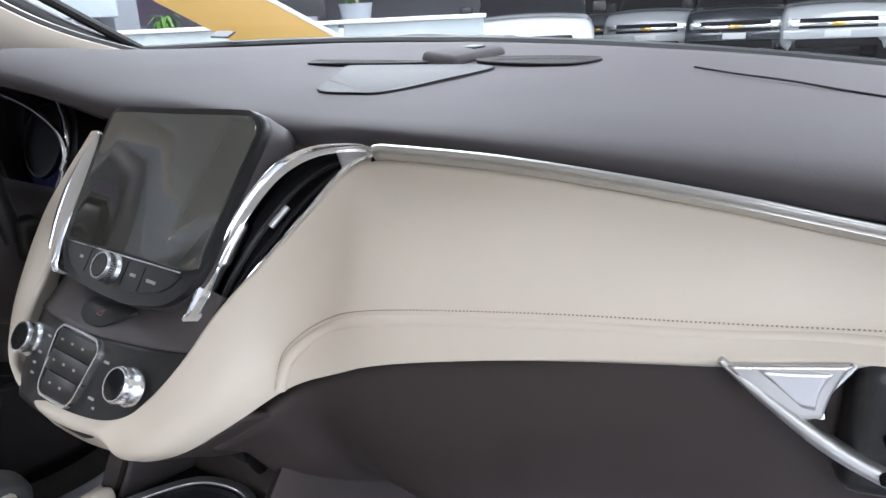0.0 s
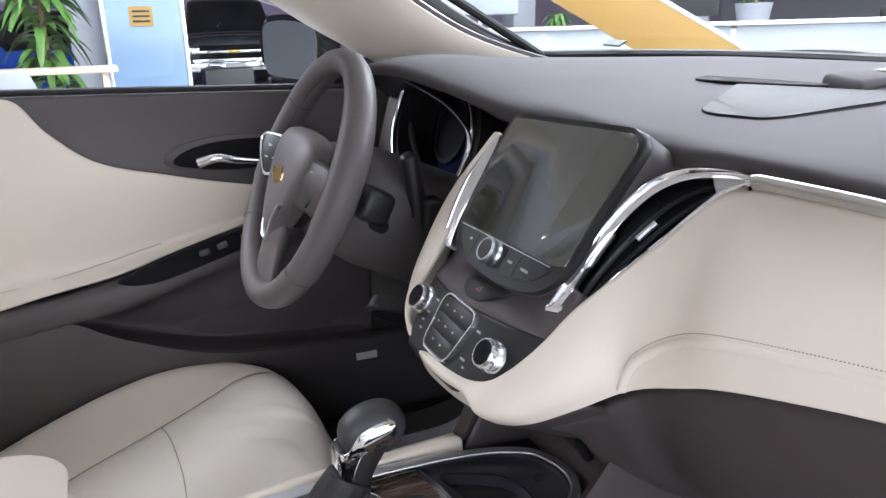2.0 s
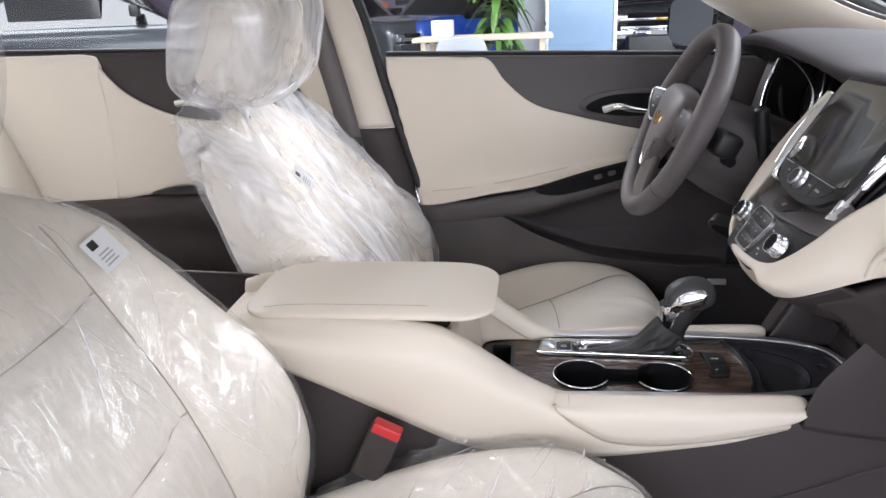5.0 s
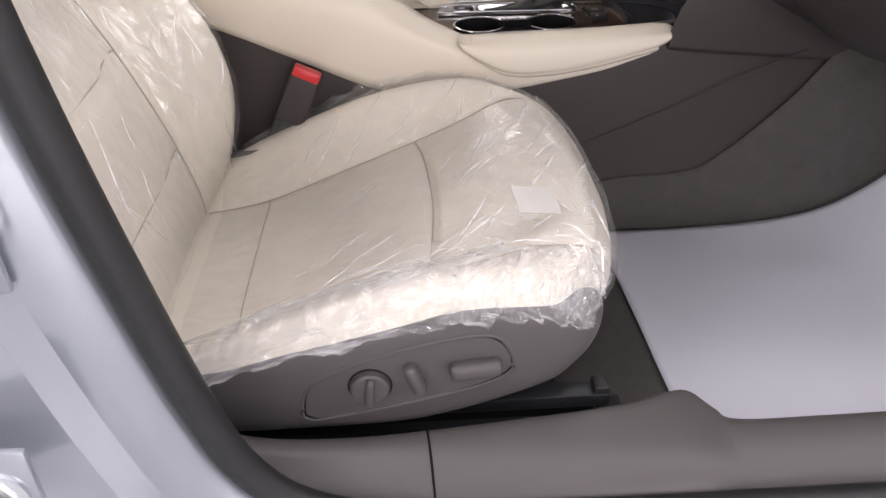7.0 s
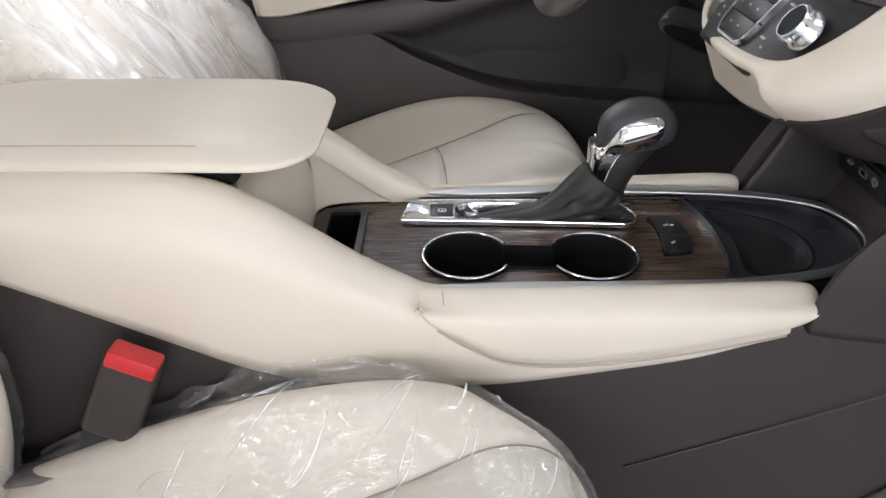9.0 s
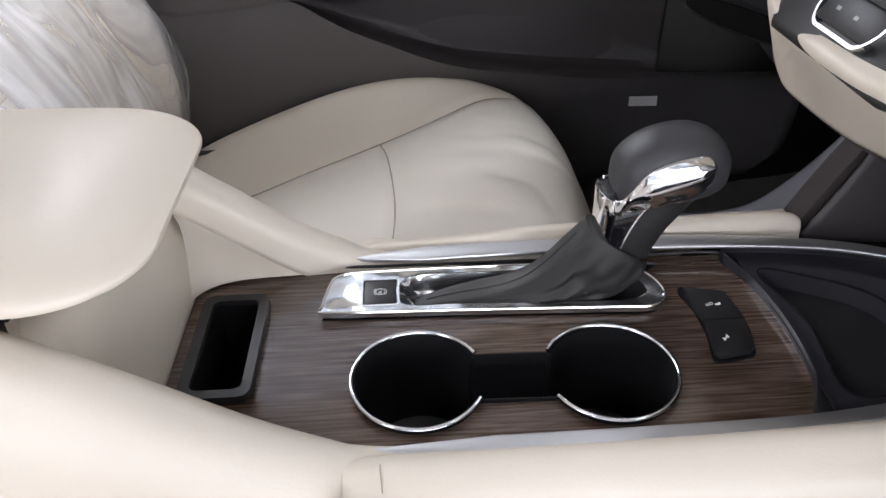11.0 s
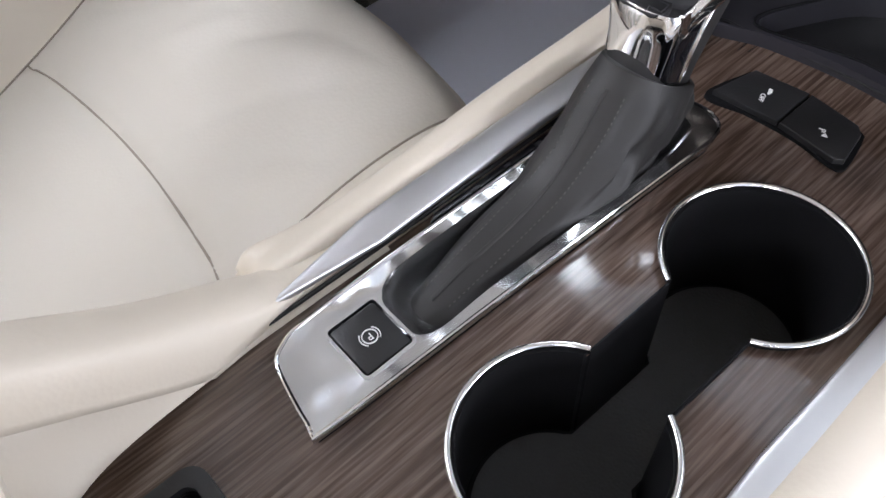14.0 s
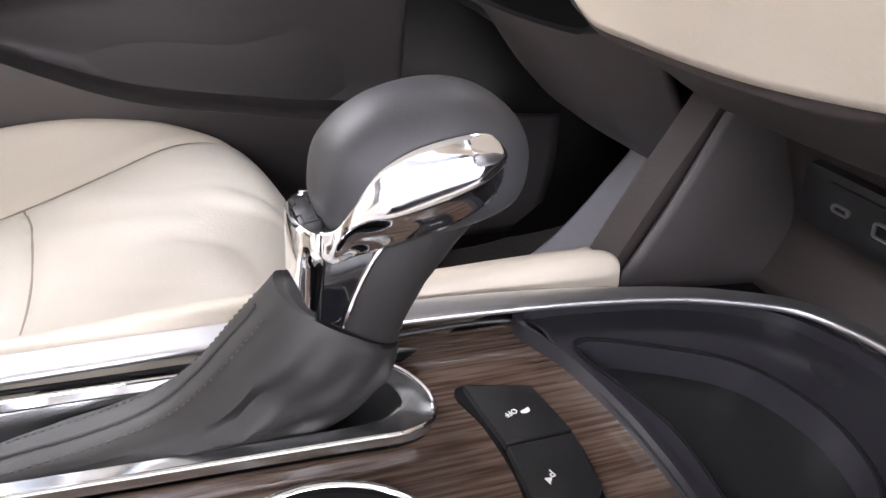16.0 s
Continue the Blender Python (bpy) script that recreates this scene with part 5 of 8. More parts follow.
# ---- gear shifter ----
gs = thing("gear_shifter", "charcoal leather gear knob with chrome inlays on a stitched boot", "gear shifter", (-0.046, 0.12, 0.63))
boot = []
for (y0, z0), (y1, z1), w in (((0.012, 0.620), (0.150, 0.618), 0.0150), ((0.040, 0.6285), (0.156, 0.626), 0.0170), ((0.072, 0.6345), (0.1615, 0.6325), 0.0190), ((0.092, 0.6415), (0.1665, 0.638), 0.0202), ((0.106, 0.653), (0.1715, 0.6435), 0.0208), ((0.118, 0.667), (0.1755, 0.6505), 0.0205), ((0.1295, 0.681), (0.1770, 0.6575), 0.0190), ((0.1325, 0.6855), (0.1760, 0.6600), 0.0178), ((0.1370, 0.683), (0.1730, 0.6600), 0.0145)):
    ring = []
    for j in range(56):
        a = j * math.tau / 56
        fold = 1 + (0.05 * math.sin(3 * a + z0 * 160) + 0.05 * math.sin(5 * a - z0 * 260) + 0.20 * noise.noise(Vector((math.cos(a) * 3.2, math.sin(a) * 3.2, z0 * 90)))) * (1 if 0.626 < z0 < 0.676 else 0.1)
        sy = math.copysign(abs(math.sin(a)) ** 0.85, math.sin(a))
        ring.append(Vector((-0.0475 + w * fold * math.copysign(abs(math.cos(a)) ** 0.75, math.cos(a)), (y0 + y1) / 2 + (y1 - y0) / 2 * sy, (z0 + z1) / 2 + (z1 - z0) / 2 * sy)))
    boot.append(ring)
cols = [spline([r[i] for r in boot], 30) for i in range(56)]
bt = part("boot", skin([[cols[i][j] for i in range(56)] for j in range(30)], True), BOOT, gs, "creased charcoal leather boot")
# the sewn ridge down its rear, with a row of stitches on either side
ridge = [cols[42][k] + Vector((0, -0.0002, 0.0001)) for k in range(3, 27)]
part("boot_seam", tube(ridge, 0.0011, 8, 60, flat=0.7), BOOT, bt)
for dj in (39, 45):
    stitches([cols[dj][k] + Vector((0, -0.0001, 0.0001)) for k in range(3, 27)], 44, 0.00028, BOOT_THREAD, bt)


def shell(stations, n=44, p=0.8, steps=40):
    """A rounded solid along y: stations of (y, upper z, lower z, half width)."""
    cs = spline([(a, b, c) for a, b, c, _ in stations], steps)
    ws = spline([(a, d, 0) for a, _, _, d in stations], steps)
    rows = []
    for q, w in zip(cs, ws):
        mid, h = (q.y + q.z) / 2, (q.y - q.z) / 2
        rows.append([(KX + w.y * math.copysign(abs(math.cos(a)) ** p, math.cos(a)), q.x, mid + h * math.copysign(abs(math.sin(a)) ** p, math.sin(a))) for a in [j * math.tau / n for j in range(n)]])
    return skin(rows, True, caps=True)


KX = -0.0475
KNOB = ((0.1405, 0.724, 0.717, 0.005), (0.1440, 0.735, 0.7085, 0.0130), (0.152, 0.7435, 0.703, 0.0190), (0.163, 0.7500, 0.7015, 0.0218), (0.178, 0.7540, 0.7020, 0.0232), (0.192, 0.7543, 0.7045, 0.0232), (0.204, 0.7510, 0.7075, 0.0215), (0.2135, 0.7445, 0.7120, 0.0175), (0.2190, 0.736, 0.719, 0.0100), (0.2205, 0.731, 0.725, 0.004))
KNOB = tuple((0.1815 + (a - 0.1815) * 0.915, b, c, d * 0.95) for a, b, c, d in KNOB)
part("knob", shell(KNOB), CHARCOAL, gs, "rounded charcoal leather knob")


def flank(y, z, lift):
    """Half width of the knob at a place of its side, plus a lift."""
    for a, b in zip(KNOB, KNOB[1:]):
        if y <= b[0]:
            f = max(0.0, (y - a[0]) / (b[0] - a[0]))
            t_, l_, w = (a[k] + (b[k] - a[k]) * f for k in (1, 2, 3))
            break
    s = min(0.97, abs(z - (t_ + l_) / 2) / max(1e-4, (t_ - l_) / 2))
    return w * (1 - s ** 2.5) ** 0.4 + lift


for sx in (1, -1):
    up_e = [(0.1440, 0.7115), (0.1490, 0.7125), (0.1530, 0.7205), (0.1580, 0.7300), (0.1635, 0.7355), (0.172, 0.7400), (0.184, 0.7432), (0.1940, 0.7436), (0.1992, 0.7405)]
    lo_e = [(0.1440, 0.7035), (0.1480, 0.7000), (0.1550, 0.7025), (0.1660, 0.7050), (0.1790, 0.7100), (0.1885, 0.7150), (0.1965, 0.7210), (0.2005, 0.7275), (0.2012, 0.7350)]
    curves = []
    for f in (0, 0.2, 0.4, 0.6, 0.8, 1):
        row = []
        for (a, b), (c, e) in zip(up_e, lo_e):
            y, z = a + (c - a) * f, b + (e - b) * f
            row.append((KX + sx * max(0.0170 if y < 0.165 else 0.010, flank(y, max(z, 0.7075), 0.0019 + 0.0020 * math.sin(math.pi * f))), y, z))
        curves.append(row)
    part("chrome_inlay", sheet(curves, 46, 18), CHROME, gs, "polished chrome inlay", thick=0.002)
neck = []
for (y0, z0), (y1, z1), w in (((0.140, 0.672), (0.176, 0.652), 0.0130), ((0.1405, 0.684), (0.179, 0.668), 0.0140), ((0.1420, 0.694), (0.186, 0.684), 0.0150), ((0.1440, 0.702), (0.197, 0.700), 0.0148), ((0.1500, 0.709), (0.208, 0.714), 0.0148)):
    neck.append([(KX + w * math.copysign(abs(math.cos(a)) ** 0.8, math.cos(a)), (y0 + y1) / 2 + (y1 - y0) / 2 * math.copysign(abs(math.sin(a)) ** 0.85, math.sin(a)), (z0 + z1) / 2 + (z1 - z0) / 2 * math.copysign(abs(math.sin(a)) ** 0.85, math.sin(a))) for a in [j * math.tau / 40 for j in range(40)]])
part("neck", skin(neck, True, caps=True), BOOT, gs, "dark neck")
collar = []
for yc, zc, ry, rx in ((0.1465, 0.672, 0.0070, 0.0135), (0.1465, 0.684, 0.0074, 0.0142), (0.1475, 0.697, 0.0082, 0.0155), (0.1480, 0.7080, 0.0088, 0.0168), (0.1485, 0.7105, 0.0082, 0.0160)):
    collar.append([(KX + rx * math.cos(a), yc - ry * 0.3 + ry * math.copysign(abs(math.sin(a)) ** 0.8, math.sin(a)), zc - 0.12 * ry * math.sin(a)) for a in [j * math.tau / 40 for j in range(40)]])
part("chrome_collar", skin(collar, True, caps=True), CHROME, gs, "chrome collar")
for sx in (1, -1):
    NS = frame_at((KX + sx * 0.0095, 0, 0), (0, sx, 0), (sx, 0, 0))
    side = [(0.1455, 0.7035), (0.1625, 0.7045), (0.1590, 0.697), (0.1545, 0.687), (0.1515, 0.676), (0.1440, 0.679)]
    part("neck_inset", slab([(sx * a, b) for a, b in side], NS, 0.0, 0.0074, 0.0008), PIANO, gs, "gloss black inset")
    part("inset_edge", tube([(KX + sx * 0.0168, a, b) for a, b in ((0.1645, 0.706), (0.1605, 0.699), (0.1560, 0.688), (0.1525, 0.676))], 0.0011, 8, 20), CHROME, gs)
tab = Matrix.Translation((KX, 0.1430, 0.7108)) @ Matrix.Rotation(radians(14), 4, "X")
rb = part("release_button", slab(rrect(0.0205, 0.0115, 0.0042), tab, -0.002, 0.0014, 0.0005), BLACK, gs, "dark release button")
part("emblem_outline", tube([tab @ Vector((u * 0.34, v * 0.40, 0.0016)) for u, v in cross], 0.0003, 5, 12, closed=True, smooth=False), STEEL, rb)


# ---- seats ----
def catmull(p, x):
    """A smooth value at x on a row of points spaced one apart."""
    n = len(p)
    j = min(max(int(x), 0), n - 2)
    f = x - j
    a, b, c, d = (p[min(max(j + e, 0), n - 1)] for e in (-1, 0, 1, 2))
    return 0.5 * ((2 * b) + (c - a) * f + (2 * a - 5 * b + 4 * c - d) * f * f + (3 * b - a - 3 * c + d) * f ** 3)


def net(lines):
    """A smooth surface over mirrored profile lines, from the middle outwards; each holds (across, y, z)."""
    side = [[Vector(q) for q in l] for l in lines]
    grid = [[Vector((-q.x, q.y, q.z)) for q in l] for l in side[:0:-1]] + side

    def at(g, k):
        return catmull([catmull(l, k) for l in grid], g)

    return at, len(grid) - 1, len(lines[0]) - 1


CUSHION, CG, CK = net((
    [(0.0, y, z) for y, z in ((-0.43, 0.425), (-0.32, 0.446), (-0.20, 0.484), (-0.096, 0.523), (-0.02, 0.556), (0.04, 0.582), (0.085, 0.588), (0.113, 0.568), (0.123, 0.532), (0.103, 0.488))],
    [(0.085, y, z) for y, z in ((-0.43, 0.427), (-0.32, 0.447), (-0.20, 0.487), (-0.096, 0.527), (-0.02, 0.559), (0.039, 0.583), (0.083, 0.588), (0.111, 0.567), (0.121, 0.531), (0.101, 0.488))],
    [(a, y, z) for a, y, z in ((0.150, -0.43, 0.432), (0.152, -0.32, 0.450), (0.160, -0.20, 0.494), (0.168, -0.096, 0.533), (0.178, -0.02, 0.564), (0.188, 0.030, 0.584), (0.192, 0.068, 0.583), (0.190, 0.094, 0.561), (0.186, 0.099, 0.530), (0.182, 0.080, 0.496))],
    [(0.238, y, z) for y, z in ((-0.43, 0.446), (-0.33, 0.500), (-0.21, 0.551), (-0.12, 0.579), (-0.05, 0.591), (0.005, 0.590), (0.034, 0.579), (0.054, 0.558), (0.067, 0.530), (0.071, 0.500))],
    [(0.2605, y, z) for y, z in ((-0.43, 0.436), (-0.33, 0.484), (-0.21, 0.534), (-0.12, 0.562), (-0.05, 0.574), (-0.003, 0.572), (0.022, 0.561), (0.040, 0.545), (0.052, 0.524), (0.056, 0.505))],
    [(0.2640, y, z) for y, z in ((-0.43, 0.42), (-0.33, 0.444), (-0.21, 0.476), (-0.12, 0.496), (-0.05, 0.508), (-0.003, 0.514), (0.018, 0.514), (0.034, 0.513), (0.044, 0.510), (0.048, 0.507))],
))
BACKREST, BG, BK_ = net((
    [(0.0, y, z) for y, z in ((-0.415, 0.41), (-0.418, 0.46), (-0.440, 0.53), (-0.465, 0.60), (-0.495, 0.676), (-0.522, 0.735), (-0.551, 0.79), (-0.585, 0.85), (-0.616, 0.909), (-0.645, 0.96), (-0.668, 0.995), (-0.700, 1.008))],
    [(0.090, y, z) for y, z in ((-0.413, 0.41), (-0.416, 0.46), (-0.436, 0.53), (-0.461, 0.60), (-0.491, 0.676), (-0.519, 0.735), (-0.548, 0.79), (-0.582, 0.85), (-0.613, 0.909), (-0.643, 0.958), (-0.668, 0.990), (-0.700, 1.002))],
    [(a, y, z) for a, y, z in ((0.148, -0.408, 0.41), (0.152, -0.408, 0.46), (0.160, -0.428, 0.53), (0.165, -0.453, 0.60), (0.167, -0.484, 0.676), (0.165, -0.512, 0.735), (0.162, -0.542, 0.79), (0.158, -0.575, 0.85), (0.152, -0.607, 0.909), (0.142, -0.640, 0.952), (0.128, -0.668, 0.981), (0.115, -0.700, 0.992))],
    [(a, y, z) for a, y, z in ((0.225, -0.402, 0.41), (0.236, -0.386, 0.46), (0.240, -0.370, 0.53), (0.240, -0.366, 0.60), (0.240, -0.386, 0.676), (0.240, -0.424, 0.735), (0.238, -0.474, 0.79), (0.232, -0.530, 0.85), (0.220, -0.585, 0.909), (0.198, -0.632, 0.942), (0.170, -0.668, 0.962), (0.150, -0.700, 0.970))],
    [(a, y, z) for a, y, z in ((0.240, -0.430, 0.41), (0.258, -0.418, 0.46), (0.264, -0.405, 0.53), (0.265, -0.402, 0.60), (0.265, -0.420, 0.676), (0.264, -0.456, 0.735), (0.260, -0.506, 0.79), (0.252, -0.560, 0.85), (0.238, -0.612, 0.905), (0.214, -0.650, 0.932), (0.184, -0.678, 0.950), (0.162, -0.702, 0.956))],
    [(a, y, z) for a, y, z in ((0.232, -0.56, 0.41), (0.246, -0.56, 0.46), (0.252, -0.565, 0.53), (0.254, -0.580, 0.60), (0.254, -0.600, 0.676), (0.254, -0.622, 0.735), (0.250, -0.645, 0.79), (0.242, -0.668, 0.85), (0.228, -0.690, 0.90), (0.206, -0.702, 0.925), (0.178, -0.712, 0.940), (0.158, -0.716, 0.946))],
))


def seat(cx, dy, film, sides, dz=0.0):
    """A front seat, its middle at x = cx, moved ahead by dy; sides: +1 puts the controls on the car's right."""
    where = (cx, -0.15 + dy, 0.31)
    st = thing("bucket_seat", "cream leather front seat wrapped in clear plastic film" if film else "cream leather front seat with bare cushion and wrapped backrest", "car seat", where, "front seats")
    shift = Vector((cx, dy, dz))
    lean = Vector((0, 0.0 if film else -0.014, 0))
    reach = 0.0 if film else 0.022
    SPAN = 0.10 if film else 0.92

    def cush(g, k, lift=0.0):
        p = CUSHION(g, k) + Vector((0, reach * min(1.0, max(0.0, (k - 3.0) / 3.0)), 0))
        a = abs(g - CG / 2)
        # sewn grooves, the puffed leather between them and its soft slanting folds
        dip = 0.0050 * math.exp(-((a - 2) / 0.085) ** 2) * min(1.0, max(0.0, (7.2 - k) / 0.6))
        if a < 2:
            dip += 0.0050 * math.exp(-((k - cross_seam(g)) / 0.060) ** 2) + 0.0040 * math.exp(-((k - 1.05) / 0.055) ** 2)
            dip -= 0.0030 * (1 - (a / 2) ** 4) * math.sin(min(1.0, max(0.0, (k - 1.05) / 2.0)) * math.pi)
            fold = noise.noise(Vector((g * 0.9 - k * 0.75, (g + k) * 0.28, 3.1 + cx))) + 0.5 * noise.noise(Vector((g * 1.9 - k * 1.3, (g + k) * 0.5, 8.1 + cx)))
            dip -= (0.0105 if not film else 0.0035) * max(0.0, fold) * min(1.0, max(0.0, (k - 3.1) / 0.7)) * (1 - (a / 2) ** 6)
        p = p + Vector((0, 0, 0.0018 * noise.noise(Vector((g * 0.8 + cx, k * 0.8, 1.7))) - dip))
        if lift:
            e = 0.02
            du, dk = CUSHION(min(g + e, CG), k) - CUSHION(max(g - e, 0), k), CUSHION(g, min(k + e, CK)) - CUSHION(g, max(k - e, 0))
            p = p + du.cross(dk).normalized() * lift
        return p + shift

    def cross_seam(g):
        return 3.0 + 0.20 * (1 - ((g - CG / 2) / 2) ** 2)

    def back(g, k, lift=0.0, span=0.0):
        p = BACKREST(g, k)
        a = abs(g - BG / 2)
        dip = 0.0050 * math.exp(-((a - 2) / 0.10) ** 2) * min(1.0, max(0.0, (8.5 - k) / 0.8))
        if a < 2:
            dip += sum(0.0045 * math.exp(-((k - q + 0.25 * (1 - (a / 2) ** 2)) / 0.075) ** 2) for q in (2.05, 4.0, 6.9))
        p = p + Vector((0, -dip, 0))
        if span and a < 2.7:
            p = p + (BACKREST(BG / 2 + 2.7 * (1 if g > BG / 2 else -1), k).y - p.y) * span * Vector((0, 1, 0))
        if lift:
            e = 0.02
            du, dk = BACKREST(min(g + e, BG), k) - BACKREST(max(g - e, 0), k), BACKREST(g, min(k + e, BK_)) - BACKREST(g, max(k - e, 0))
            p = p + dk.cross(du).normalized() * lift
        return p + shift + lean

    def faces(ob, n, test):
        ob.data.materials.append(CREAM_INSERT)
        for j, f in enumerate(ob.data.polygons):
            f.material_index = 1 if test(j // n, j % n) else 0

    NU, NV = 150, 140
    c = part("cushion", skin([[cush(CG * j / NU, CK * i / NV) for j in range(NU + 1)] for i in range(NV + 1)]), CREAM_SEAT, st, "cream leather cushion")
    faces(c, NU, lambda i, j: CK * (i + 0.5) / NV < 6.6 and abs(CG * (j + 0.5) / NU - CG / 2) < 2)
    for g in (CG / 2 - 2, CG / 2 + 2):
        part("cushion_seam", tube([cush(g, 0.3 + 0.1 * k, 0.0006) for k in range(66)], 0.0009, 6, 130), SEAM_SHADE, c)
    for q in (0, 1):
        part("cushion_seam", tube([cush(g, cross_seam(g) if q == 0 else 1.05, 0.0006) for g in [CG / 2 - 2 + 0.05 * k for k in range(81)]], 0.0011, 6, 120), SEAM_SHADE, c)
    if film:
        stitches([cush(CG / 2 + 2.10 * sides, 2.0 + 0.1 * k, 0.0008) for k in range(44)], 70, 0.0005, THREAD, c)

    b = part("backrest", skin([[back(BG * j / 120, BK_ * i / 110) for j in range(121)] for i in range(111)]), CREAM_SEAT, st, "cream leather backrest")
    faces(b, 120, lambda i, j: BK_ * (i + 0.5) / 110 < 6.9 and abs(BG * (j + 0.5) / 120 - BG / 2) < 2)
    part("backrest_shell", ribs([[back(0, k), (cx - 0.12, back(0, k).y - 0.03, back(0, k).z), (cx + 0.12, back(0, k).y - 0.03, back(0, k).z), back(BG, k)] for k in (0, 2, 4, 6, 8, 9, 10, 11)], 30, 16), BROWN_LIT, st, "grey-brown seat back shell")
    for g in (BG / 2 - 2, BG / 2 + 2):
        part("back_seam", tube([back(g, 0.4 + 0.12 * k, 0.0006) for k in range(68)], 0.0010, 6, 110), SEAM_SHADE, b)
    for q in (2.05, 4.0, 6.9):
        part("back_seam", tube([back(g, q - 0.25 * (1 - ((g - BG / 2) / 2) ** 2), 0.0006) for g in [BG / 2 - 2 + 0.1 * k for k in range(41)]], 0.0010, 6, 70), SEAM_SHADE, b)
    # headrest on two posts
    hz_ = 0.0 if film else dz * 0.5
    rows = []
    for i in range(21):
        f = -1 + 2 * i / 20
        e = (1 - abs(f) ** 3.2) ** (1 / 2.4) if abs(f) < 1 else 0.02
        rows.append([Vector((cx + 0.135 * max(e, 0.03) * math.copysign(abs(math.cos(a)) ** 0.75, math.cos(a)), -0.685 + dy + 0.025 * f + 0.085 * max(e, 0.03) * math.copysign(abs(math.sin(a)) ** 0.8, math.sin(a)) + 0.02 * math.cos(a) ** 2, 1.105 + hz_ + 0.112 * f)) for a in [j * math.tau / 40 for j in range(40)]])
    part("headrest", skin(rows, True, caps=True), CREAM_SEAT, st, "padded cream headrest")
    for sx in (-0.06, 0.06):
        part("headrest_post", tube([(cx + sx, -0.68 + dy, 0.96 + dz), (cx + sx, -0.675 + dy, 1.06 + dz)], 0.006, 10, 2, smooth=False), CHROME, st)

    # brown side valance with the power seat switches, and slide rails
    for sx in (1, -1):
        X = cx + sx * 0.250
        val = []
        for y, zt, zb in ((-0.38, 0.478, 0.41), (-0.30, 0.496, 0.402), (-0.235, 0.516, 0.402), (-0.13, 0.544, 0.406), (-0.07, 0.560, 0.418), (-0.015, 0.563, 0.436), (0.030, 0.560, 0.456), (0.050, 0.556, 0.472), (0.066, 0.550, 0.486), (0.078, 0.542, 0.498), (0.086, 0.532, 0.510)):
            tuck = 0.0 if y < 0.04 else 0.003 if y < 0.06 else 0.010 if y < 0.07 else 0.024 if y < 0.08 else 0.045
            val.append([(X - sx * (0.02 + tuck), y + dy, zt + 0.006 + dz), (X + sx * (0.014 - tuck), y + dy, zt - 0.004 + dz), (X + sx * (0.020 - tuck), y + dy, zt * 0.5 + zb * 0.5 + dz), (X + sx * (0.012 - tuck), y + dy, zb + 0.008 + dz), (X - sx * (0.01 + tuck), y + dy, zb + dz)])
        v = part("side_valance", ribs(val, 60, 18), BROWN_LIT, st, "grey-brown side valance", thick=0.004)
        if sx == sides:
            VF = frame_at((X + sx * 0.0185, -0.118 + dy, 0.482 + dz), (0, sx, 0.10), (sx, 0, 0))
            pan = smooth2([(-0.112, -0.030), (-0.098, 0.004), (-0.05, 0.026), (0.02, 0.040), (0.075, 0.044), (0.098, 0.034), (0.108, 0.008), (0.102, -0.008), (0.07, -0.022), (0.0, -0.034), (-0.09, -0.043), (-0.108, -0.040)], 80)
            part("switch_recess", slab(shrink(pan, 0.96), VF, -0.004, 0.0008), BROWN_LIT, v)
            part("recess_edge", tube([VF @ Vector((a, b_, 0.0005)) for a, b_ in pan], 0.0020, 8, 90, closed=True), BROWN_LIT, v)
            part("recess_gap", tube([VF @ Vector((a, b_, 0.0010)) for a, b_ in shrink(pan, 0.972)], 0.0008, 6, 90, closed=True), BLACK_SOFT, v)
            dial = part("recline_dial", lathe(((0.0195, 0.0), (0.0195, 0.008), (0.0175, 0.010), (0.0, 0.0105)), VF @ Matrix.Translation((-0.038, -0.004, 0)), 36), BROWN_LIT, v, "round grey-brown dial")
            part("dial_ring", lathe(((0.0205, 0.0005), (0.0205, 0.002), (0.0222, 0.002), (0.0226, 0.0005)), VF @ Matrix.Translation((-0.038, -0.004, 0)), 40), BLACK_SOFT, v)
            part("dial_grip", rbox((0.009, 0.034, 0.012), VF @ Matrix.Translation((-0.038, -0.004, 0.011)) @ Matrix.Rotation(radians(-12), 4, "Z"), 0.004, 3), BROWN_LIT, dial)
            part("lumbar_switch", rbox((0.014, 0.038, 0.018), VF @ Matrix.Translation((0.008, 0.002, 0.006)) @ Matrix.Rotation(radians(12), 4, "Z"), 0.0062, 3), BROWN_LIT, v, "upright seat switch")
            part("slide_switch", rbox((0.052, 0.019, 0.018), VF @ Matrix.Translation((0.069, 0.006, 0.006)), 0.0065, 3), BROWN_LIT, v, "long seat slide switch")
        rl_ = part("slide_rail", rbox((0.035, 0.50, 0.020), Matrix.Translation((cx + sx * 0.222, -0.130 + dy, 0.363)), 0.003), STEEL, st, "black steel slide rail")
        part("rail_cap", rbox((0.040, 0.03, 0.026), Matrix.Translation((cx + sx * 0.222, 0.112 + dy, 0.364)), 0.005), BLACK, rl_)
        part("upper_rail", rbox((0.026, 0.50, 0.018), Matrix.Translation((cx + sx * 0.222, -0.145 + dy, 0.399)), 0.003), STEEL, rl_)
        part("rail_bracket", rbox((0.022, 0.018, 0.026), Matrix.Translation((cx + sx * 0.222, 0.096 + dy, 0.404)), 0.003), BLACK, rl_)
        part("rail_spring", tube([(cx + sx * 0.247 + 0.003 * math.cos(q * 1.3), 0.03 + 0.0012 * q + dy, 0.384 + 0.003 * math.sin(q * 1.3)) for q in range(30)], 0.0010, 6, 90), CHROME, rl_)
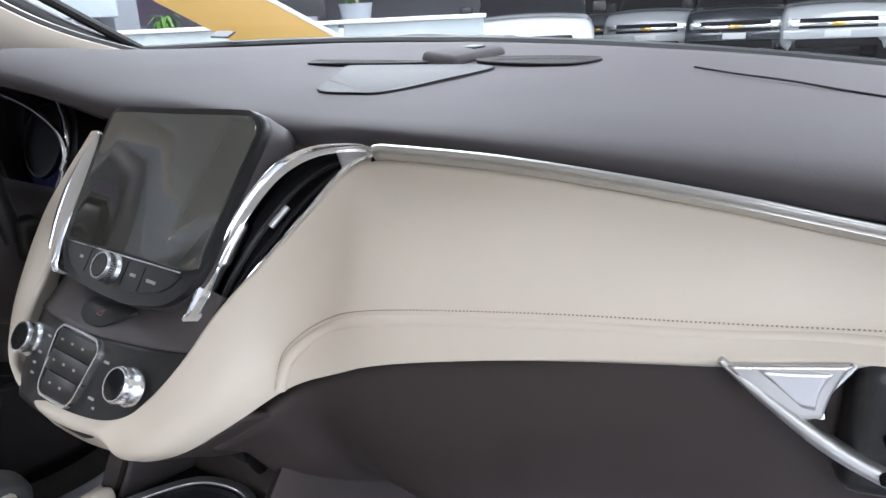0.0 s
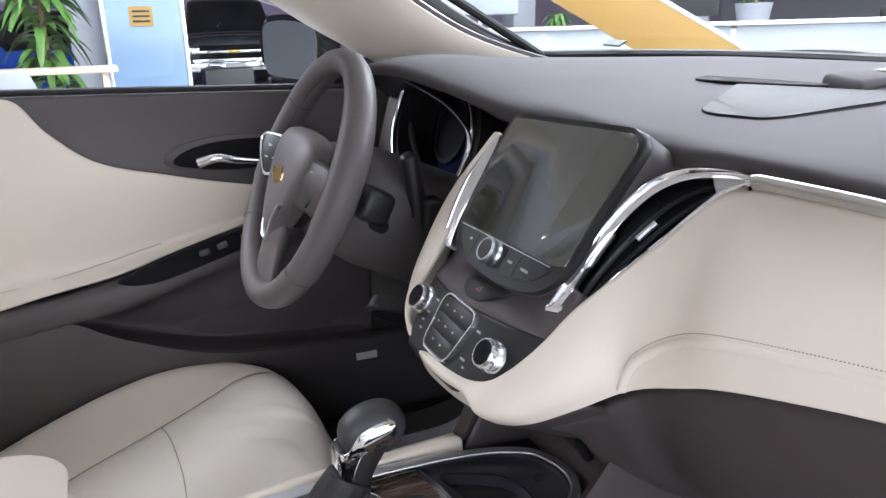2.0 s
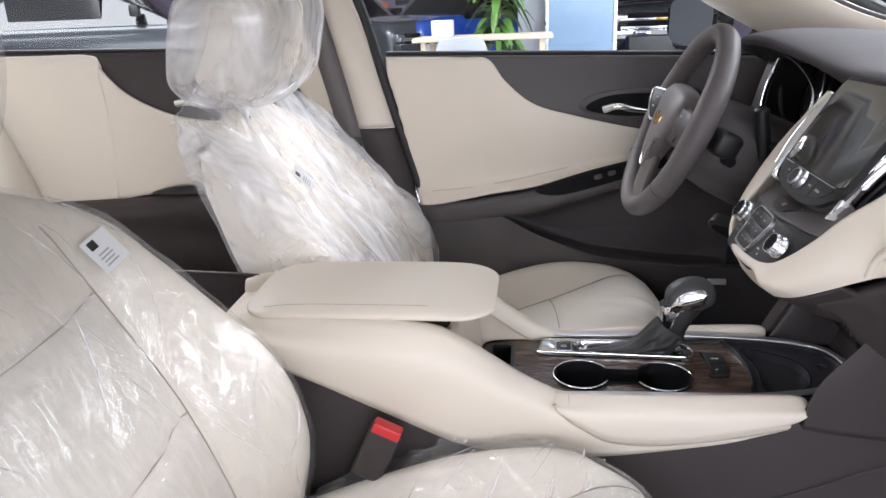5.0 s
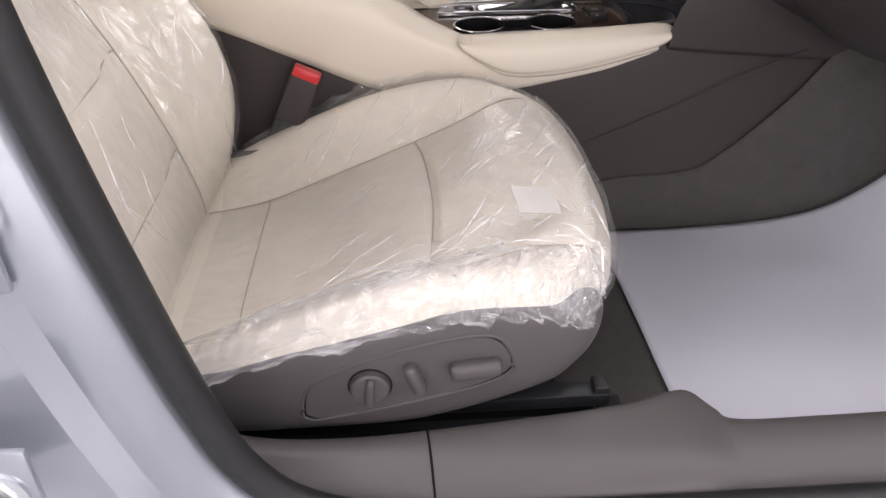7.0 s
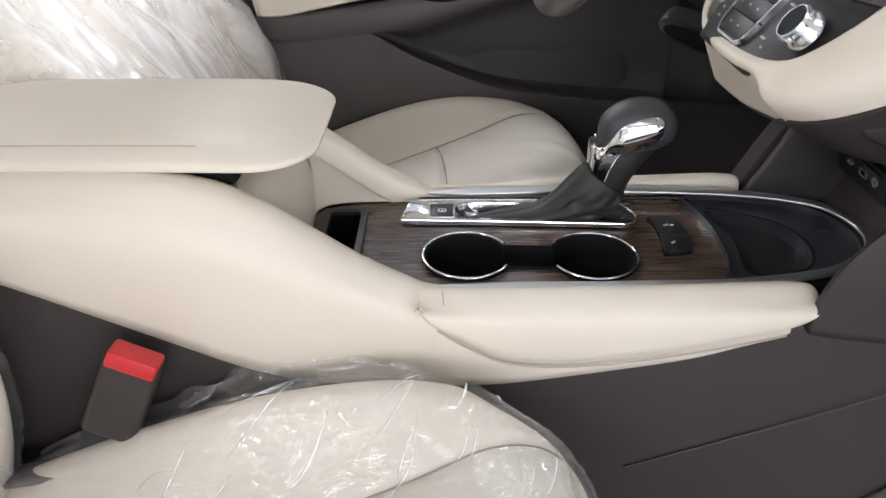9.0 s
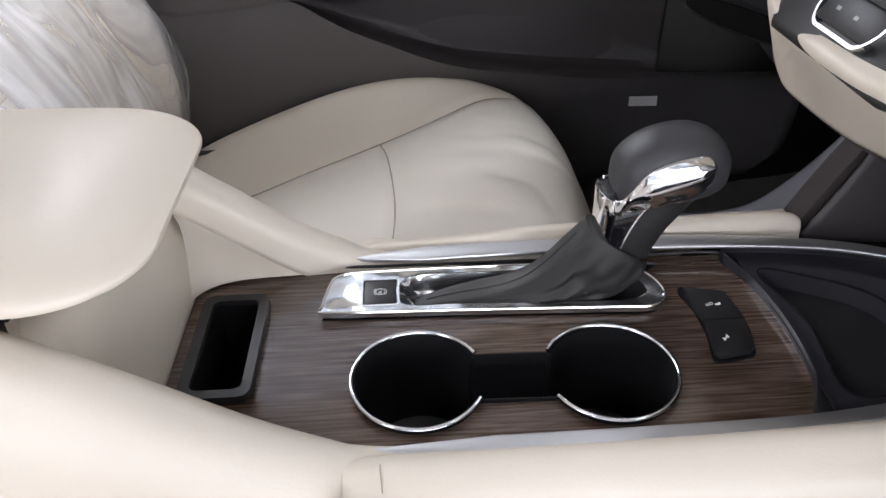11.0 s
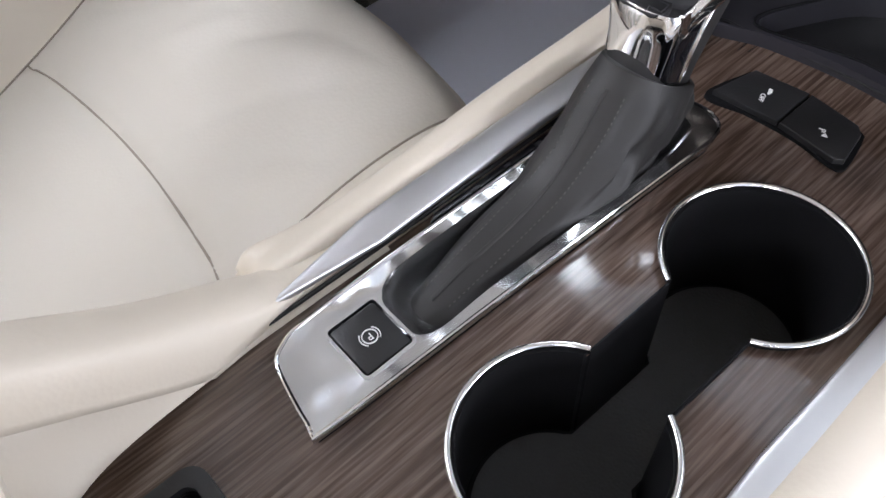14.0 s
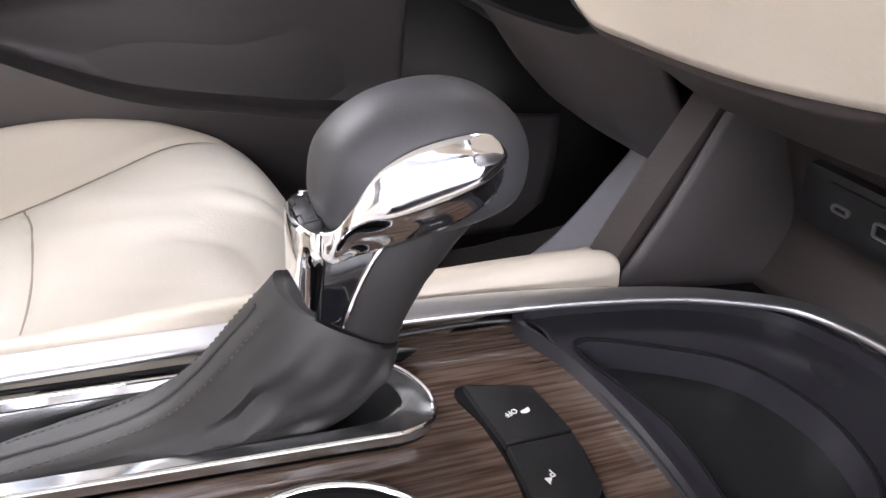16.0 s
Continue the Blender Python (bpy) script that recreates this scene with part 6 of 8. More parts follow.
        part("rail_slot", rbox((0.012, 0.46, 0.03), Matrix.Translation((cx + sx * 0.222, -0.14 + dy, 0.380)), 0.002), BLACK_SOFT, rl_)
        for yy in (-0.36, 0.08):
            part("rail_foot", rbox((0.05, 0.05, 0.060), Matrix.Translation((cx + sx * 0.222, yy + dy, 0.327)), 0.004), STEEL, st)
    front = [[(cx + a, 0.070 + dy - e, 0.500 + dz), (cx + a, 0.091 + dy - e, 0.493 + dz), (cx + a, 0.090 + dy - e, 0.460 + dz), (cx + a, 0.055 + dy - e, 0.42 + dz)] for a, e in ((-0.235, 0.05), (-0.215, 0.026), (-0.17, 0.006), (0.0, 0.0), (0.17, 0.006), (0.215, 0.026), (0.235, 0.05))]
    part("front_valance", ribs(front, 40, 12), BROWN, st, thick=0.004)
    part("seat_pan", rbox((0.42, 0.42, 0.05), Matrix.Translation((cx, -0.16 + dy, 0.395 + dz * 0.5)), 0.01), BLACK_SOFT, st)

    # clear protective film round backrest and headrest, and over the passenger's cushion
    cover = thing("plastic_cover", "clear crinkled plastic film pulled over the seat", "plastic cover", where, "seat covers")

    def crinkle(p, amp, pull=(16, 13, 15)):
        q = Vector((p.x * pull[0], p.y * pull[1], p.z * pull[2]))
        return p + amp * Vector((noise.noise(q), noise.noise(q + Vector((5, 2, 8))), noise.noise(q + Vector((9, 7, 1)))))

    def tension(a, b, amp):
        """Sharp narrow ridges of taut film, long in one direction."""
        r = 1 - abs(noise.noise(Vector((a, b, 2.0 + cx)))) * 2.2
        return amp * max(0.0, r) ** 4

    rows = []
    for i in range(111):
        k = 0.15 + (BK_ - 0.15) * i / 110
        row = []
        for j in range(121):
            g = BG * j / 120
            lift = 0.006 + tension(g * 1.6 + k * 0.5, k * 0.25 - g * 0.1, 0.004) + (0.0 if film else 0.004 + 0.012 * abs(noise.noise(Vector((g * 1.1, k * 0.9, 5.0)))))
            p = back(g, k, lift, SPAN)
            if not film:
                # the loose bag stands wider and higher than the shoulders inside it
                f = max(0.0, (k - 6.5) / (BK_ - 6.5))
                p = Vector((cx + (p.x - cx) * (1 + 0.42 * f ** 1.6), p.y - 0.012 * f, p.z + 0.058 * f ** 1.5))
            row.append(crinkle(p, 0.002 if film else 0.004))
        rows.append(row)
    rows.append([Vector((cx + (p.x - cx) * 0.7, p.y - 0.03, p.z - 0.01)) for p in rows[-1]])
    f1 = part("back_film", skin(rows), FILM if film else FILM_WRAP, cover, "wrinkled film over the backrest")
    rows = []
    for i in range(33):
        f = -1.08 + 2.12 * i / 32
        g = min(1, max(-1, f))
        e = max((1 - abs(g) ** 3.4) ** (1 / 2.4) if abs(g) < 1 else 0.0, 0.30 if f < 0 else 0.05)
        rows.append([crinkle(Vector((cx + (0.147 if film else 0.166) * e * math.copysign(abs(math.cos(a)) ** 0.75, math.cos(a)), -0.690 + dy + 0.025 * f + (0.112 if film else 0.132) * e * math.copysign(abs(math.sin(a)) ** 0.8, math.sin(a)) + 0.02 * math.cos(a) ** 2, 1.105 + hz_ + 0.124 * f)), 0.006) for a in [j * math.tau / 72 for j in range(72)]])
    f2 = part("headrest_film", skin(rows, True), FILM if film else FILM_WRAP, cover, "wrinkled film over the headrest")
    films = [f1, f2]
    if film:
        rows = []
        for i in range(121):
            k = 0.5 + (CK - 1.6) * i / 120
            rows.append([crinkle(cush(CG * j / 130 * (0.90 if sides > 0 else 1), k, 0.004 + tension(CG * j / 130 * 0.55 - k * 1.5, k * 0.22 + j * 0.01, 0.0045) + 0.018 * max(0.0, min(1.0, (k - 4.2) / 2, (7.2 - k) / 1.2)) * max(0.0, (CG * j / 130 - 5.5) / 3)), 0.0016) for j in range(131)])
        films.append(part("cushion_film", skin(rows), FILM, cover, "film stretched over the cushion"))
        # bunched skirt of film along the outer edge, gathered in small folds
        rows = []
        for i in range(220):
            s = i / 219
            k = 0.55 + 6.9 * s
            crest, edge = cush(CG / 2 + sides * 2.0, k, 0.006), cush(CG / 2 + sides * 4.0, k, 0.012)
            top = cush(CG / 2 + sides * 3.0, k, 0.012)
            low = Vector((edge.x + sides * 0.010, edge.y + 0.004, interp(((0, 0.490), (0.065, 0.498), (0.21, 0.531), (0.355, 0.553), (0.5, 0.564), (0.645, 0.563), (0.79, 0.556), (0.90, 0.552), (1.0, 0.560)), s)))
            start = crest.lerp(top, 0.15 + 0.5 * (1 - s))
            r = []
            for q in range(34):
                g = q / 33
                if g < 0.45:
                    p = start.lerp(top, g / 0.45)
                else:
                    h = (g - 0.45) / 0.55
                    p = top.lerp(edge + Vector((sides * 0.010, 0, 0.012)), min(1.0, h * 1.6)).lerp(low, max(0.0, h * 1.25 - 0.25))
                w1 = noise.noise(Vector((s * 17 - g * 3.0, g * 2.6 + s * 3, 3.0)))
                w2 = noise.noise(Vector((s * 44 + g * 6, g * 7.0 - s * 9, 7.0)))
                w3 = 1 - 2 * abs(noise.noise(Vector((s * 14 + g * 5, g * 6 - s * 12, 1.0))))
                amp = 0.35 + 0.9 * math.sin(min(1.0, g * 1.1) * math.pi * 0.8) + 0.4 * g
                puff = (0.010 + 0.012 * s) * math.sin(min(1.0, g) * math.pi)
                n = Vector((sides * (0.35 + 0.65 * g), 0.10, 0.9 * (1 - g)))
                r.append(p + n * (puff + amp * (0.0085 * w1 + 0.0048 * w2 + 0.0065 * max(0.0, w3) ** 2)) + Vector((0, 0.006 * w1 * g, 0.004 * w2 * g + 0.006 * noise.noise(Vector((s * 18, 2.0, 0.5))) * max(0.0, g - 0.7))))
            rows.append(r)
        films.append(part("film_skirt", skin(rows), FILM_THICK, cover, "bunched milky edge of the film"))
        rows = []
        for i in range(90):
            g = CG / 2 + sides * (3.6 - 6.0 * i / 89)
            a, b_ = cush(g, 6.2, 0.006), cush(g, 7.5, 0.007)
            rows.append([a.lerp(b_, q / 15) + Vector((0, 0.003 * math.sin(q / 15 * math.pi) + 0.004 * noise.noise(Vector((g * 3.5, q * 0.25, 2))), 0.003 * math.sin(q / 15 * math.pi) + 0.004 * noise.noise(Vector((g * 4.0, 3, q * 0.3))))) for q in range(16)])
        films.append(part("film_front", skin(rows), FILM, cover, "loose front edge of the film"))
        # loose film standing off the inner edges of backrest and cushion
        for path, wide in (([back(BG / 2 - sides * 4.25, 1.0 + 2.6 * i / 69, 0.004) for i in range(70)], 0.040), ([cush(CG / 2 - sides * 3.75, 0.7 + 3.9 * i / 69, 0.004) for i in range(70)], 0.024)):
            rows = []
            for i, base_ in enumerate(path):
                g = i / 69
                w = wide * (0.25 + 0.75 * math.sin(math.pi * min(1.0, 0.12 + g * 0.88)) ** 0.7) * (1 + 0.35 * noise.noise(Vector((g * 9, 1, wide * 50))))
                rows.append([base_ + Vector((-sides * w * 0.75 * q / 9, w * (0.55 if wide > 0.03 else -0.1) * q / 9, w * (0.1 if wide > 0.03 else 0.55) * q / 9)) + 0.28 * w * (q / 9) ** 0.7 * Vector((noise.noise(Vector((g * 13, q * 0.3, 0))), noise.noise(Vector((g * 15, q * 0.35, 7))), noise.noise(Vector((g * 17, q * 0.3, 4))))) for q in range(10)])
            films.append(part("film_ruffle", skin(rows), FILM, cover, "loose clear film at the seat joint"))
    # sharp pulled creases, coloured milky white to stand in for the glints along them
    rnd = random.Random(11 if film else 12)

    def creases(surface, spots, parent):
        bm = bmesh.new()
        for g, k, dg, dk in spots:
            n = rnd.randint(5, 8)
            bend = rnd.uniform(-0.12, 0.12)
            line = []
            for i in range(n):
                f = i / (n - 1)
                line.append(surface(g + dg * f + bend * math.sin(f * math.pi), k + dk * f))
            thick_ = rnd.uniform(0.0005, 0.0012)
            tube(line, lambda q: thick_ * (0.15 + math.sin(math.pi * min(0.97, max(0.03, q)))), 5, 14, flat=0.5, bm=bm)
        return tagged(part("film_glint_crease", bm, FILM_GLINT, parent, "pulled creases with milky white glints in their colour"), kind="stuff")

    spots = []
    for _ in range(34 if film else 14):
        up_ = rnd.uniform(0.5, 2.2)
        spots.append((rnd.uniform(2.0, BG - 2.0), rnd.uniform(0.8, 8.5), rnd.choice((-1, 1, 1)) * up_ * rnd.uniform(0.15, 0.45), up_))
    films.append(creases(lambda g, k: back(min(g, BG - 0.6), min(k, BK_ - 0.5), 0.0075, SPAN), spots, f1))
    if film:
        spots = []
        for _ in range(46):
            s_ = rnd.uniform(0.3, 1.0)
            spots.append((rnd.uniform(2.0, 7.0), rnd.uniform(1.3, 6.0), s_ * rnd.uniform(-1.0, -0.5), s_ * rnd.uniform(0.5, 1.1)))
        for _ in range(70):
            s_ = rnd.uniform(0.25, 0.8)
            spots.append((rnd.uniform(6.3, 7.6), rnd.uniform(1.0, 6.2), s_ * rnd.uniform(-0.5, 0.9), s_ * rnd.uniform(0.6, 1.2)))
        films.append(creases(lambda g, k: cush(min(max(g, 0.4), CG - 0.4), min(k, CK - 0.8), 0.0085 + 0.010 * max(0.0, (g - 6.0) / 2)), spots, films[2]))
    for f_ in films:
        f_.visible_shadow = False
    # paper label on the backrest film
    lb_g, lb_k = (BG / 2 - 2.38, 7.55) if film else (BG / 2 + 1.95, 7.5)
    lb_at = lambda g, k: back(g, k, 0.016, SPAN)
    p0 = lb_at(lb_g, lb_k)
    across, up_ = lb_at(lb_g - 0.25, lb_k) - lb_at(lb_g + 0.25, lb_k), lb_at(lb_g, lb_k + 0.3) - lb_at(lb_g, lb_k - 0.3)
    out_ = up_.cross(across).normalized()
    out_ = out_ if out_.y > 0 else -out_
    across = (across.normalized() + 0.32 * up_.normalized()).normalized()
    lb = thing("paper_label", "small white printed label stuck on the seat film", "label", tuple(p0), "seat labels")
    LF = frame_at(p0 + out_ * (0.002 if film else 0.020), across - out_ * across.dot(out_), out_)
    part("label_paper", rbox((0.040, 0.046, 0.0008), LF, 0), WHITE, lb)
    for r_ in range(4):
        part("print_bar", rbox((0.020 - 0.003 * (r_ % 2), 0.0022, 0.0004), LF @ Matrix.Translation((-0.003, -0.016 + r_ * 0.005, 0.0006)), 0), GREYPRINT, lb)
    part("print_block", rbox((0.011, 0.011, 0.0004), LF @ Matrix.Translation((-0.008, 0.013, 0.0006)), 0), BLACK, lb)
    return st


seat(0.415, 0.0, True, 1)
seat(-0.395, 0.079, False, -1, -0.047)

CARDM = material("dull_white_card", (0.54, 0.52, 0.49), 0.6, tint=0.03)
# white card under the film at the front edge of the passenger seat
card = thing("paper_card", "blank white card under the film at the seat's front edge", "card", (0.56, 0.02, 0.62))
part("card_sheet", rbox((0.050, 0.034, 0.001), frame_at((0.580, 0.020, 0.620), (-0.017, 0.052, -0.014), (0.40, 0.15, 0.9)), 0), CARDM, card)

# seat belt buckle between seat and console
bk = thing("seat_belt_buckle", "grey-brown seat belt buckle with a red release button", "buckle", (0.160, -0.27, 0.5))
BK = frame_at((0.158, -0.269, 0.566), (0, 0.9, -0.42), (1, 0, 0.1))
part("buckle_body", rbox((0.046, 0.086, 0.024), BK, 0.006, 3), BROWN, bk)
part("release_button", rbox((0.041, 0.016, 0.022), BK @ Matrix.Translation((0, 0.0395, 0.0030)), 0.003), RED, bk, "red release button")
part("buckle_strap", rbox((0.035, 0.16, 0.006), BK @ Matrix.Translation((-0.004, -0.12, -0.004)), 0.002), BLACK, bk)


# ---- driver's door, seen from inside ----
def door_sheet(outline, x, bulge=0.0, n=60):
    """A padded panel on the door's inner plane: outline in (y, z)."""
    o = smooth2(outline, n)
    cy, cz = sum(p[0] for p in o) / n, sum(p[1] for p in o) / n
    rings = []
    for k, dx in ((1.0, -0.010), (1.0, 0.0), (0.985, 0.004), (0.94, 0.006 + bulge * 0.3), (0.8, 0.006 + bulge * 0.7), (0.5, 0.006 + bulge), (0.02, 0.006 + bulge)):
        rings.append([Vector((x + dx, cy + (a - cy) * k, cz + (b - cz) * k)) for a, b in o])
    return skin(rings, True, caps=True)


XD = -0.705
dr = thing("door", "closed driver's door with cream insert and grey-brown trim", "car door", (XD, 0.1, 0.4))
base = [[(XD + 0.004, y, 1.018 - 0.012 * (y + 0.4)), (XD + 0.002, y, 0.95), (XD, y, 0.82), (XD - 0.045, y, 0.6), (XD - 0.01, y, 0.24)] for y in (-0.395, -0.2, 0.0, 0.2, 0.4, 0.62, 0.75)]
for i, st_ in enumerate(base):
    if i == 0:
        base[0] = [(q[0], yy, q[2]) for q, yy in zip(st_, (-0.405, -0.392, -0.345, -0.295, -0.235))]
part("upper_trim", ribs(base, 40, 24), BROWN_LIT, dr, "grey-brown door trim", thick=0.006)
ins = ribs([[(XD + 0.012, y, t), (XD + 0.016, y, t * 0.75 + b * 0.25), (XD + 0.018, y, t * 0.4 + b * 0.6), (XD + 0.020, y, t * 0.12 + b * 0.88), (XD + 0.040, y, b)] for y, t, b in ((-0.398, 1.016, 0.690), (-0.31, 1.015, 0.672), (-0.22, 1.013, 0.687), (-0.165, 1.008, 0.699), (-0.125, 0.958, 0.706), (-0.06, 0.907, 0.718), (0.04, 0.879, 0.745), (0.17, 0.851, 0.785), (0.30, 0.832, 0.815))], 70, 24)
for v in ins.verts:
    if v.co.y < -0.23:
        v.co.y = max(v.co.y, -0.405 + (1.018 - v.co.z) * 0.225)
insert = part("cream_insert", ins, CREAM, dr, "cream leather door insert", thick=0.006)
part("insert_seam", tube([(XD + 0.030, -0.30, 0.705), (XD + 0.030, -0.2, 0.716), (XD + 0.030, -0.10, 0.735), (XD + 0.030, 0.02, 0.765)], 0.0008, 5, 40), SEAM, insert)
arm = []
for y, zt, out in ((-0.335, 0.668, 0.030), (-0.28, 0.674, 0.045), (-0.20, 0.685, 0.054), (-0.13, 0.696, 0.059), (-0.085, 0.705, 0.062), (-0.04, 0.716, 0.064), (0.08, 0.752, 0.068), (0.20, 0.788, 0.064), (0.32, 0.815, 0.050), (0.46, 0.835, 0.030), (0.62, 0.85, 0.010)):
    pk = interp(((-0.16, 0.0), (-0.05, 0.8), (0.05, 1.0), (0.34, 1.0), (0.55, 0.2)), y)
    lip = interp(((-0.2, 0.655), (-0.12, 0.640), (-0.05, 0.604), (0.075, 0.564), (0.28, 0.540), (0.6, 0.53)), y)
    arm.append([(XD + 0.004, y, zt), (XD + out * 0.8, y, zt + 0.002), (XD + out, y, zt - 0.014), (XD + out * 0.9, y, zt - 0.045), (XD + 0.030 - 0.045 * pk, y, max(zt - 0.080, lip + 0.012)), (XD + 0.024 - 0.058 * pk, y, max(zt - 0.080, lip + 0.012) * 0.5 + lip * 0.5), (XD + 0.024 - 0.058 * pk, y, lip - 0.012 * pk), (XD + 0.028 + 0.030 * pk, y, lip), (XD + 0.036 + 0.030 * pk, y, lip - 0.014), (XD + 0.045, y, 0.45), (XD + 0.02, y, 0.345)])
armrest = part("door_armrest", ribs(arm, 70, 48), BROWN_LIT, dr, "grey-brown armrest and map pocket", thick=0.004)
rec = [(-0.055, 0.716), (0.0, 0.742), (0.09, 0.771), (0.20, 0.799), (0.30, 0.816), (0.31, 0.800), (0.20, 0.767), (0.09, 0.732), (0.0, 0.708)]
part("pull_recess", door_sheet(rec, XD + 0.066, 0.0), BLACK_SOFT, armrest, "gloss black switch recess")
for y, z in ((0.085, 0.758), (0.115, 0.767), (0.155, 0.779), (0.185, 0.788)):
    part("window_switch", rbox((0.012, 0.018, 0.010), Matrix.Translation((XD + 0.074, y, z - 0.004)) @ Matrix.Rotation(radians(16), 4, "X"), 0.003), BROWN_LIT, armrest)
hc = [(0.035, 0.897), (0.06, 0.925), (0.14, 0.940), (0.24, 0.935), (0.30, 0.91), (0.26, 0.885), (0.16, 0.872), (0.08, 0.878)]
cup_ = part("handle_bezel", door_sheet(hc, XD + 0.004, 0.002), BROWN_LIT, dr)
part("handle_recess", door_sheet([(0.055, 0.895), (0.10, 0.924), (0.20, 0.931), (0.29, 0.915), (0.27, 0.889), (0.15, 0.879)], XD + 0.010, 0.0), BLACK_SOFT, cup_)
part("door_handle", tube([(XD + 0.022, 0.095, 0.897), (XD + 0.030, 0.125, 0.905), (XD + 0.030, 0.16, 0.898), (XD + 0.022, 0.215, 0.890)], lambda s: 0.0125 - 0.007 * s, 12, 30, flat=0.8), CHROME, dr, "chrome inner door handle")
part("mirror_switch", rbox((0.012, 0.05, 0.035), Matrix.Translation((XD + 0.012, 0.285, 0.925)) @ Matrix.Rotation(radians(-20), 4, "X"), 0.004), BLACK, dr)
part("small_label", rbox((0.002, 0.042, 0.014), Matrix.Translation((-0.643, 0.370, 0.500)) @ Matrix.Rotation(radians(-8), 4, "Y"), 0), WHITE, dr, "small white sticker")
part("belt_seal", tube([(XD - 0.004, -0.40, 1.022), (XD - 0.004, 0.0, 1.018), (XD - 0.004, 0.40, 1.012), (XD - 0.004, 0.62, 1.006)], 0.006, 8, 30), RUBBER, dr)
part("window_pane", skin([[(XD - 0.03, -0.42, 1.0), (XD - 0.03, 0.48, 1.0)], [(XD + 0.0, -0.42, 1.10), (XD + 0.0, 0.36, 1.10)], [(XD + 0.03, -0.41, 1.19), (XD + 0.03, 0.16, 1.19)]]), GLASS, dr, "part-lowered clear window").visible_shadow = False
part("pane_edge", tube([(XD + 0.03, -0.41, 1.19), (XD + 0.03, 0.05, 1.19), (XD + 0.015, 0.26, 1.145), (XD - 0.005, 0.44, 1.085)], 0.0015, 6, 30), WHITE, dr)
sealp = [(XD + 0.012, -0.230, 0.42), (XD + 0.014, -0.285, 0.56), (XD + 0.016, -0.345, 0.76), (XD + 0.016, -0.398, 0.94), (XD + 0.022, -0.440, 1.10), (XD + 0.05, -0.475, 1.22), (XD + 0.09, -0.49, 1.32)]
part("door_seal", tube(sealp, 0.011, 10, 60), RUBBER, dr, "black rubber door seal")

# outside mirror
mi = thing("wing_mirror", "black-backed outside mirror beyond the driver's window", "wing mirror", (-0.84, 0.34, 1.06))
MF = frame_at((-0.84, 0.300, 1.068), (1, 0.45, 0), (0.45, -1, 0.02))
part("mirror_housing", slab(smooth2([(-0.10, 0.02), (-0.085, 0.058), (0.0, 0.066), (0.08, 0.050), (0.09, 0.0), (0.075, -0.05), (0.0, -0.062), (-0.085, -0.050)], 60), MF, -0.045, 0.0, 0.012, 3), PIANO, mi)
part("mirror_glass", slab(smooth2([(-0.088, 0.015), (-0.076, 0.048), (0.0, 0.055), (0.07, 0.042), (0.078, 0.0), (0.066, -0.042), (0.0, -0.052), (-0.076, -0.042)], 60), MF, 0.0005, 0.002), material("mirror", (0.85, 0.87, 0.88), 0.01, metal=1.0, tint=0.0, rough_var=0.0), mi, "mirror glass")
part("mirror_arm", rbox((0.10, 0.05, 0.03), Matrix.Translation((-0.755, 0.36, 1.03)), 0.01, 3), BLACK, mi)

# ---- car body round the cabin ----
body = thing("sedan", "silver sedan body shell with cream pillar trims", "car", (0, 0, 0.2))
apl = []
for (ax, ay, az), (bx_, by, bz) in (((-0.705, 0.50, 1.020), (-0.61, 0.80, 1.035)), ((-0.697, 0.425, 1.058), (-0.607, 0.665, 1.066)), ((-0.690, 0.305, 1.120), (-0.60, 0.535, 1.109)), ((-0.683, 0.205, 1.180), (-0.588, 0.395, 1.182)), ((-0.66, 0.06, 1.262), (-0.565, 0.22, 1.262)), ((-0.62, -0.12, 1.340), (-0.53, 0.03, 1.335))):
    a, b = Vector((ax, ay, az)), Vector((bx_, by, bz))
    inw = Vector((0.016, -0.012, -0.004))
    apl.append([b + Vector((-0.01, 0.016, 0.004)), b, b.lerp(a, 0.25) + inw * 0.8, b.lerp(a, 0.55) + inw, b.lerp(a, 0.85) + inw * 0.6, a, a + Vector((-0.02, 0.01, 0))])
edge_ = [(b[1].x - 0.004, b[1].y + 0.007, b[1].z + 0.003) for b in apl]
pl_trim = ribs(apl, 40, 14)
part("a_pillar_trim", mirrored(pl_trim), CREAM, body, "cream pillar trim", thick=0.006)
part("a_pillar_trim", pl_trim, CREAM, body, "cream pillar trim", thick=0.006)
for sx in (1, -1):
    part("screen_seal", tube([(-sx * x, y, z) for x, y, z in edge_], 0.0085, 8, 50), RUBBER, body)
    part("a_pillar", tube([(sx * 0.76, 0.86, 1.02), (sx * 0.725, 0.66, 1.085), (sx * 0.69, 0.48, 1.17), (sx * 0.65, 0.28, 1.265), (sx * 0.61, 0.06, 1.35)], 0.024, 10, 30), RUBBER, body)
    part("quarter_trim", skin([[(sx * 0.715, 0.36, 1.0), (sx * 0.72, 0.60, 1.0)], [(sx * 0.712, 0.40, 1.06), (sx * 0.715, 0.56, 1.075)], [(sx * 0.70, 0.42, 1.10), (sx * 0.70, 0.46, 1.125)]]), BLACK, body, thick=0.01)
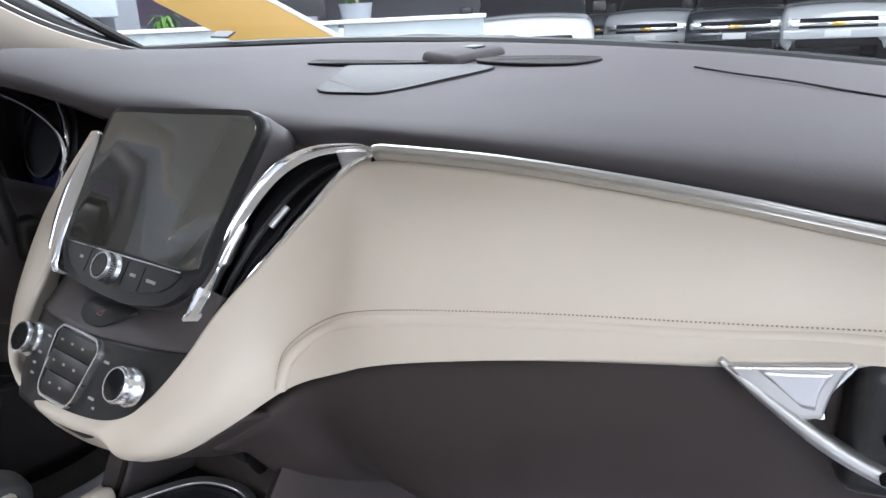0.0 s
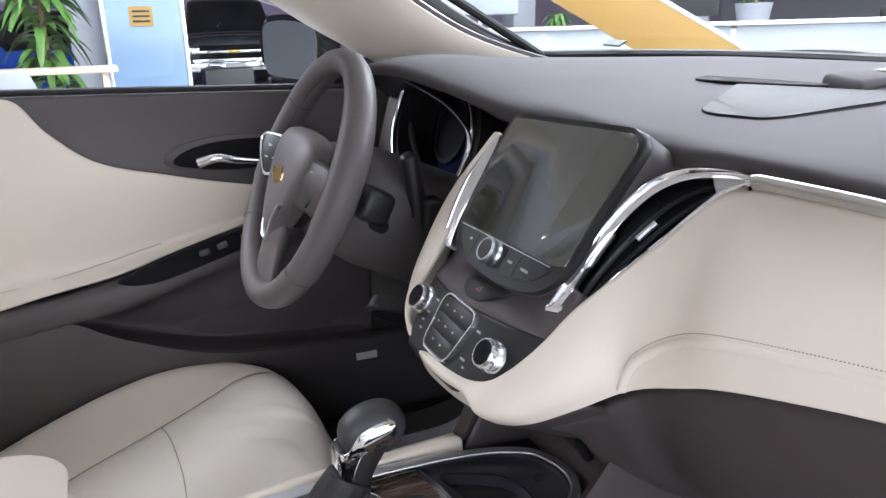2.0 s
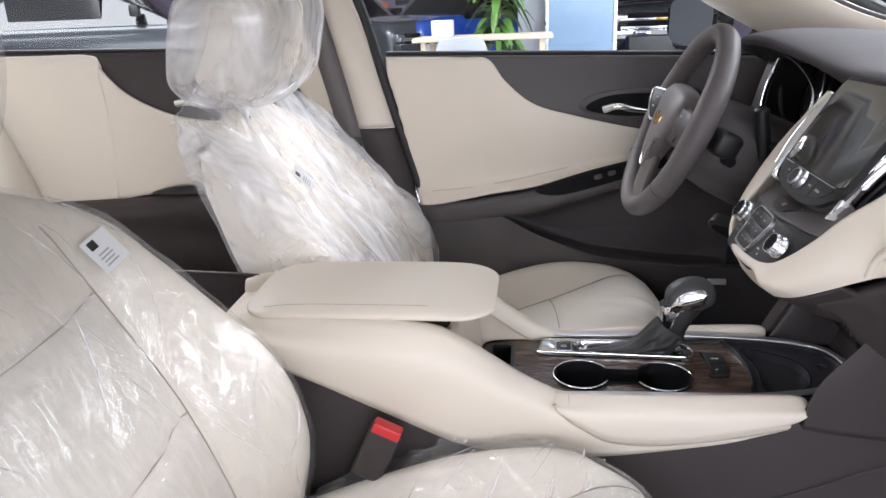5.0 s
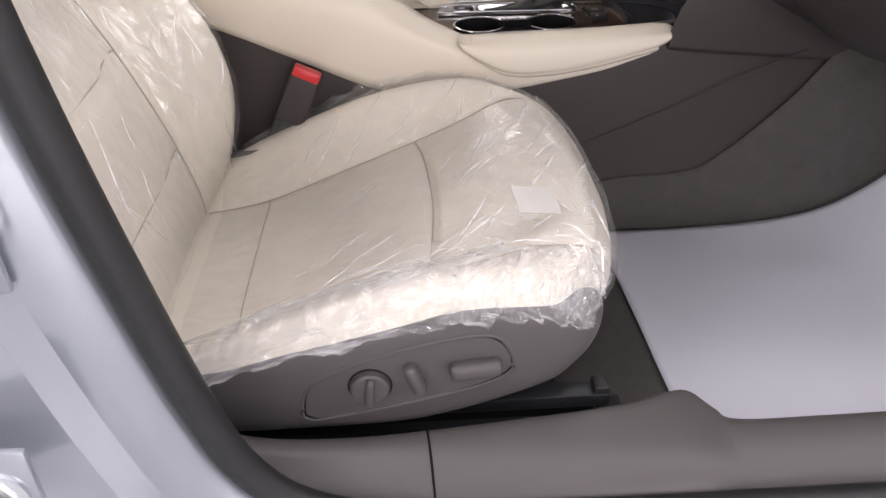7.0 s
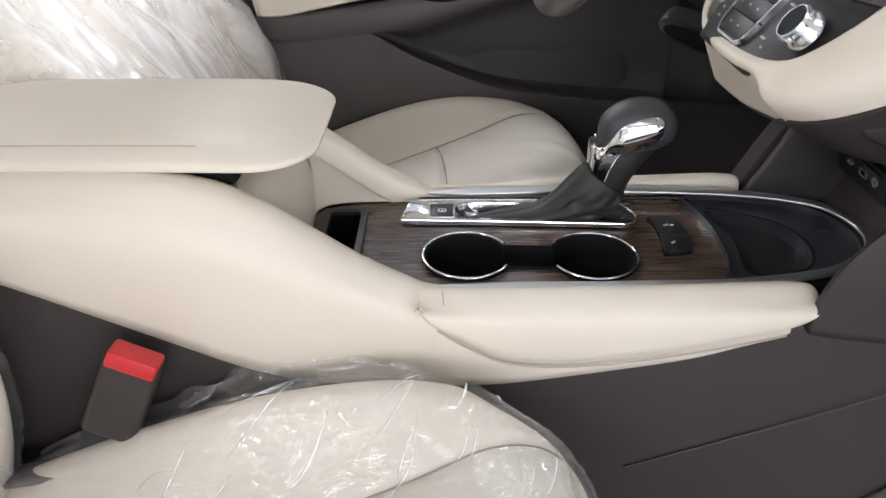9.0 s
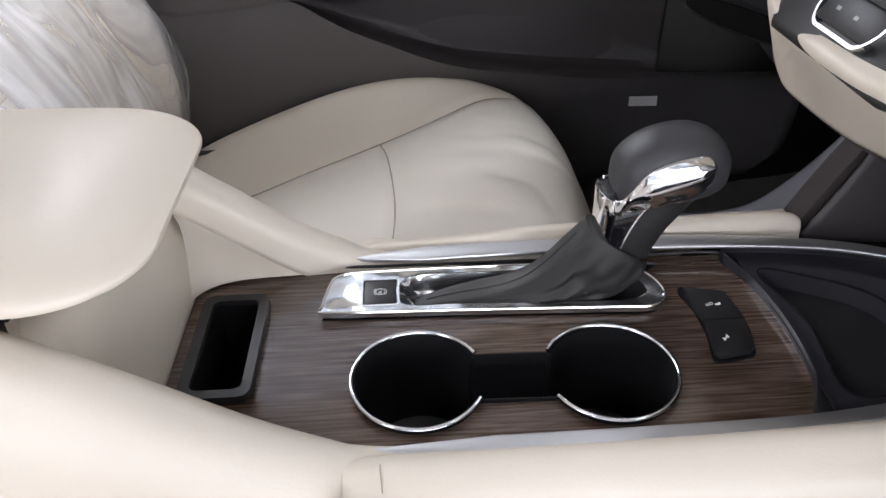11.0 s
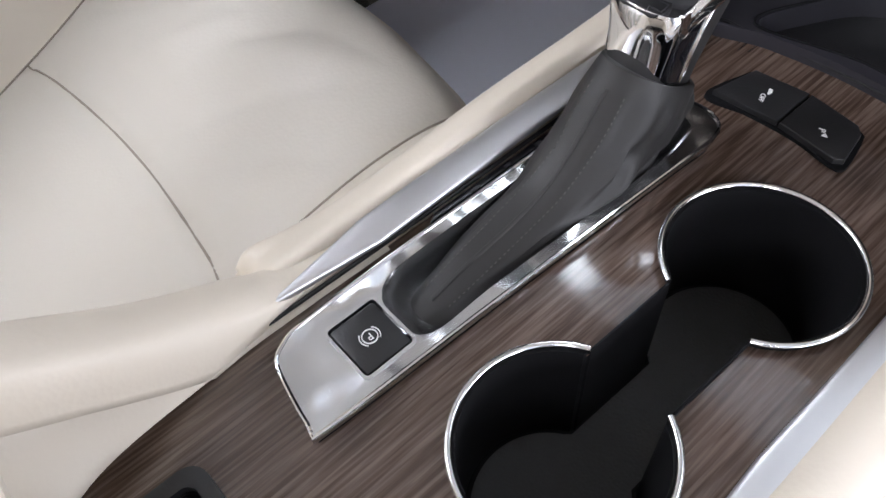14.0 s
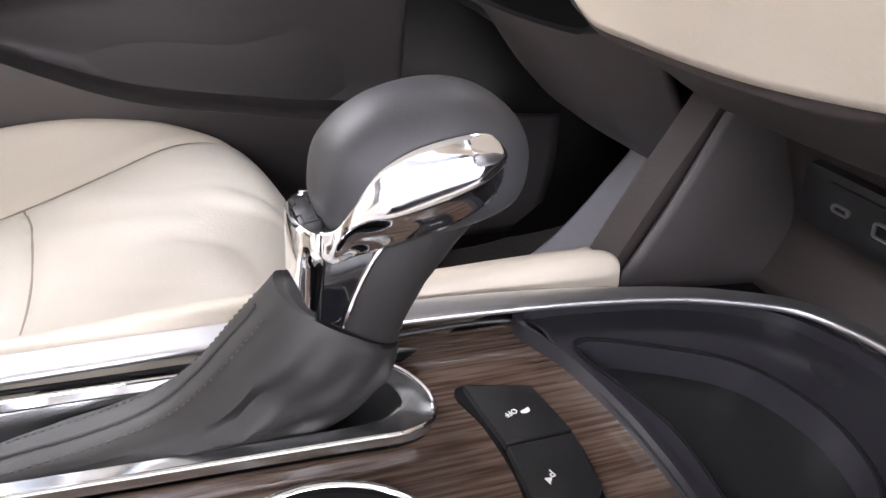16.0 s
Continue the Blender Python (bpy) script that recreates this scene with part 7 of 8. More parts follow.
# windscreen with its black border
ws = []
for z, y in ((1.075, 0.0), (1.13, -0.11), (1.20, -0.25), (1.27, -0.41), (1.33, -0.56)):
    ws.append([(x * (1 - (z - 1.075) * 0.42), 0.985 + y - 0.32 * x * x, z - 0.05 * x * x) for x in [-0.74 + 0.074 * k for k in range(21)]])
part("windscreen", skin(ws), GLASS, body, "clear windscreen").visible_shadow = False
border = [Vector(q) for q in ws[0]]
part("screen_border", tube([q + Vector((0, -0.020, 0.010)) for q in border], 0.008, 8, 60), RUBBER, body, "black windscreen border")
for sgn in (0, -1):
    part("screen_border", tube([Vector(r[sgn]) + Vector((0.012 if sgn == 0 else -0.012, -0.004, 0)) for r in ws], 0.009, 8, 30), RUBBER, body, "black windscreen border")
tg = thing("windscreen_tag", "small dark tag at the foot of the windscreen", "tag", (-0.57, 0.86, 1.09))
part("tag_plate", rbox((0.05, 0.003, 0.02), Matrix.Translation((-0.575, 0.855, 1.088)) @ Matrix.Rotation(radians(-62), 4, "X"), 0), BLACK, tg)
hood_p = []
for y, z, w in ((0.99, 1.055, 0.74), (1.15, 1.05, 0.76), (1.4, 1.02, 0.78), (1.75, 0.93, 0.76), (1.95, 0.80, 0.70)):
    hood_p.append([(w * s, y - 0.18 * s * s, z - 0.05 * s * s) for s in [-1 + 0.1 * k for k in range(21)]])
part("bonnet", skin(hood_p), PAINT, body, "silver bonnet", thick=0.01)
part("cowl", ribs([[(x, 0.88 - 0.32 * x * x, 1.046 - 0.05 * x * x), (x, 1.0 - 0.32 * x * x, 1.064 - 0.05 * x * x), (x, 1.03 - 0.32 * x * x, 1.068 - 0.05 * x * x), (x, 1.07 - 0.32 * x * x, 1.058 - 0.05 * x * x)] for x in (-0.7, -0.4, -0.1, 0.2, 0.5, 0.7)], 40, 6), BLACK, body, thick=0.004)
part("wiper", tube([(-0.60, 0.92, 1.060), (-0.40, 1.00, 1.074), (-0.25, 1.05, 1.084), (-0.05, 1.05, 1.076), (0.3, 1.01, 1.066)], 0.008, 8, 40), BLACK, body, "black wiper arm")
part("wiper_pivot", rbox((0.20, 0.06, 0.020), Matrix.Translation((-0.20, 1.075, 1.080)), 0.009, 3), BLACK, body)
# roof and headliner
roof = []
for y, z in ((0.42, 1.32), (0.20, 1.385), (-0.2, 1.43), (-0.7, 1.44), (-1.2, 1.40), (-1.6, 1.30), (-2.0, 1.08)):
    roof.append([(x, y, z - 0.10 * (abs(x) / 0.6) ** 3) for x in [-0.60 + 0.06 * k for k in range(21)]])
part("roof", skin(roof), PAINT, body, "silver roof", thick=0.012)
part("headliner", skin([[(x * 0.98, y, z - 0.03) for x, y, z in r] for r in roof]), LINER, body, "pale headliner", thick=0.004)
# floor pan, carpet and rocker
fp = thing("cabin_floor", "grey-brown carpeted cabin floor", "floor", (0, 0, 0.28), kind="structure")
for sx in (1, -1):
    part("floor_carpet", ribs([[(sx * 0.10, y, z + 0.10), (sx * 0.135, y, z + 0.05), (sx * 0.17, y, z), (sx * 0.40, y, z), (sx * 0.60, y, z), (sx * (0.665 if sx > 0 else 0.72), y, z + 0.03)] for y, z in ((-1.5, 0.33), (-0.9, 0.30), (-0.5, 0.295), (0.0, 0.295), (0.30, 0.295), (0.55, 0.31), (0.72, 0.40), (0.85, 0.58), (0.92, 0.75))], 50, 24), CARPET, fp, thick=0.01)
    # carpeted lower flank of the tunnel beside the footwell
    part("tunnel_carpet", ribs([[(sx * 0.1335, y, t), (sx * 0.145, y, t * 0.6 + 0.3 * 0.4), (sx * 0.165, y, 0.30)] for y, t in ((-0.3, 0.33), (0.10, 0.36), (0.24, 0.392), (0.36, 0.40), (0.42, 0.43), (0.52, 0.53), (0.62, 0.66), (0.8, 0.74))], 40, 10), CARPET, fp, thick=0.004)
rk = thing("door_sill", "grey-brown plastic sill trim with a joint", "door sill", (0.72, 0, 0.4))
sil = []
for y, zt, xi in ((-0.42, 0.52, 0.70), (-0.34, 0.46, 0.700), (-0.27, 0.432, 0.698), (-0.20, 0.422, 0.696), (-0.10, 0.418, 0.688), (0.10, 0.418, 0.667), (0.165, 0.420, 0.652), (0.190, 0.416, 0.650), (0.212, 0.408, 0.668), (0.235, 0.405, 0.682), (0.35, 0.404, 0.682), (0.70, 0.41, 0.682)):
    sil.append([(xi - 0.004, y, 0.30), (xi, y, zt - 0.03), (xi + 0.006, y, zt - 0.003), (xi + 0.024, y, zt), (0.735, y, zt - 0.010), (0.762, y, zt - 0.030), (0.768, y, zt - 0.05)])
part("sill_trim", ribs(sil, 70, 20), BROWN_LIT, rk, thick=0.004)
part("sill_joint", tube([(0.694, -0.10, 0.416), (0.708, -0.099, 0.420), (0.735, -0.097, 0.4105), (0.764, -0.095, 0.388)], 0.0012, 6, 16), BLACK_SOFT, rk)
opening = [(0.775, 0.80, 0.372), (0.775, 0.40, 0.372), (0.775, 0.05, 0.374), (0.776, -0.12, 0.384), (0.778, -0.21, 0.412), (0.780, -0.262, 0.47), (0.780, -0.292, 0.56), (0.778, -0.318, 0.68), (0.775, -0.340, 0.80), (0.765, -0.365, 0.95), (0.735, -0.395, 1.10), (0.69, -0.42, 1.23), (0.63, -0.40, 1.335), (0.58, -0.1, 1.375), (0.60, 0.15, 1.33), (0.66, 0.40, 1.215), (0.71, 0.60, 1.115)]
part("opening_seal", tube(opening, 0.0155, 12, 140), RUBBER, body, "thick black rubber door seal")
# painted door jamb outside the seal
jamb = []
inn_ = spline(opening[:12], 60)
for k, q in enumerate(inn_):
    d = (inn_[min(k + 1, 59)] - inn_[max(k - 1, 0)]).normalized()
    o_ = Vector((0, -d.z, d.y))
    o_ = -o_ if o_.z > 0 or (abs(o_.z) < 0.5 and o_.y > 0) else o_
    if o_.y > 0 and abs(d.z) > 0.5:
        o_ = -o_
    jamb.append([q + o_ * 0.008 + Vector((-0.01, 0, 0)), q + o_ * 0.022 + Vector((0.012, 0, 0)), q + o_ * 0.045 + Vector((0.020, 0, 0)), q + o_ * 0.062 + Vector((0.022, 0, 0)), q + o_ * 0.075 + Vector((0.045, 0, 0)), q + o_ * 0.16 + Vector((0.062, 0, 0)), q + o_ * 0.22 + Vector((0.08, 0, 0)), q + o_ * 0.34 + Vector((0.085, 0, 0))])
part("door_jamb", skin(jamb), PAINT, body, "silver painted door jamb", thick=0.003)
skr = thing("door_striker", "bright steel door striker loop on the pillar", "door striker", (0.80, -0.385, 0.735))
part("striker_plate", rbox((0.006, 0.05, 0.075), Matrix.Translation((0.806, -0.405, 0.735)), 0.002), PAINT, skr)
part("striker_loop", tube([(0.806, -0.40, 0.765), (0.832, -0.385, 0.765), (0.845, -0.375, 0.755), (0.845, -0.370, 0.735), (0.832, -0.385, 0.722), (0.806, -0.40, 0.718)], 0.006, 10, 30), CHROME, skr)
bl = thing("hinge_bolt", "zinc-plated hex bolt with a washer on the pillar", "bolt", (0.872, -0.405, 0.572))
BF = frame_at((0.872, -0.405, 0.572), (0, 1, 0), (1, 0, 0.05))
part("bracket", rbox((0.06, 0.08, 0.006), BF, 0.002), PAINT, bl)
part("washer", lathe(((0.024, 0.002), (0.024, 0.006), (0.018, 0.007), (0.0, 0.007)), BF, 32), SATIN, bl)
part("bolt_head", lathe(((0.0145, 0.006), (0.0145, 0.013), (0.012, 0.016), (0.0, 0.016)), BF, 6), SATIN, bl)
# driver's side B pillar, seat belt, rear door and rear seat
part("b_pillar_trim", ribs([[(-0.70, -0.41 - d, 0.86), (-0.695, -0.455 - d, 0.86), (-0.695, -0.52 - d, 0.86), (-0.70, -0.56 - d, 0.86)] if z is None else [(-0.715 + s, -0.375 - 0.11 * (z - 0.86) / 0.33 - 0.0, z), (-0.690 + s, -0.42 - 0.13 * (z - 0.86) / 0.33, z), (-0.688 + s, -0.50 - 0.15 * (z - 0.86) / 0.33, z), (-0.70 + s, -0.57 - 0.15 * (z - 0.86) / 0.33, z)] for d, z, s in ((0, 0.855, 0.0), (0, 0.95, 0.0), (0, 1.05, 0.012), (0, 1.15, 0.03), (0, 1.25, 0.06), (0, 1.36, 0.10))], 30, 14), CREAM, body, "cream pillar trim", thick=0.004)
part("b_pillar_lower", ribs([[(-0.705, -0.375 + e, z), (-0.685, -0.42 + e, z), (-0.685, -0.52 + e, z), (-0.70, -0.60 + e, z)] for z, e in ((0.854, 0.0), (0.75, 0.02), (0.6, 0.05), (0.45, 0.09), (0.33, 0.12))], 24, 14), BROWN, body, "grey-brown lower pillar trim", thick=0.004)
sb_ = thing("seat_belt", "grey-brown seat belt hanging along the pillar", "seat belt", (-0.67, -0.52, 0.9))
part("belt_webbing", skin([[(x - 0.003, y - 0.026, z), (x, y, z), (x - 0.003, y + 0.026, z)] for x, y, z in ((-0.628, -0.565, 1.19), (-0.640, -0.548, 1.12), (-0.652, -0.528, 1.028), (-0.658, -0.510, 0.95), (-0.662, -0.4915, 0.861), (-0.662, -0.480, 0.80))]), LEATHER_DK, sb_, thick=0.0016)
part("belt_guide", rbox((0.03, 0.075, 0.045), Matrix.Translation((-0.640, -0.588, 1.185)) @ Matrix.Rotation(radians(-12), 4, "X"), 0.012, 3), BLACK, sb_)
part("belt_tongue", rbox((0.012, 0.055, 0.03), Matrix.Translation((-0.664, -0.488, 0.822)), 0.004), BLACK, sb_)
part("tongue_plate", rbox((0.004, 0.03, 0.03), Matrix.Translation((-0.664, -0.482, 0.797)), 0.001), CHROME, sb_)
rd = thing("rear_door", "closed rear door with cream insert and dark trim", "car door", (-0.70, -0.95, 0.4))
part("rear_trim", ribs([[(-0.705, y, 1.034), (-0.702, y, 0.9), (-0.70, y, 0.7), (-0.70, y, 0.36)] for y in (-0.60, -0.8, -1.0, -1.3, -1.7)], 20, 16), BROWN, rd, thick=0.006)
part("rear_insert", ribs([[(-0.692, y, t), (-0.690, y, t * 0.5 + b * 0.5), (-0.675, y, b)] for y, t, b in ((-0.62, 0.870, 0.700), (-0.80, 0.872, 0.700), (-0.90, 0.880, 0.698), (-0.98, 0.905, 0.694), (-1.05, 0.945, 0.685), (-1.10, 1.000, 0.672), (-1.12, 1.030, 0.668), (-1.30, 1.030, 0.65), (-1.7, 1.03, 0.63))], 40, 16), CREAM, rd, "cream rear door insert", thick=0.006)
part("rear_handle", tube([(-0.675, -0.91, 0.918), (-0.668, -0.88, 0.922), (-0.675, -0.84, 0.914)], 0.010, 10, 14), CHROME, rd)
part("rear_armrest", ribs([[(-0.695, y, 0.70 + k), (-0.64, y, 0.695 + k), (-0.635, y, 0.66 + k), (-0.66, y, 0.58), (-0.65, y, 0.48), (-0.68, y, 0.36)] for y, k in ((-0.60, 0.0), (-0.85, 0.0), (-1.1, -0.02), (-1.6, -0.05))], 24, 24), BROWN, rd, thick=0.004)
part("rear_pull", door_sheet([(-1.0, 0.70), (-0.93, 0.72), (-0.80, 0.725), (-0.80, 0.705), (-0.93, 0.70)], -0.650), PIANO, rd)
part("rear_belt_seal", tube([(-0.708, -0.58, 1.036), (-0.708, -1.0, 1.038), (-0.706, -1.7, 1.038)], 0.006, 8, 20), RUBBER, rd)
part("rear_pane", skin([[(-0.72, -0.58, 1.03), (-0.72, -1.5, 1.03)], [(-0.67, -0.60, 1.32), (-0.67, -1.4, 1.32)]]), GLASS, rd).visible_shadow = False
rs = thing("rear_seat", "cream leather rear bench under clear film", "rear seat", (0, -1.15, 0.35))
bench_drop = lambda x: 0.012 + 0.15 * max(0.0, (abs(x) - 0.36) / 0.28) ** 2
part("bench_cushion", ribs([[(x, y, max(0.35, z - bench_drop(x))) for y, z in ((-1.35, 0.52), (-1.1, 0.57 - 0.02 * math.cos(x * 9)), (-0.92, 0.60 - 0.015 * math.cos(x * 9)), (-0.83, 0.585), (-0.795, 0.52), (-0.80, 0.36))] for x in (-0.64, -0.58, -0.5, -0.4, -0.3, -0.1, 0.1, 0.3, 0.4, 0.5, 0.58, 0.64)], 60, 24), CREAM_SEAT, rs, thick=0.01)
part("bench_back", ribs([[(x, -1.25, 0.50), (x, -1.32, 0.75), (x, -1.42, 1.0), (x, -1.46, 1.03), (x, -1.55, 1.02)] for x in (-0.66, -0.4, -0.13, 0.13, 0.4, 0.66)], 40, 20), CREAM_SEAT, rs, thick=0.01)
rows = [[Vector((x, y - 0.02, max(0.36, z - bench_drop(x)))) + 0.008 * Vector((noise.noise(Vector((x * 15, y * 15, z))), 0, noise.noise(Vector((x * 17, y * 14, 3))))) for y, z in ((-1.3, 0.545), (-1.1, 0.582), (-1.0, 0.60), (-0.90, 0.612), (-0.83, 0.608), (-0.785, 0.585), (-0.755, 0.54), (-0.75, 0.47))] for x in [-0.64 + 0.016 * k for k in range(81)]]
part("bench_film", skin(rows), FILM_WRAP, rs, "clear crinkled film").visible_shadow = False

# pedals and dark driver footwell trim
kick = thing("footwell_trim", "dark plastic trim of the driver's footwell", "footwell trim", (-0.62, 0.5, 0.4))
part("kick_panel", skin([[(-0.70, 0.40, 0.32), (-0.70, 0.40, 0.72)], [(-0.69, 0.58, 0.32), (-0.69, 0.58, 0.74)], [(-0.62, 0.8, 0.40), (-0.62, 0.8, 0.76)]]), BLACK, kick, thick=0.006)
part("toe_board", skin([[(-0.66, 0.78, 0.40), (-0.14, 0.78, 0.40)], [(-0.66, 0.88, 0.80), (-0.14, 0.88, 0.80)]]), BLACK, kick, thick=0.006)
part("firewall", skin([[(-0.74, 0.93, 0.25), (0.74, 0.93, 0.25)], [(-0.74, 0.95, 0.80), (0.74, 0.95, 0.80)], [(-0.74, 0.96, 1.03), (0.74, 0.96, 1.03)]]), BLACK, kick, thick=0.01)
for sx in (1, -1):
    part("fender_inner", skin([[(sx * 0.735, 0.70, 0.25), (sx * 0.735, 0.97, 0.25)], [(sx * 0.735, 0.70, 1.0), (sx * 0.735, 0.97, 1.0)]]), BLACK, kick, thick=0.006)
part("knee_cover", skin([[(-0.64, 0.42, 0.69), (-0.16, 0.42, 0.69)], [(-0.64, 0.62, 0.66), (-0.16, 0.62, 0.66)], [(-0.64, 0.86, 0.74), (-0.16, 0.86, 0.74)]]), BLACK, kick, thick=0.006)
# loose paper mats
for sx, nm in ((1, "passenger"), (-1, "driver")):
    pm = thing("paper_mat", "white protective paper mat on the footwell carpet", "paper mat", (sx * 0.40, 0.42, 0.31), "paper mats")
    st = []
    for y, z in ((0.215, 0.3045), (0.35, 0.3055), (0.50, 0.3125), (0.60, 0.335), (0.68, 0.385), (0.735, 0.45)) if sx > 0 else ((0.215, 0.3045), (0.35, 0.3055), (0.50, 0.316), (0.58, 0.36), (0.66, 0.45), (0.72, 0.53)):
        y = y if sx > 0 else 0.28 + (y - 0.215) * 0.92
        st.append([Vector((sx * (x if sx > 0 else 0.24 + (x - 0.175) * 0.83), y + (0.02 * (x - 0.4) if y < 0.3 else 0), z + 0.006 + 0.004 * noise.noise(Vector((x * 9, y * 9, 1))))) for x in (0.175, 0.25, 0.33, 0.42, 0.5, 0.585, 0.635)])
    part("mat_sheet", ribs(st, 40, 30), PAPER, pm, thick=0.0012)


# ---- showroom round the car; its floor falls gently away towards the driver's side ----
ROOM = Matrix.Rotation(radians(-2.5), 4, "Y") @ Matrix.Rotation(radians(1.1), 4, "X")
TILE = material("pale_glossy_floor", (0.46, 0.47, 0.49), 0.15, tint=0.04, tint_size=0.8)
WALLM = material("white_wall_paint", (0.62, 0.63, 0.65), 0.6, tint=0.03, tint_size=1.5)
GREYW = material("grey_column_paint", (0.30, 0.31, 0.34), 0.5, tint=0.05, tint_size=0.6)
GLOSSW = material("white_gloss_panel", (0.40, 0.437, 0.45), 0.25, tint=0.03, tint_size=0.7)
YELLOW = material("ochre_panel", (0.39, 0.232, 0.055), 0.45, tint=0.04, tint_size=0.5)
BLUEGL = material("pale_blue_panel", (0.22, 0.32, 0.46), 0.15, tint=0.12, tint_size=0.35)
LEAF = material("green_leaf", (0.075, 0.17, 0.03), 0.4, tint=0.4, tint_size=0.12)
BARK = material("cane_bark", (0.22, 0.16, 0.09), 0.8, tint=0.2, tint_size=0.05)
DESKW = material("pale_wood_desk", (0.55, 0.45, 0.34), 0.4, tint=0.1, tint_size=0.1)
ORANGE = material("orange_banner", (0.75, 0.16, 0.03), 0.6, tint=0.05)
REDB = material("red_banner", (0.60, 0.03, 0.05), 0.6, tint=0.05)
LILAC = material("lilac_wall", (0.50, 0.40, 0.56), 0.6, tint=0.08, tint_size=0.8)


def rpart(name, bm, mat, parent, label="", **kw):
    """A part given in the showroom's own frame."""
    bm.transform(ROOM)
    return part(name, bm, mat, parent, label, **kw)


def rthing(name, label, category, at, group="", kind=""):
    return thing(name, label, category, tuple(ROOM @ Vector(at)), group, kind)


fl_ = rthing("floor", "pale polished showroom floor", "floor", (0, 0, 0), kind="structure")
rpart("floor_slab", rbox((40, 40, 0.1), Matrix.Translation((0, 0, -0.05)), 0), TILE, fl_, smooth=False)
cg = rthing("ceiling", "white showroom ceiling", "ceiling", (0, 0, CEILING), kind="structure")
rpart("ceiling_slab", rbox((40, 40, 0.1), Matrix.Translation((0, 0, CEILING + 0.5)), 0), WALLM, cg, smooth=False)
for nm, s, c, mt in (("wall_north", (40, 0.2, 5), (0, 20, 2.4), WALLM), ("wall_south", (40, 0.2, 5), (0, -20, 2.4), WALLM), ("wall_west", (0.2, 40, 5), (-20, 0, 2.4), LILAC), ("wall_east", (0.2, 40, 5), (11, 0, 2.4), WALLM)):
    w_ = rthing(nm, "plain painted showroom wall", "wall", c, kind="structure")
    rpart("wall_face", rbox(s, Matrix.Translation(c), 0), mt, w_, smooth=False)


def vehicle(kind_, at, turn, paint, label):
    """A parked car of plain shape, its nose along local -y; sizes of a pickup or a sport utility car."""
    pick = kind_ == "pickup"
    L, W, H, hood = (5.6, 2.0, 1.9, 1.18) if pick else (4.5, 1.84, 1.65, 1.05)
    m = Matrix.Translation(at) @ Matrix.Rotation(radians(turn), 4, "Z")
    v = rthing("pickup_truck" if pick else "parked_car", label, "truck" if pick else "car", at, "parked cars")
    hw = W / 2

    def lp(name, bm, mat, label_=""):
        bm.transform(m)
        return rpart(name, bm, mat, v, label_)

    body = []
    for y, zt, zb, w in ((-L / 2, hood - 0.30, 0.42, 0.88), (-L / 2 + 0.10, hood - 0.06, 0.28, 0.96), (-L / 2 + 0.5, hood, 0.26, 1.0), (-L / 2 + 1.25, hood + 0.05, 0.26, 1.0), (L / 2 - 0.3, hood + 0.02, 0.28, 1.0), (L / 2, hood - 0.1, 0.45, 0.95)):
        x = hw * w
        body.append([(x * 0.85, y, zb), (x, y, zb + 0.15), (x, y, zt - 0.25), (x * 0.94, y, zt - 0.06), (x * 0.75, y, zt), (0, y, zt + 0.03), (-x * 0.75, y, zt), (-x * 0.94, y, zt - 0.06), (-x, y, zt - 0.25), (-x, y, zb + 0.15), (-x * 0.85, y, zb)])
    lp("body", ribs(body, 30, 34), paint)
    lp("nose", skin([[Vector(q) for q in body[0]], [Vector((q[0] * 0.6, -L / 2 - 0.04, (q[2] - 0.6) * 0.6 + 0.6)) for q in body[0]], [Vector((q[0] * 0.02, -L / 2 - 0.05, 0.62)) for q in body[0]]]), paint)
    y0 = -L / 2 + 1.3
    y1 = y0 + (2.3 if pick else 2.9)
    cab = []
    for y, zt, w in ((y0, hood + 0.04, 0.93), (y0 + 0.65, H - 0.08, 0.80), (y0 + 1.0, H, 0.78), (y1 - 0.5, H - 0.02, 0.78), (y1, hood + (0.2 if pick else 0.1), 0.86)):
        x = hw * w
        cab.append([(hw * 0.97, y, hood - 0.05), (x * 1.02, y, hood * 0.5 + zt * 0.5), (x, y, zt - 0.06), (x * 0.85, y, zt), (0, y, zt + 0.02), (-x * 0.85, y, zt), (-x, y, zt - 0.06), (-x * 1.02, y, hood * 0.5 + zt * 0.5), (-hw * 0.97, y, hood - 0.05)])
    lp("cabin", ribs(cab, 26, 26), PIANO, "dark glazed cabin")
    lp("roof", rbox((hw * 1.42, y1 - y0 - 1.3, 0.05), Matrix.Translation((0, (y0 + y1) / 2 + 0.25, H + 0.0)), 0.02), paint)
    for sx in (1, -1):
        lp("headlight", rbox((0.36, 0.10, 0.13), Matrix.Translation((sx * (hw - 0.30), -L / 2 - 0.0, hood - 0.30)), 0.03), SATIN, "bright headlight")
        lp("side_mirror", rbox((0.20, 0.12, 0.15), Matrix.Translation((sx * (hw + 0.12), y0 + 0.35, hood + 0.14)), 0.03), BLACK)
        lp("window_band", rbox((0.01, y1 - y0 - 1.2, 0.35), Matrix.Translation((sx * hw * 0.92, (y0 + y1) / 2 + 0.2, hood + 0.24)), 0.0), PIANO)
    lp("grille", rbox((W * 0.66, 0.08, 0.40 if pick else 0.34), Matrix.Translation((0, -L / 2 - 0.03, hood - 0.40)), 0.03), BLACK_SOFT, "dark front grille")
    for k in range(2 if pick else 1):
        lp("grille_bar", rbox((W * 0.80, 0.05, 0.06), Matrix.Translation((0, -L / 2 - 0.07, hood - 0.33 - 0.16 * k)), 0.015), CHROME)
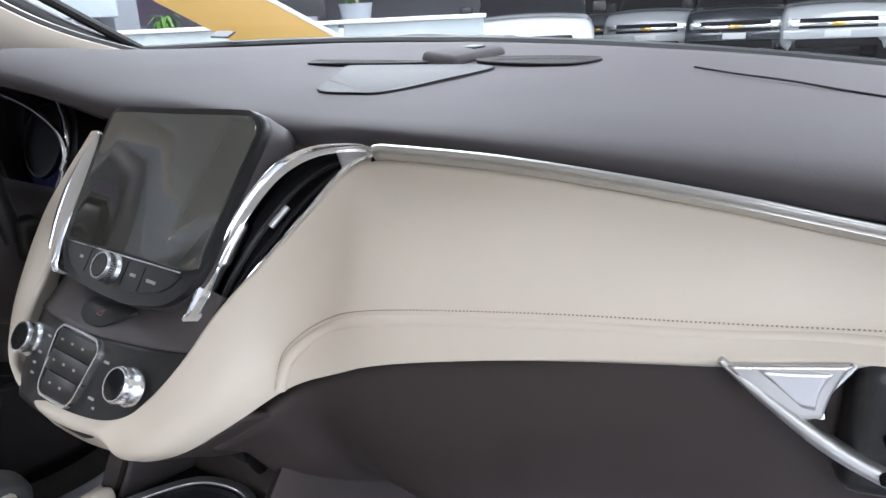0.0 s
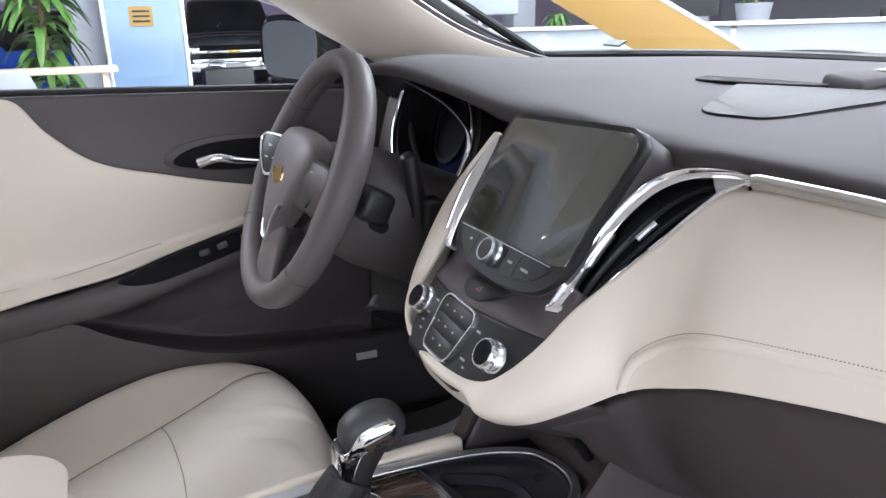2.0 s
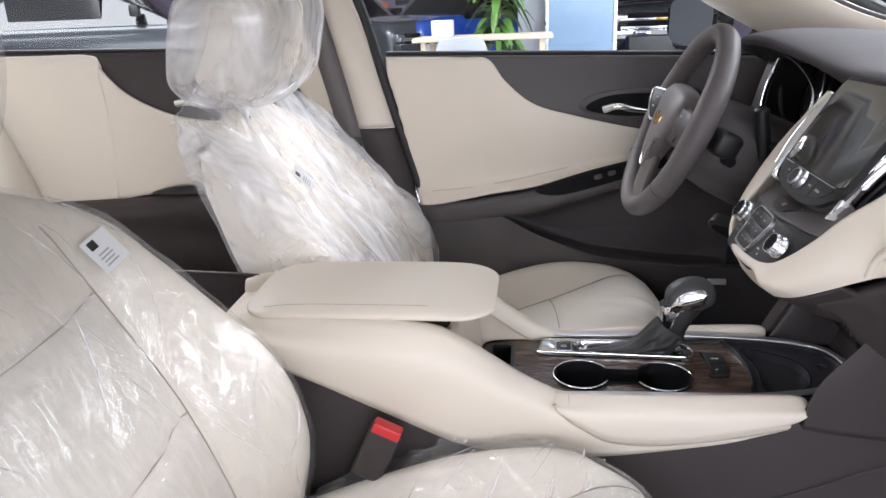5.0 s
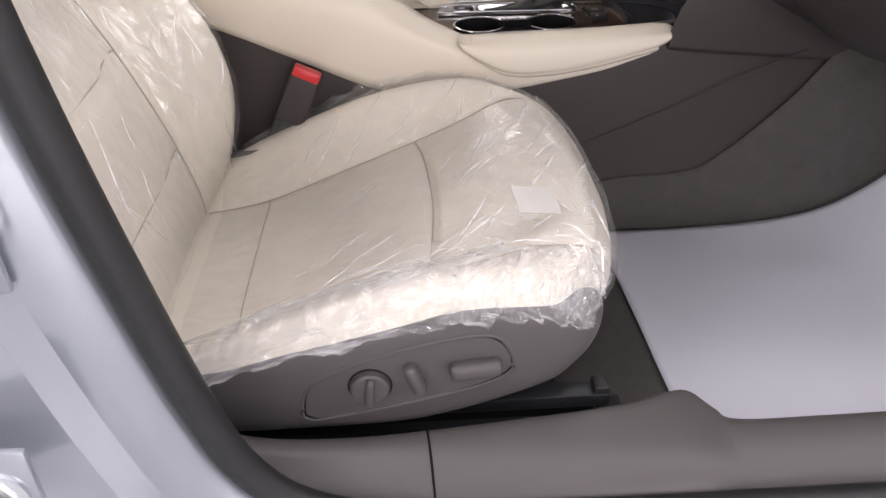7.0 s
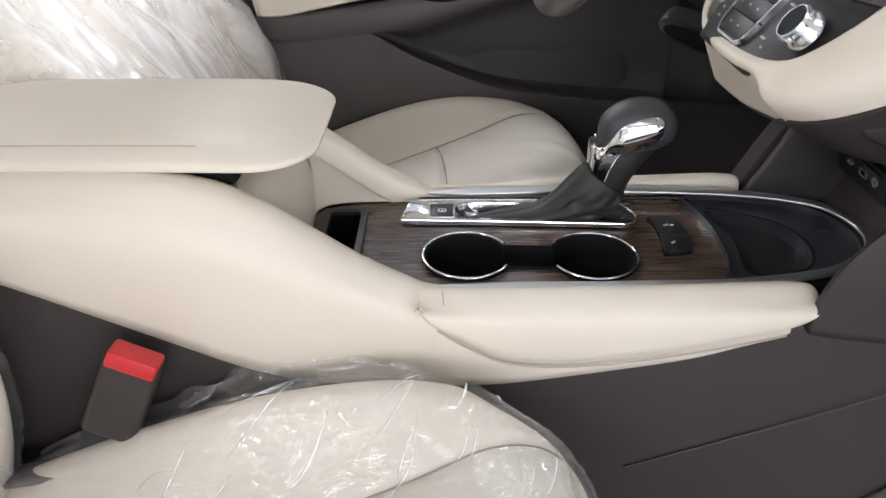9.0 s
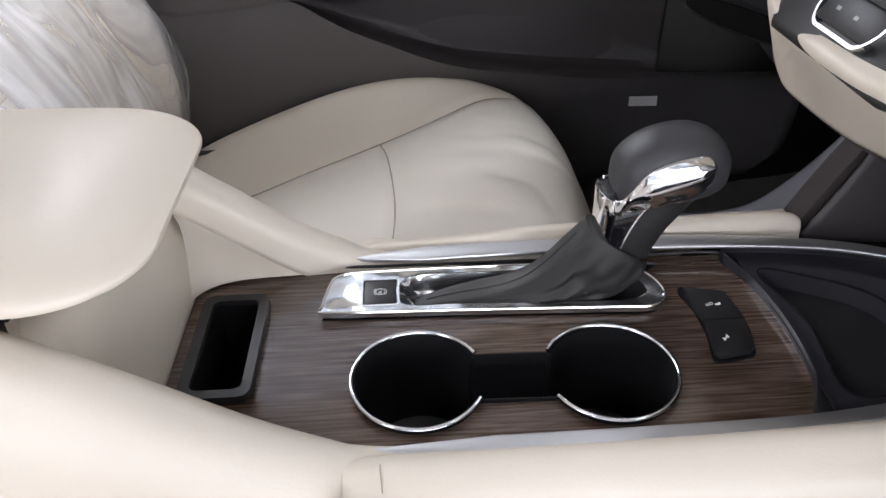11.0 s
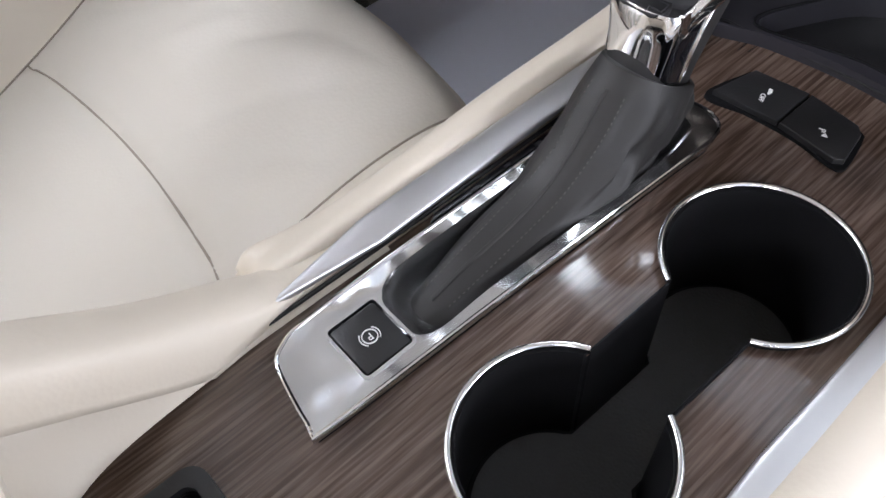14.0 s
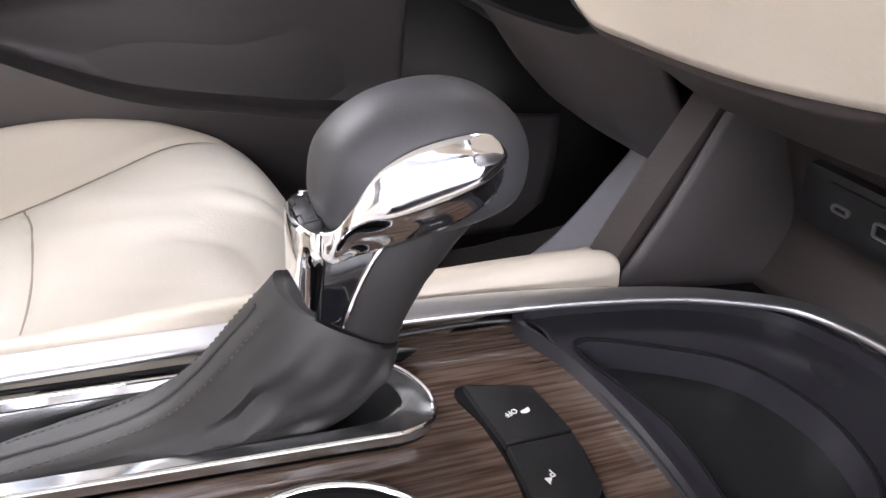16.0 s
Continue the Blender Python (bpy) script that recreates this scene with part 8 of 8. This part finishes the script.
    lp("emblem", rbox((0.22, 0.03, 0.07), Matrix.Translation((0, -L / 2 - 0.10, hood - 0.33)), 0.015), GOLD)
    lp("bumper", rbox((W * 0.94, 0.20, 0.18), Matrix.Translation((0, -L / 2 - 0.06, 0.56)), 0.04), CHROME if pick else paint)
    lp("lower_grille", rbox((W * 0.7, 0.12, 0.14), Matrix.Translation((0, -L / 2 - 0.05, 0.40)), 0.03), BLACK_SOFT)
    lp("number_plate", rbox((0.40, 0.02, 0.11), Matrix.Translation((0, -L / 2 - 0.17, 0.56)), 0.005), WHITE)
    for sx in (1, -1):
        for yy in (-L / 2 + 0.85, L / 2 - 0.95):
            wm = Matrix.Translation((sx * (hw - 0.11), yy, 0.36)) @ Matrix.Rotation(radians(90), 4, "Y")
            lp("tyre", lathe(((0.22, -0.11), (0.34, -0.11), (0.36, -0.08), (0.36, 0.08), (0.34, 0.11), (0.22, 0.11)), wm, 28), RUBBER)
            rim_ = lathe(((0.0, -0.10), (0.22, -0.10), (0.23, 0.10), (0.0, 0.10)), wm, 10)
            lp("wheel_rim", rim_, SATIN)
    return v


WCAR = material("white_car_paint", (0.55, 0.56, 0.57), 0.2, coat=0.6, tint=0.02)
DCAR = material("graphite_car_paint", (0.035, 0.040, 0.048), 0.2, metal=0.3, coat=0.6, tint=0.05)
BCAR = material("blue_car_paint", (0.02, 0.10, 0.55), 0.2, coat=0.6, tint=0.05)
GCAR = material("grey_car_paint", (0.10, 0.11, 0.12), 0.22, metal=0.4, coat=0.6, tint=0.05)
vehicle("suv", (-5.95, 11.05, 0), 29, WCAR, "white parked car facing the windscreen")
for x, y, p, lab in ((-7.4, 17.4, GCAR, "grey parked car in the far row"), (-6.1, 17.0, WCAR, "white parked car in the far row"), (-4.3, 16.8, DCAR, "dark parked car in the far row"), (-2.6, 16.9, WCAR, "white parked car with a broad grille in the far row"), (-0.7, 17.0, DCAR, "black parked car at the end of the far row")):
    vehicle("suv", (x, y, 0), 14, p, lab)
vehicle("pickup", (-17.6, 2.7, 0), 84, DCAR, "graphite pickup truck facing the driver's window")
vehicle("pickup", (-8.9, -6.6, 0), 200, DCAR, "dark pickup truck parked across the hall")
vehicle("suv", (-14.6, -1.7, 0), 60, BCAR, "bright blue car parked across the hall")
vehicle("suv", (-13.6, -4.0, 0), 150, GCAR, "dark grey hatchback parked beside the blue car")

# white counters before the windscreen, the slanting ochre panel and desk clutter
for a, b, mt, nm in (((-6.3, 2.25), (-4.33, 4.94), GLOSSW, "white gloss counter with a pale top"), ((-3.95, 4.62), (-3.04, 5.365), GLOSSW, "bright white counter front")):
    c = rthing("counter", nm, "counter", ((a[0] + b[0]) / 2, (a[1] + b[1]) / 2, 0), "counters")
    ln, ang = math.hypot(b[0] - a[0], b[1] - a[1]), math.atan2(b[1] - a[1], b[0] - a[0])
    cm = Matrix.Translation(((a[0] + b[0]) / 2, (a[1] + b[1]) / 2, 0)) @ Matrix.Rotation(ang, 4, "Z")
    rpart("counter_front", rbox((ln, 0.35, 1.10), cm @ Matrix.Translation((0, 0.17, 0.55)), 0.01), mt, c)
    rpart("counter_top", rbox((ln + 0.04, 0.42, 0.035), cm @ Matrix.Translation((0, 0.17, 1.118)), 0.008), WALLM, c)
yb = rthing("slanted_panel", "ochre slanting display panel with a white edge", "display panel", (-3.6, 3.5, 0))
ym = Matrix.Translation((-3.62, 3.47, 1.12)) @ Matrix.Rotation(math.atan2(0.76, 0.61), 4, "Z") @ Matrix.Rotation(radians(31), 4, "Y")
rpart("panel_board", rbox((3.4, 0.10, 0.36), ym, 0.006), YELLOW, yb)
rpart("panel_edge", rbox((3.4, 0.11, 0.03), ym @ Matrix.Translation((0, 0, 0.19)), 0.004), WALLM, yb, "white edge")
lb_ = rthing("light_box", "white illuminated box hung over the counter", "light box", (-7.4, 4.0, 1.6))
rpart("box_shell", rbox((0.9, 0.4, 0.55), Matrix.Translation((-7.38, 4.08, 1.56)) @ Matrix.Rotation(radians(62), 4, "Z"), 0.02), GLOSSW, lb_)
rpart("box_post", rbox((0.05, 0.05, 1.4), Matrix.Translation((-7.38, 4.08, 0.7)), 0.005), SATIN, lb_)
for x, y, w in ((-8.6, 5.3, 0.35), (-8.9, 3.9, 0.25), (-7.6, 7.4, 0.4)):
    pc = rthing("column", "slim grey showroom column", "column", (x, y, 0), "columns", kind="structure")
    rpart("shaft", rbox((w, w, 4.3), Matrix.Translation((x, y, 2.15)), 0.02), GREYW, pc)
mo = rthing("monitor", "black monitor seen from behind on the counter", "monitor", (-6.05, 6.05, 1.1))
mm = Matrix.Translation((-6.05, 6.05, 1.40)) @ Matrix.Rotation(radians(48), 4, "Z")
rpart("monitor_panel", rbox((0.58, 0.05, 0.40), mm, 0.015), BLACK, mo)
rpart("monitor_stand", rbox((0.10, 0.06, 0.32), mm @ Matrix.Translation((0, 0.03, -0.30)), 0.01), BLACK, mo)
dk = rthing("reception_desk", "long white desk behind the counters", "desk", (-6.3, 5.9, 0))
rpart("desk_body", rbox((3.4, 0.7, 1.06), Matrix.Translation((-6.4, 5.7, 0.53)) @ Matrix.Rotation(radians(48), 4, "Z"), 0.01), GLOSSW, dk)


def leafy(name, label, at, tall, spread, n, leaf, seed):
    """A potted plant: a cane with arching strap leaves of uneven length."""
    rnd = random.Random(seed)
    p = rthing(name, label, "plant", at)
    rpart("pot", lathe(((0.14, 0), (0.19, 0.30), (0.20, 0.32), (0.17, 0.32), (0.0, 0.28)), Matrix.Translation(at), 24), GREYW, p)
    rpart("cane", tube([(at[0], at[1], at[2] + 0.25), (at[0] + 0.03, at[1], at[2] + tall * 0.5), (at[0], at[1] + 0.02, at[2] + tall * 0.95)], 0.025, 8, 12), BARK, p)
    bm = bmesh.new()
    for k in range(n):
        a, h = rnd.uniform(0, math.tau), at[2] + tall * rnd.uniform(0.35, 1.0)
        ln, wd = leaf * rnd.uniform(0.6, 1.25), leaf * rnd.uniform(0.07, 0.13)
        d = Vector((math.cos(a), math.sin(a), 0))
        s_ = Vector((-d.y, d.x, 0))
        lift, fall = rnd.uniform(0.15, 0.7), rnd.uniform(0.6, 1.3)
        rows = []
        for i in range(6):
            f = i / 5
            c = Vector((at[0], at[1], h)) + d * (0.03 + ln * spread * f) + Vector((0, 0, ln * (lift * f - fall * f * f)))
            w = wd * math.sin(math.pi * (0.12 + 0.86 * f)) ** 0.8
            rows.append([c - s_ * w, c + Vector((0, 0, -w * 0.35)), c + s_ * w])
        skin(rows, bm=bm)
    tagged(rpart("foliage", bm, LEAF, p, "glossy strap leaves"), kind="stuff")


leafy("potted_plant", "tall green dracaena with drooping strap leaves", (-7.1, -0.45, 0), 2.0, 0.8, 150, 0.42, 4)
leafy("desk_plant", "small bushy green plant on the desk", (-6.9, 4.85, 0.78), 0.50, 0.7, 70, 0.22, 8)
leafy("desk_plant", "little green plant on the white counter", (-5.6, 6.5, 1.0), 0.45, 0.6, 40, 0.18, 9)

# glazed poster panel, column, desk and chair beyond the driver's window
gp_ = rthing("poster_panel", "framed pale blue glass panel with a small yellow notice", "glass panel", (-8.07, 0.45, 0))
rpart("panel_glass", rbox((0.03, 0.78, 2.3), Matrix.Translation((-8.07, 0.455, 1.25)), 0), BLUEGL, gp_)
for y in (0.06, 0.85):
    rpart("panel_frame", rbox((0.06, 0.045, 2.5), Matrix.Translation((-8.07, y, 1.25)), 0.004), SATIN, gp_)
rpart("yellow_notice", rbox((0.01, 0.23, 0.20), Matrix.Translation((-8.045, 0.43, 1.36)), 0), YELLOW, gp_)
for k in range(3):
    rpart("notice_bar", rbox((0.004, 0.17, 0.02), Matrix.Translation((-8.038, 0.43, 1.41 - 0.05 * k)), 0), BROWN, gp_)
gc = rthing("column", "broad grey column beside the glass panel", "column", (-8.4, -0.12, 0), kind="structure")
rpart("shaft", rbox((0.3, 0.32, 4.4), Matrix.Translation((-8.4, -0.12, 2.2)), 0.01), GREYW, gc)
ds = rthing("desk", "pale wooden sales desk", "desk", (-6.2, -0.75, 0))
rpart("desk_top", rbox((0.7, 1.3, 0.04), Matrix.Translation((-6.3, -0.55, 0.90)), 0.006), DESKW, ds)
for x, y in ((-6.0, -1.1), (-6.6, -1.1), (-6.0, 0.0), (-6.6, 0.0)):
    rpart("desk_leg", rbox((0.05, 0.05, 0.88), Matrix.Translation((x, y, 0.44)), 0.004), DESKW, ds)
bx = rthing("paper_box", "white box on the sales desk", "box", (-6.1, -0.92, 0.92))
rpart("carton", rbox((0.2, 0.19, 0.15), Matrix.Translation((-6.1, -0.925, 0.997)), 0.004), WALLM, bx)
och = rthing("office_chair", "grey office chair with a curved back", "chair", (-5.75, -0.7, 0))
rpart("backrest", ribs([[(-5.72, -0.94, 0.5), (-5.68, -0.94, 0.75), (-5.70, -0.88, 0.90)], [(-5.66, -0.71, 0.5), (-5.62, -0.71, 0.75), (-5.64, -0.71, 0.93)], [(-5.72, -0.48, 0.5), (-5.68, -0.48, 0.75), (-5.70, -0.54, 0.90)]], 16, 12), GREYW, och, thick=0.05)
rpart("seat", rbox((0.48, 0.46, 0.08), Matrix.Translation((-5.92, -0.71, 0.46)), 0.03, 3), GREYW, och)
rpart("pedestal", lathe(((0.30, 0.0), (0.28, 0.04), (0.04, 0.08), (0.03, 0.44)), Matrix.Translation((-5.92, -0.71, 0)), 16), BLACK, och)
bb = rthing("black_speaker", "low black box standing on the floor by the panel", "box", (-8.3, 1.3, 0))
rpart("cabinet", rbox((0.4, 0.55, 0.78), Matrix.Translation((-8.4, 1.30, 0.39)), 0.02), BLACK, bb)
fs = rthing("wall_sign", "white illuminated fascia sign on the far wall", "sign", (-15.2, -2.6, 1.9))
rpart("fascia", rbox((0.15, 3.6, 0.35), Matrix.Translation((-15.2, -2.9, 2.0)), 0.01), WALLM, fs)
for y, z, w, h, mt, lab in ((-3.0, 1.25, 0.6, 0.3, ORANGE, "orange banner in the hall"), (-1.8, 1.3, 0.35, 0.5, REDB, "red and white banner in the hall"), (-2.4, 1.45, 0.5, 0.25, DCAR, "dark display board in the hall")):
    bn_ = rthing("banner", lab, "banner", (-15.6, y, z))
    rpart("banner_sheet", rbox((0.03, w, h), Matrix.Translation((-15.6, y * 1.2, z)), 0), mt, bn_)
    rpart("banner_post", rbox((0.03, 0.03, z), Matrix.Translation((-15.65, y * 1.2, z / 2)), 0), GREYW, bn_)
ck = rthing("checkered_board", "black and white checkered display board", "display board", (-8.9, -7.1, 0))
bm1, bm2 = bmesh.new(), bmesh.new()
for i in range(6):
    for j in range(14):
        rbox((0.02, 0.12, 0.12), Matrix.Translation((-9.3, -7.75 + 0.12 * i, 0.45 + 0.12 * j)) , 0, 1, bm1 if (i + j) % 2 else bm2)
rpart("black_square", bm1, BLACK, ck, smooth=False)
rpart("white_square", bm2, WALLM, ck, smooth=False)
rpart("board_post", rbox((0.04, 0.7, 0.5), Matrix.Translation((-9.32, -7.45, 0.25)), 0), GREYW, ck)
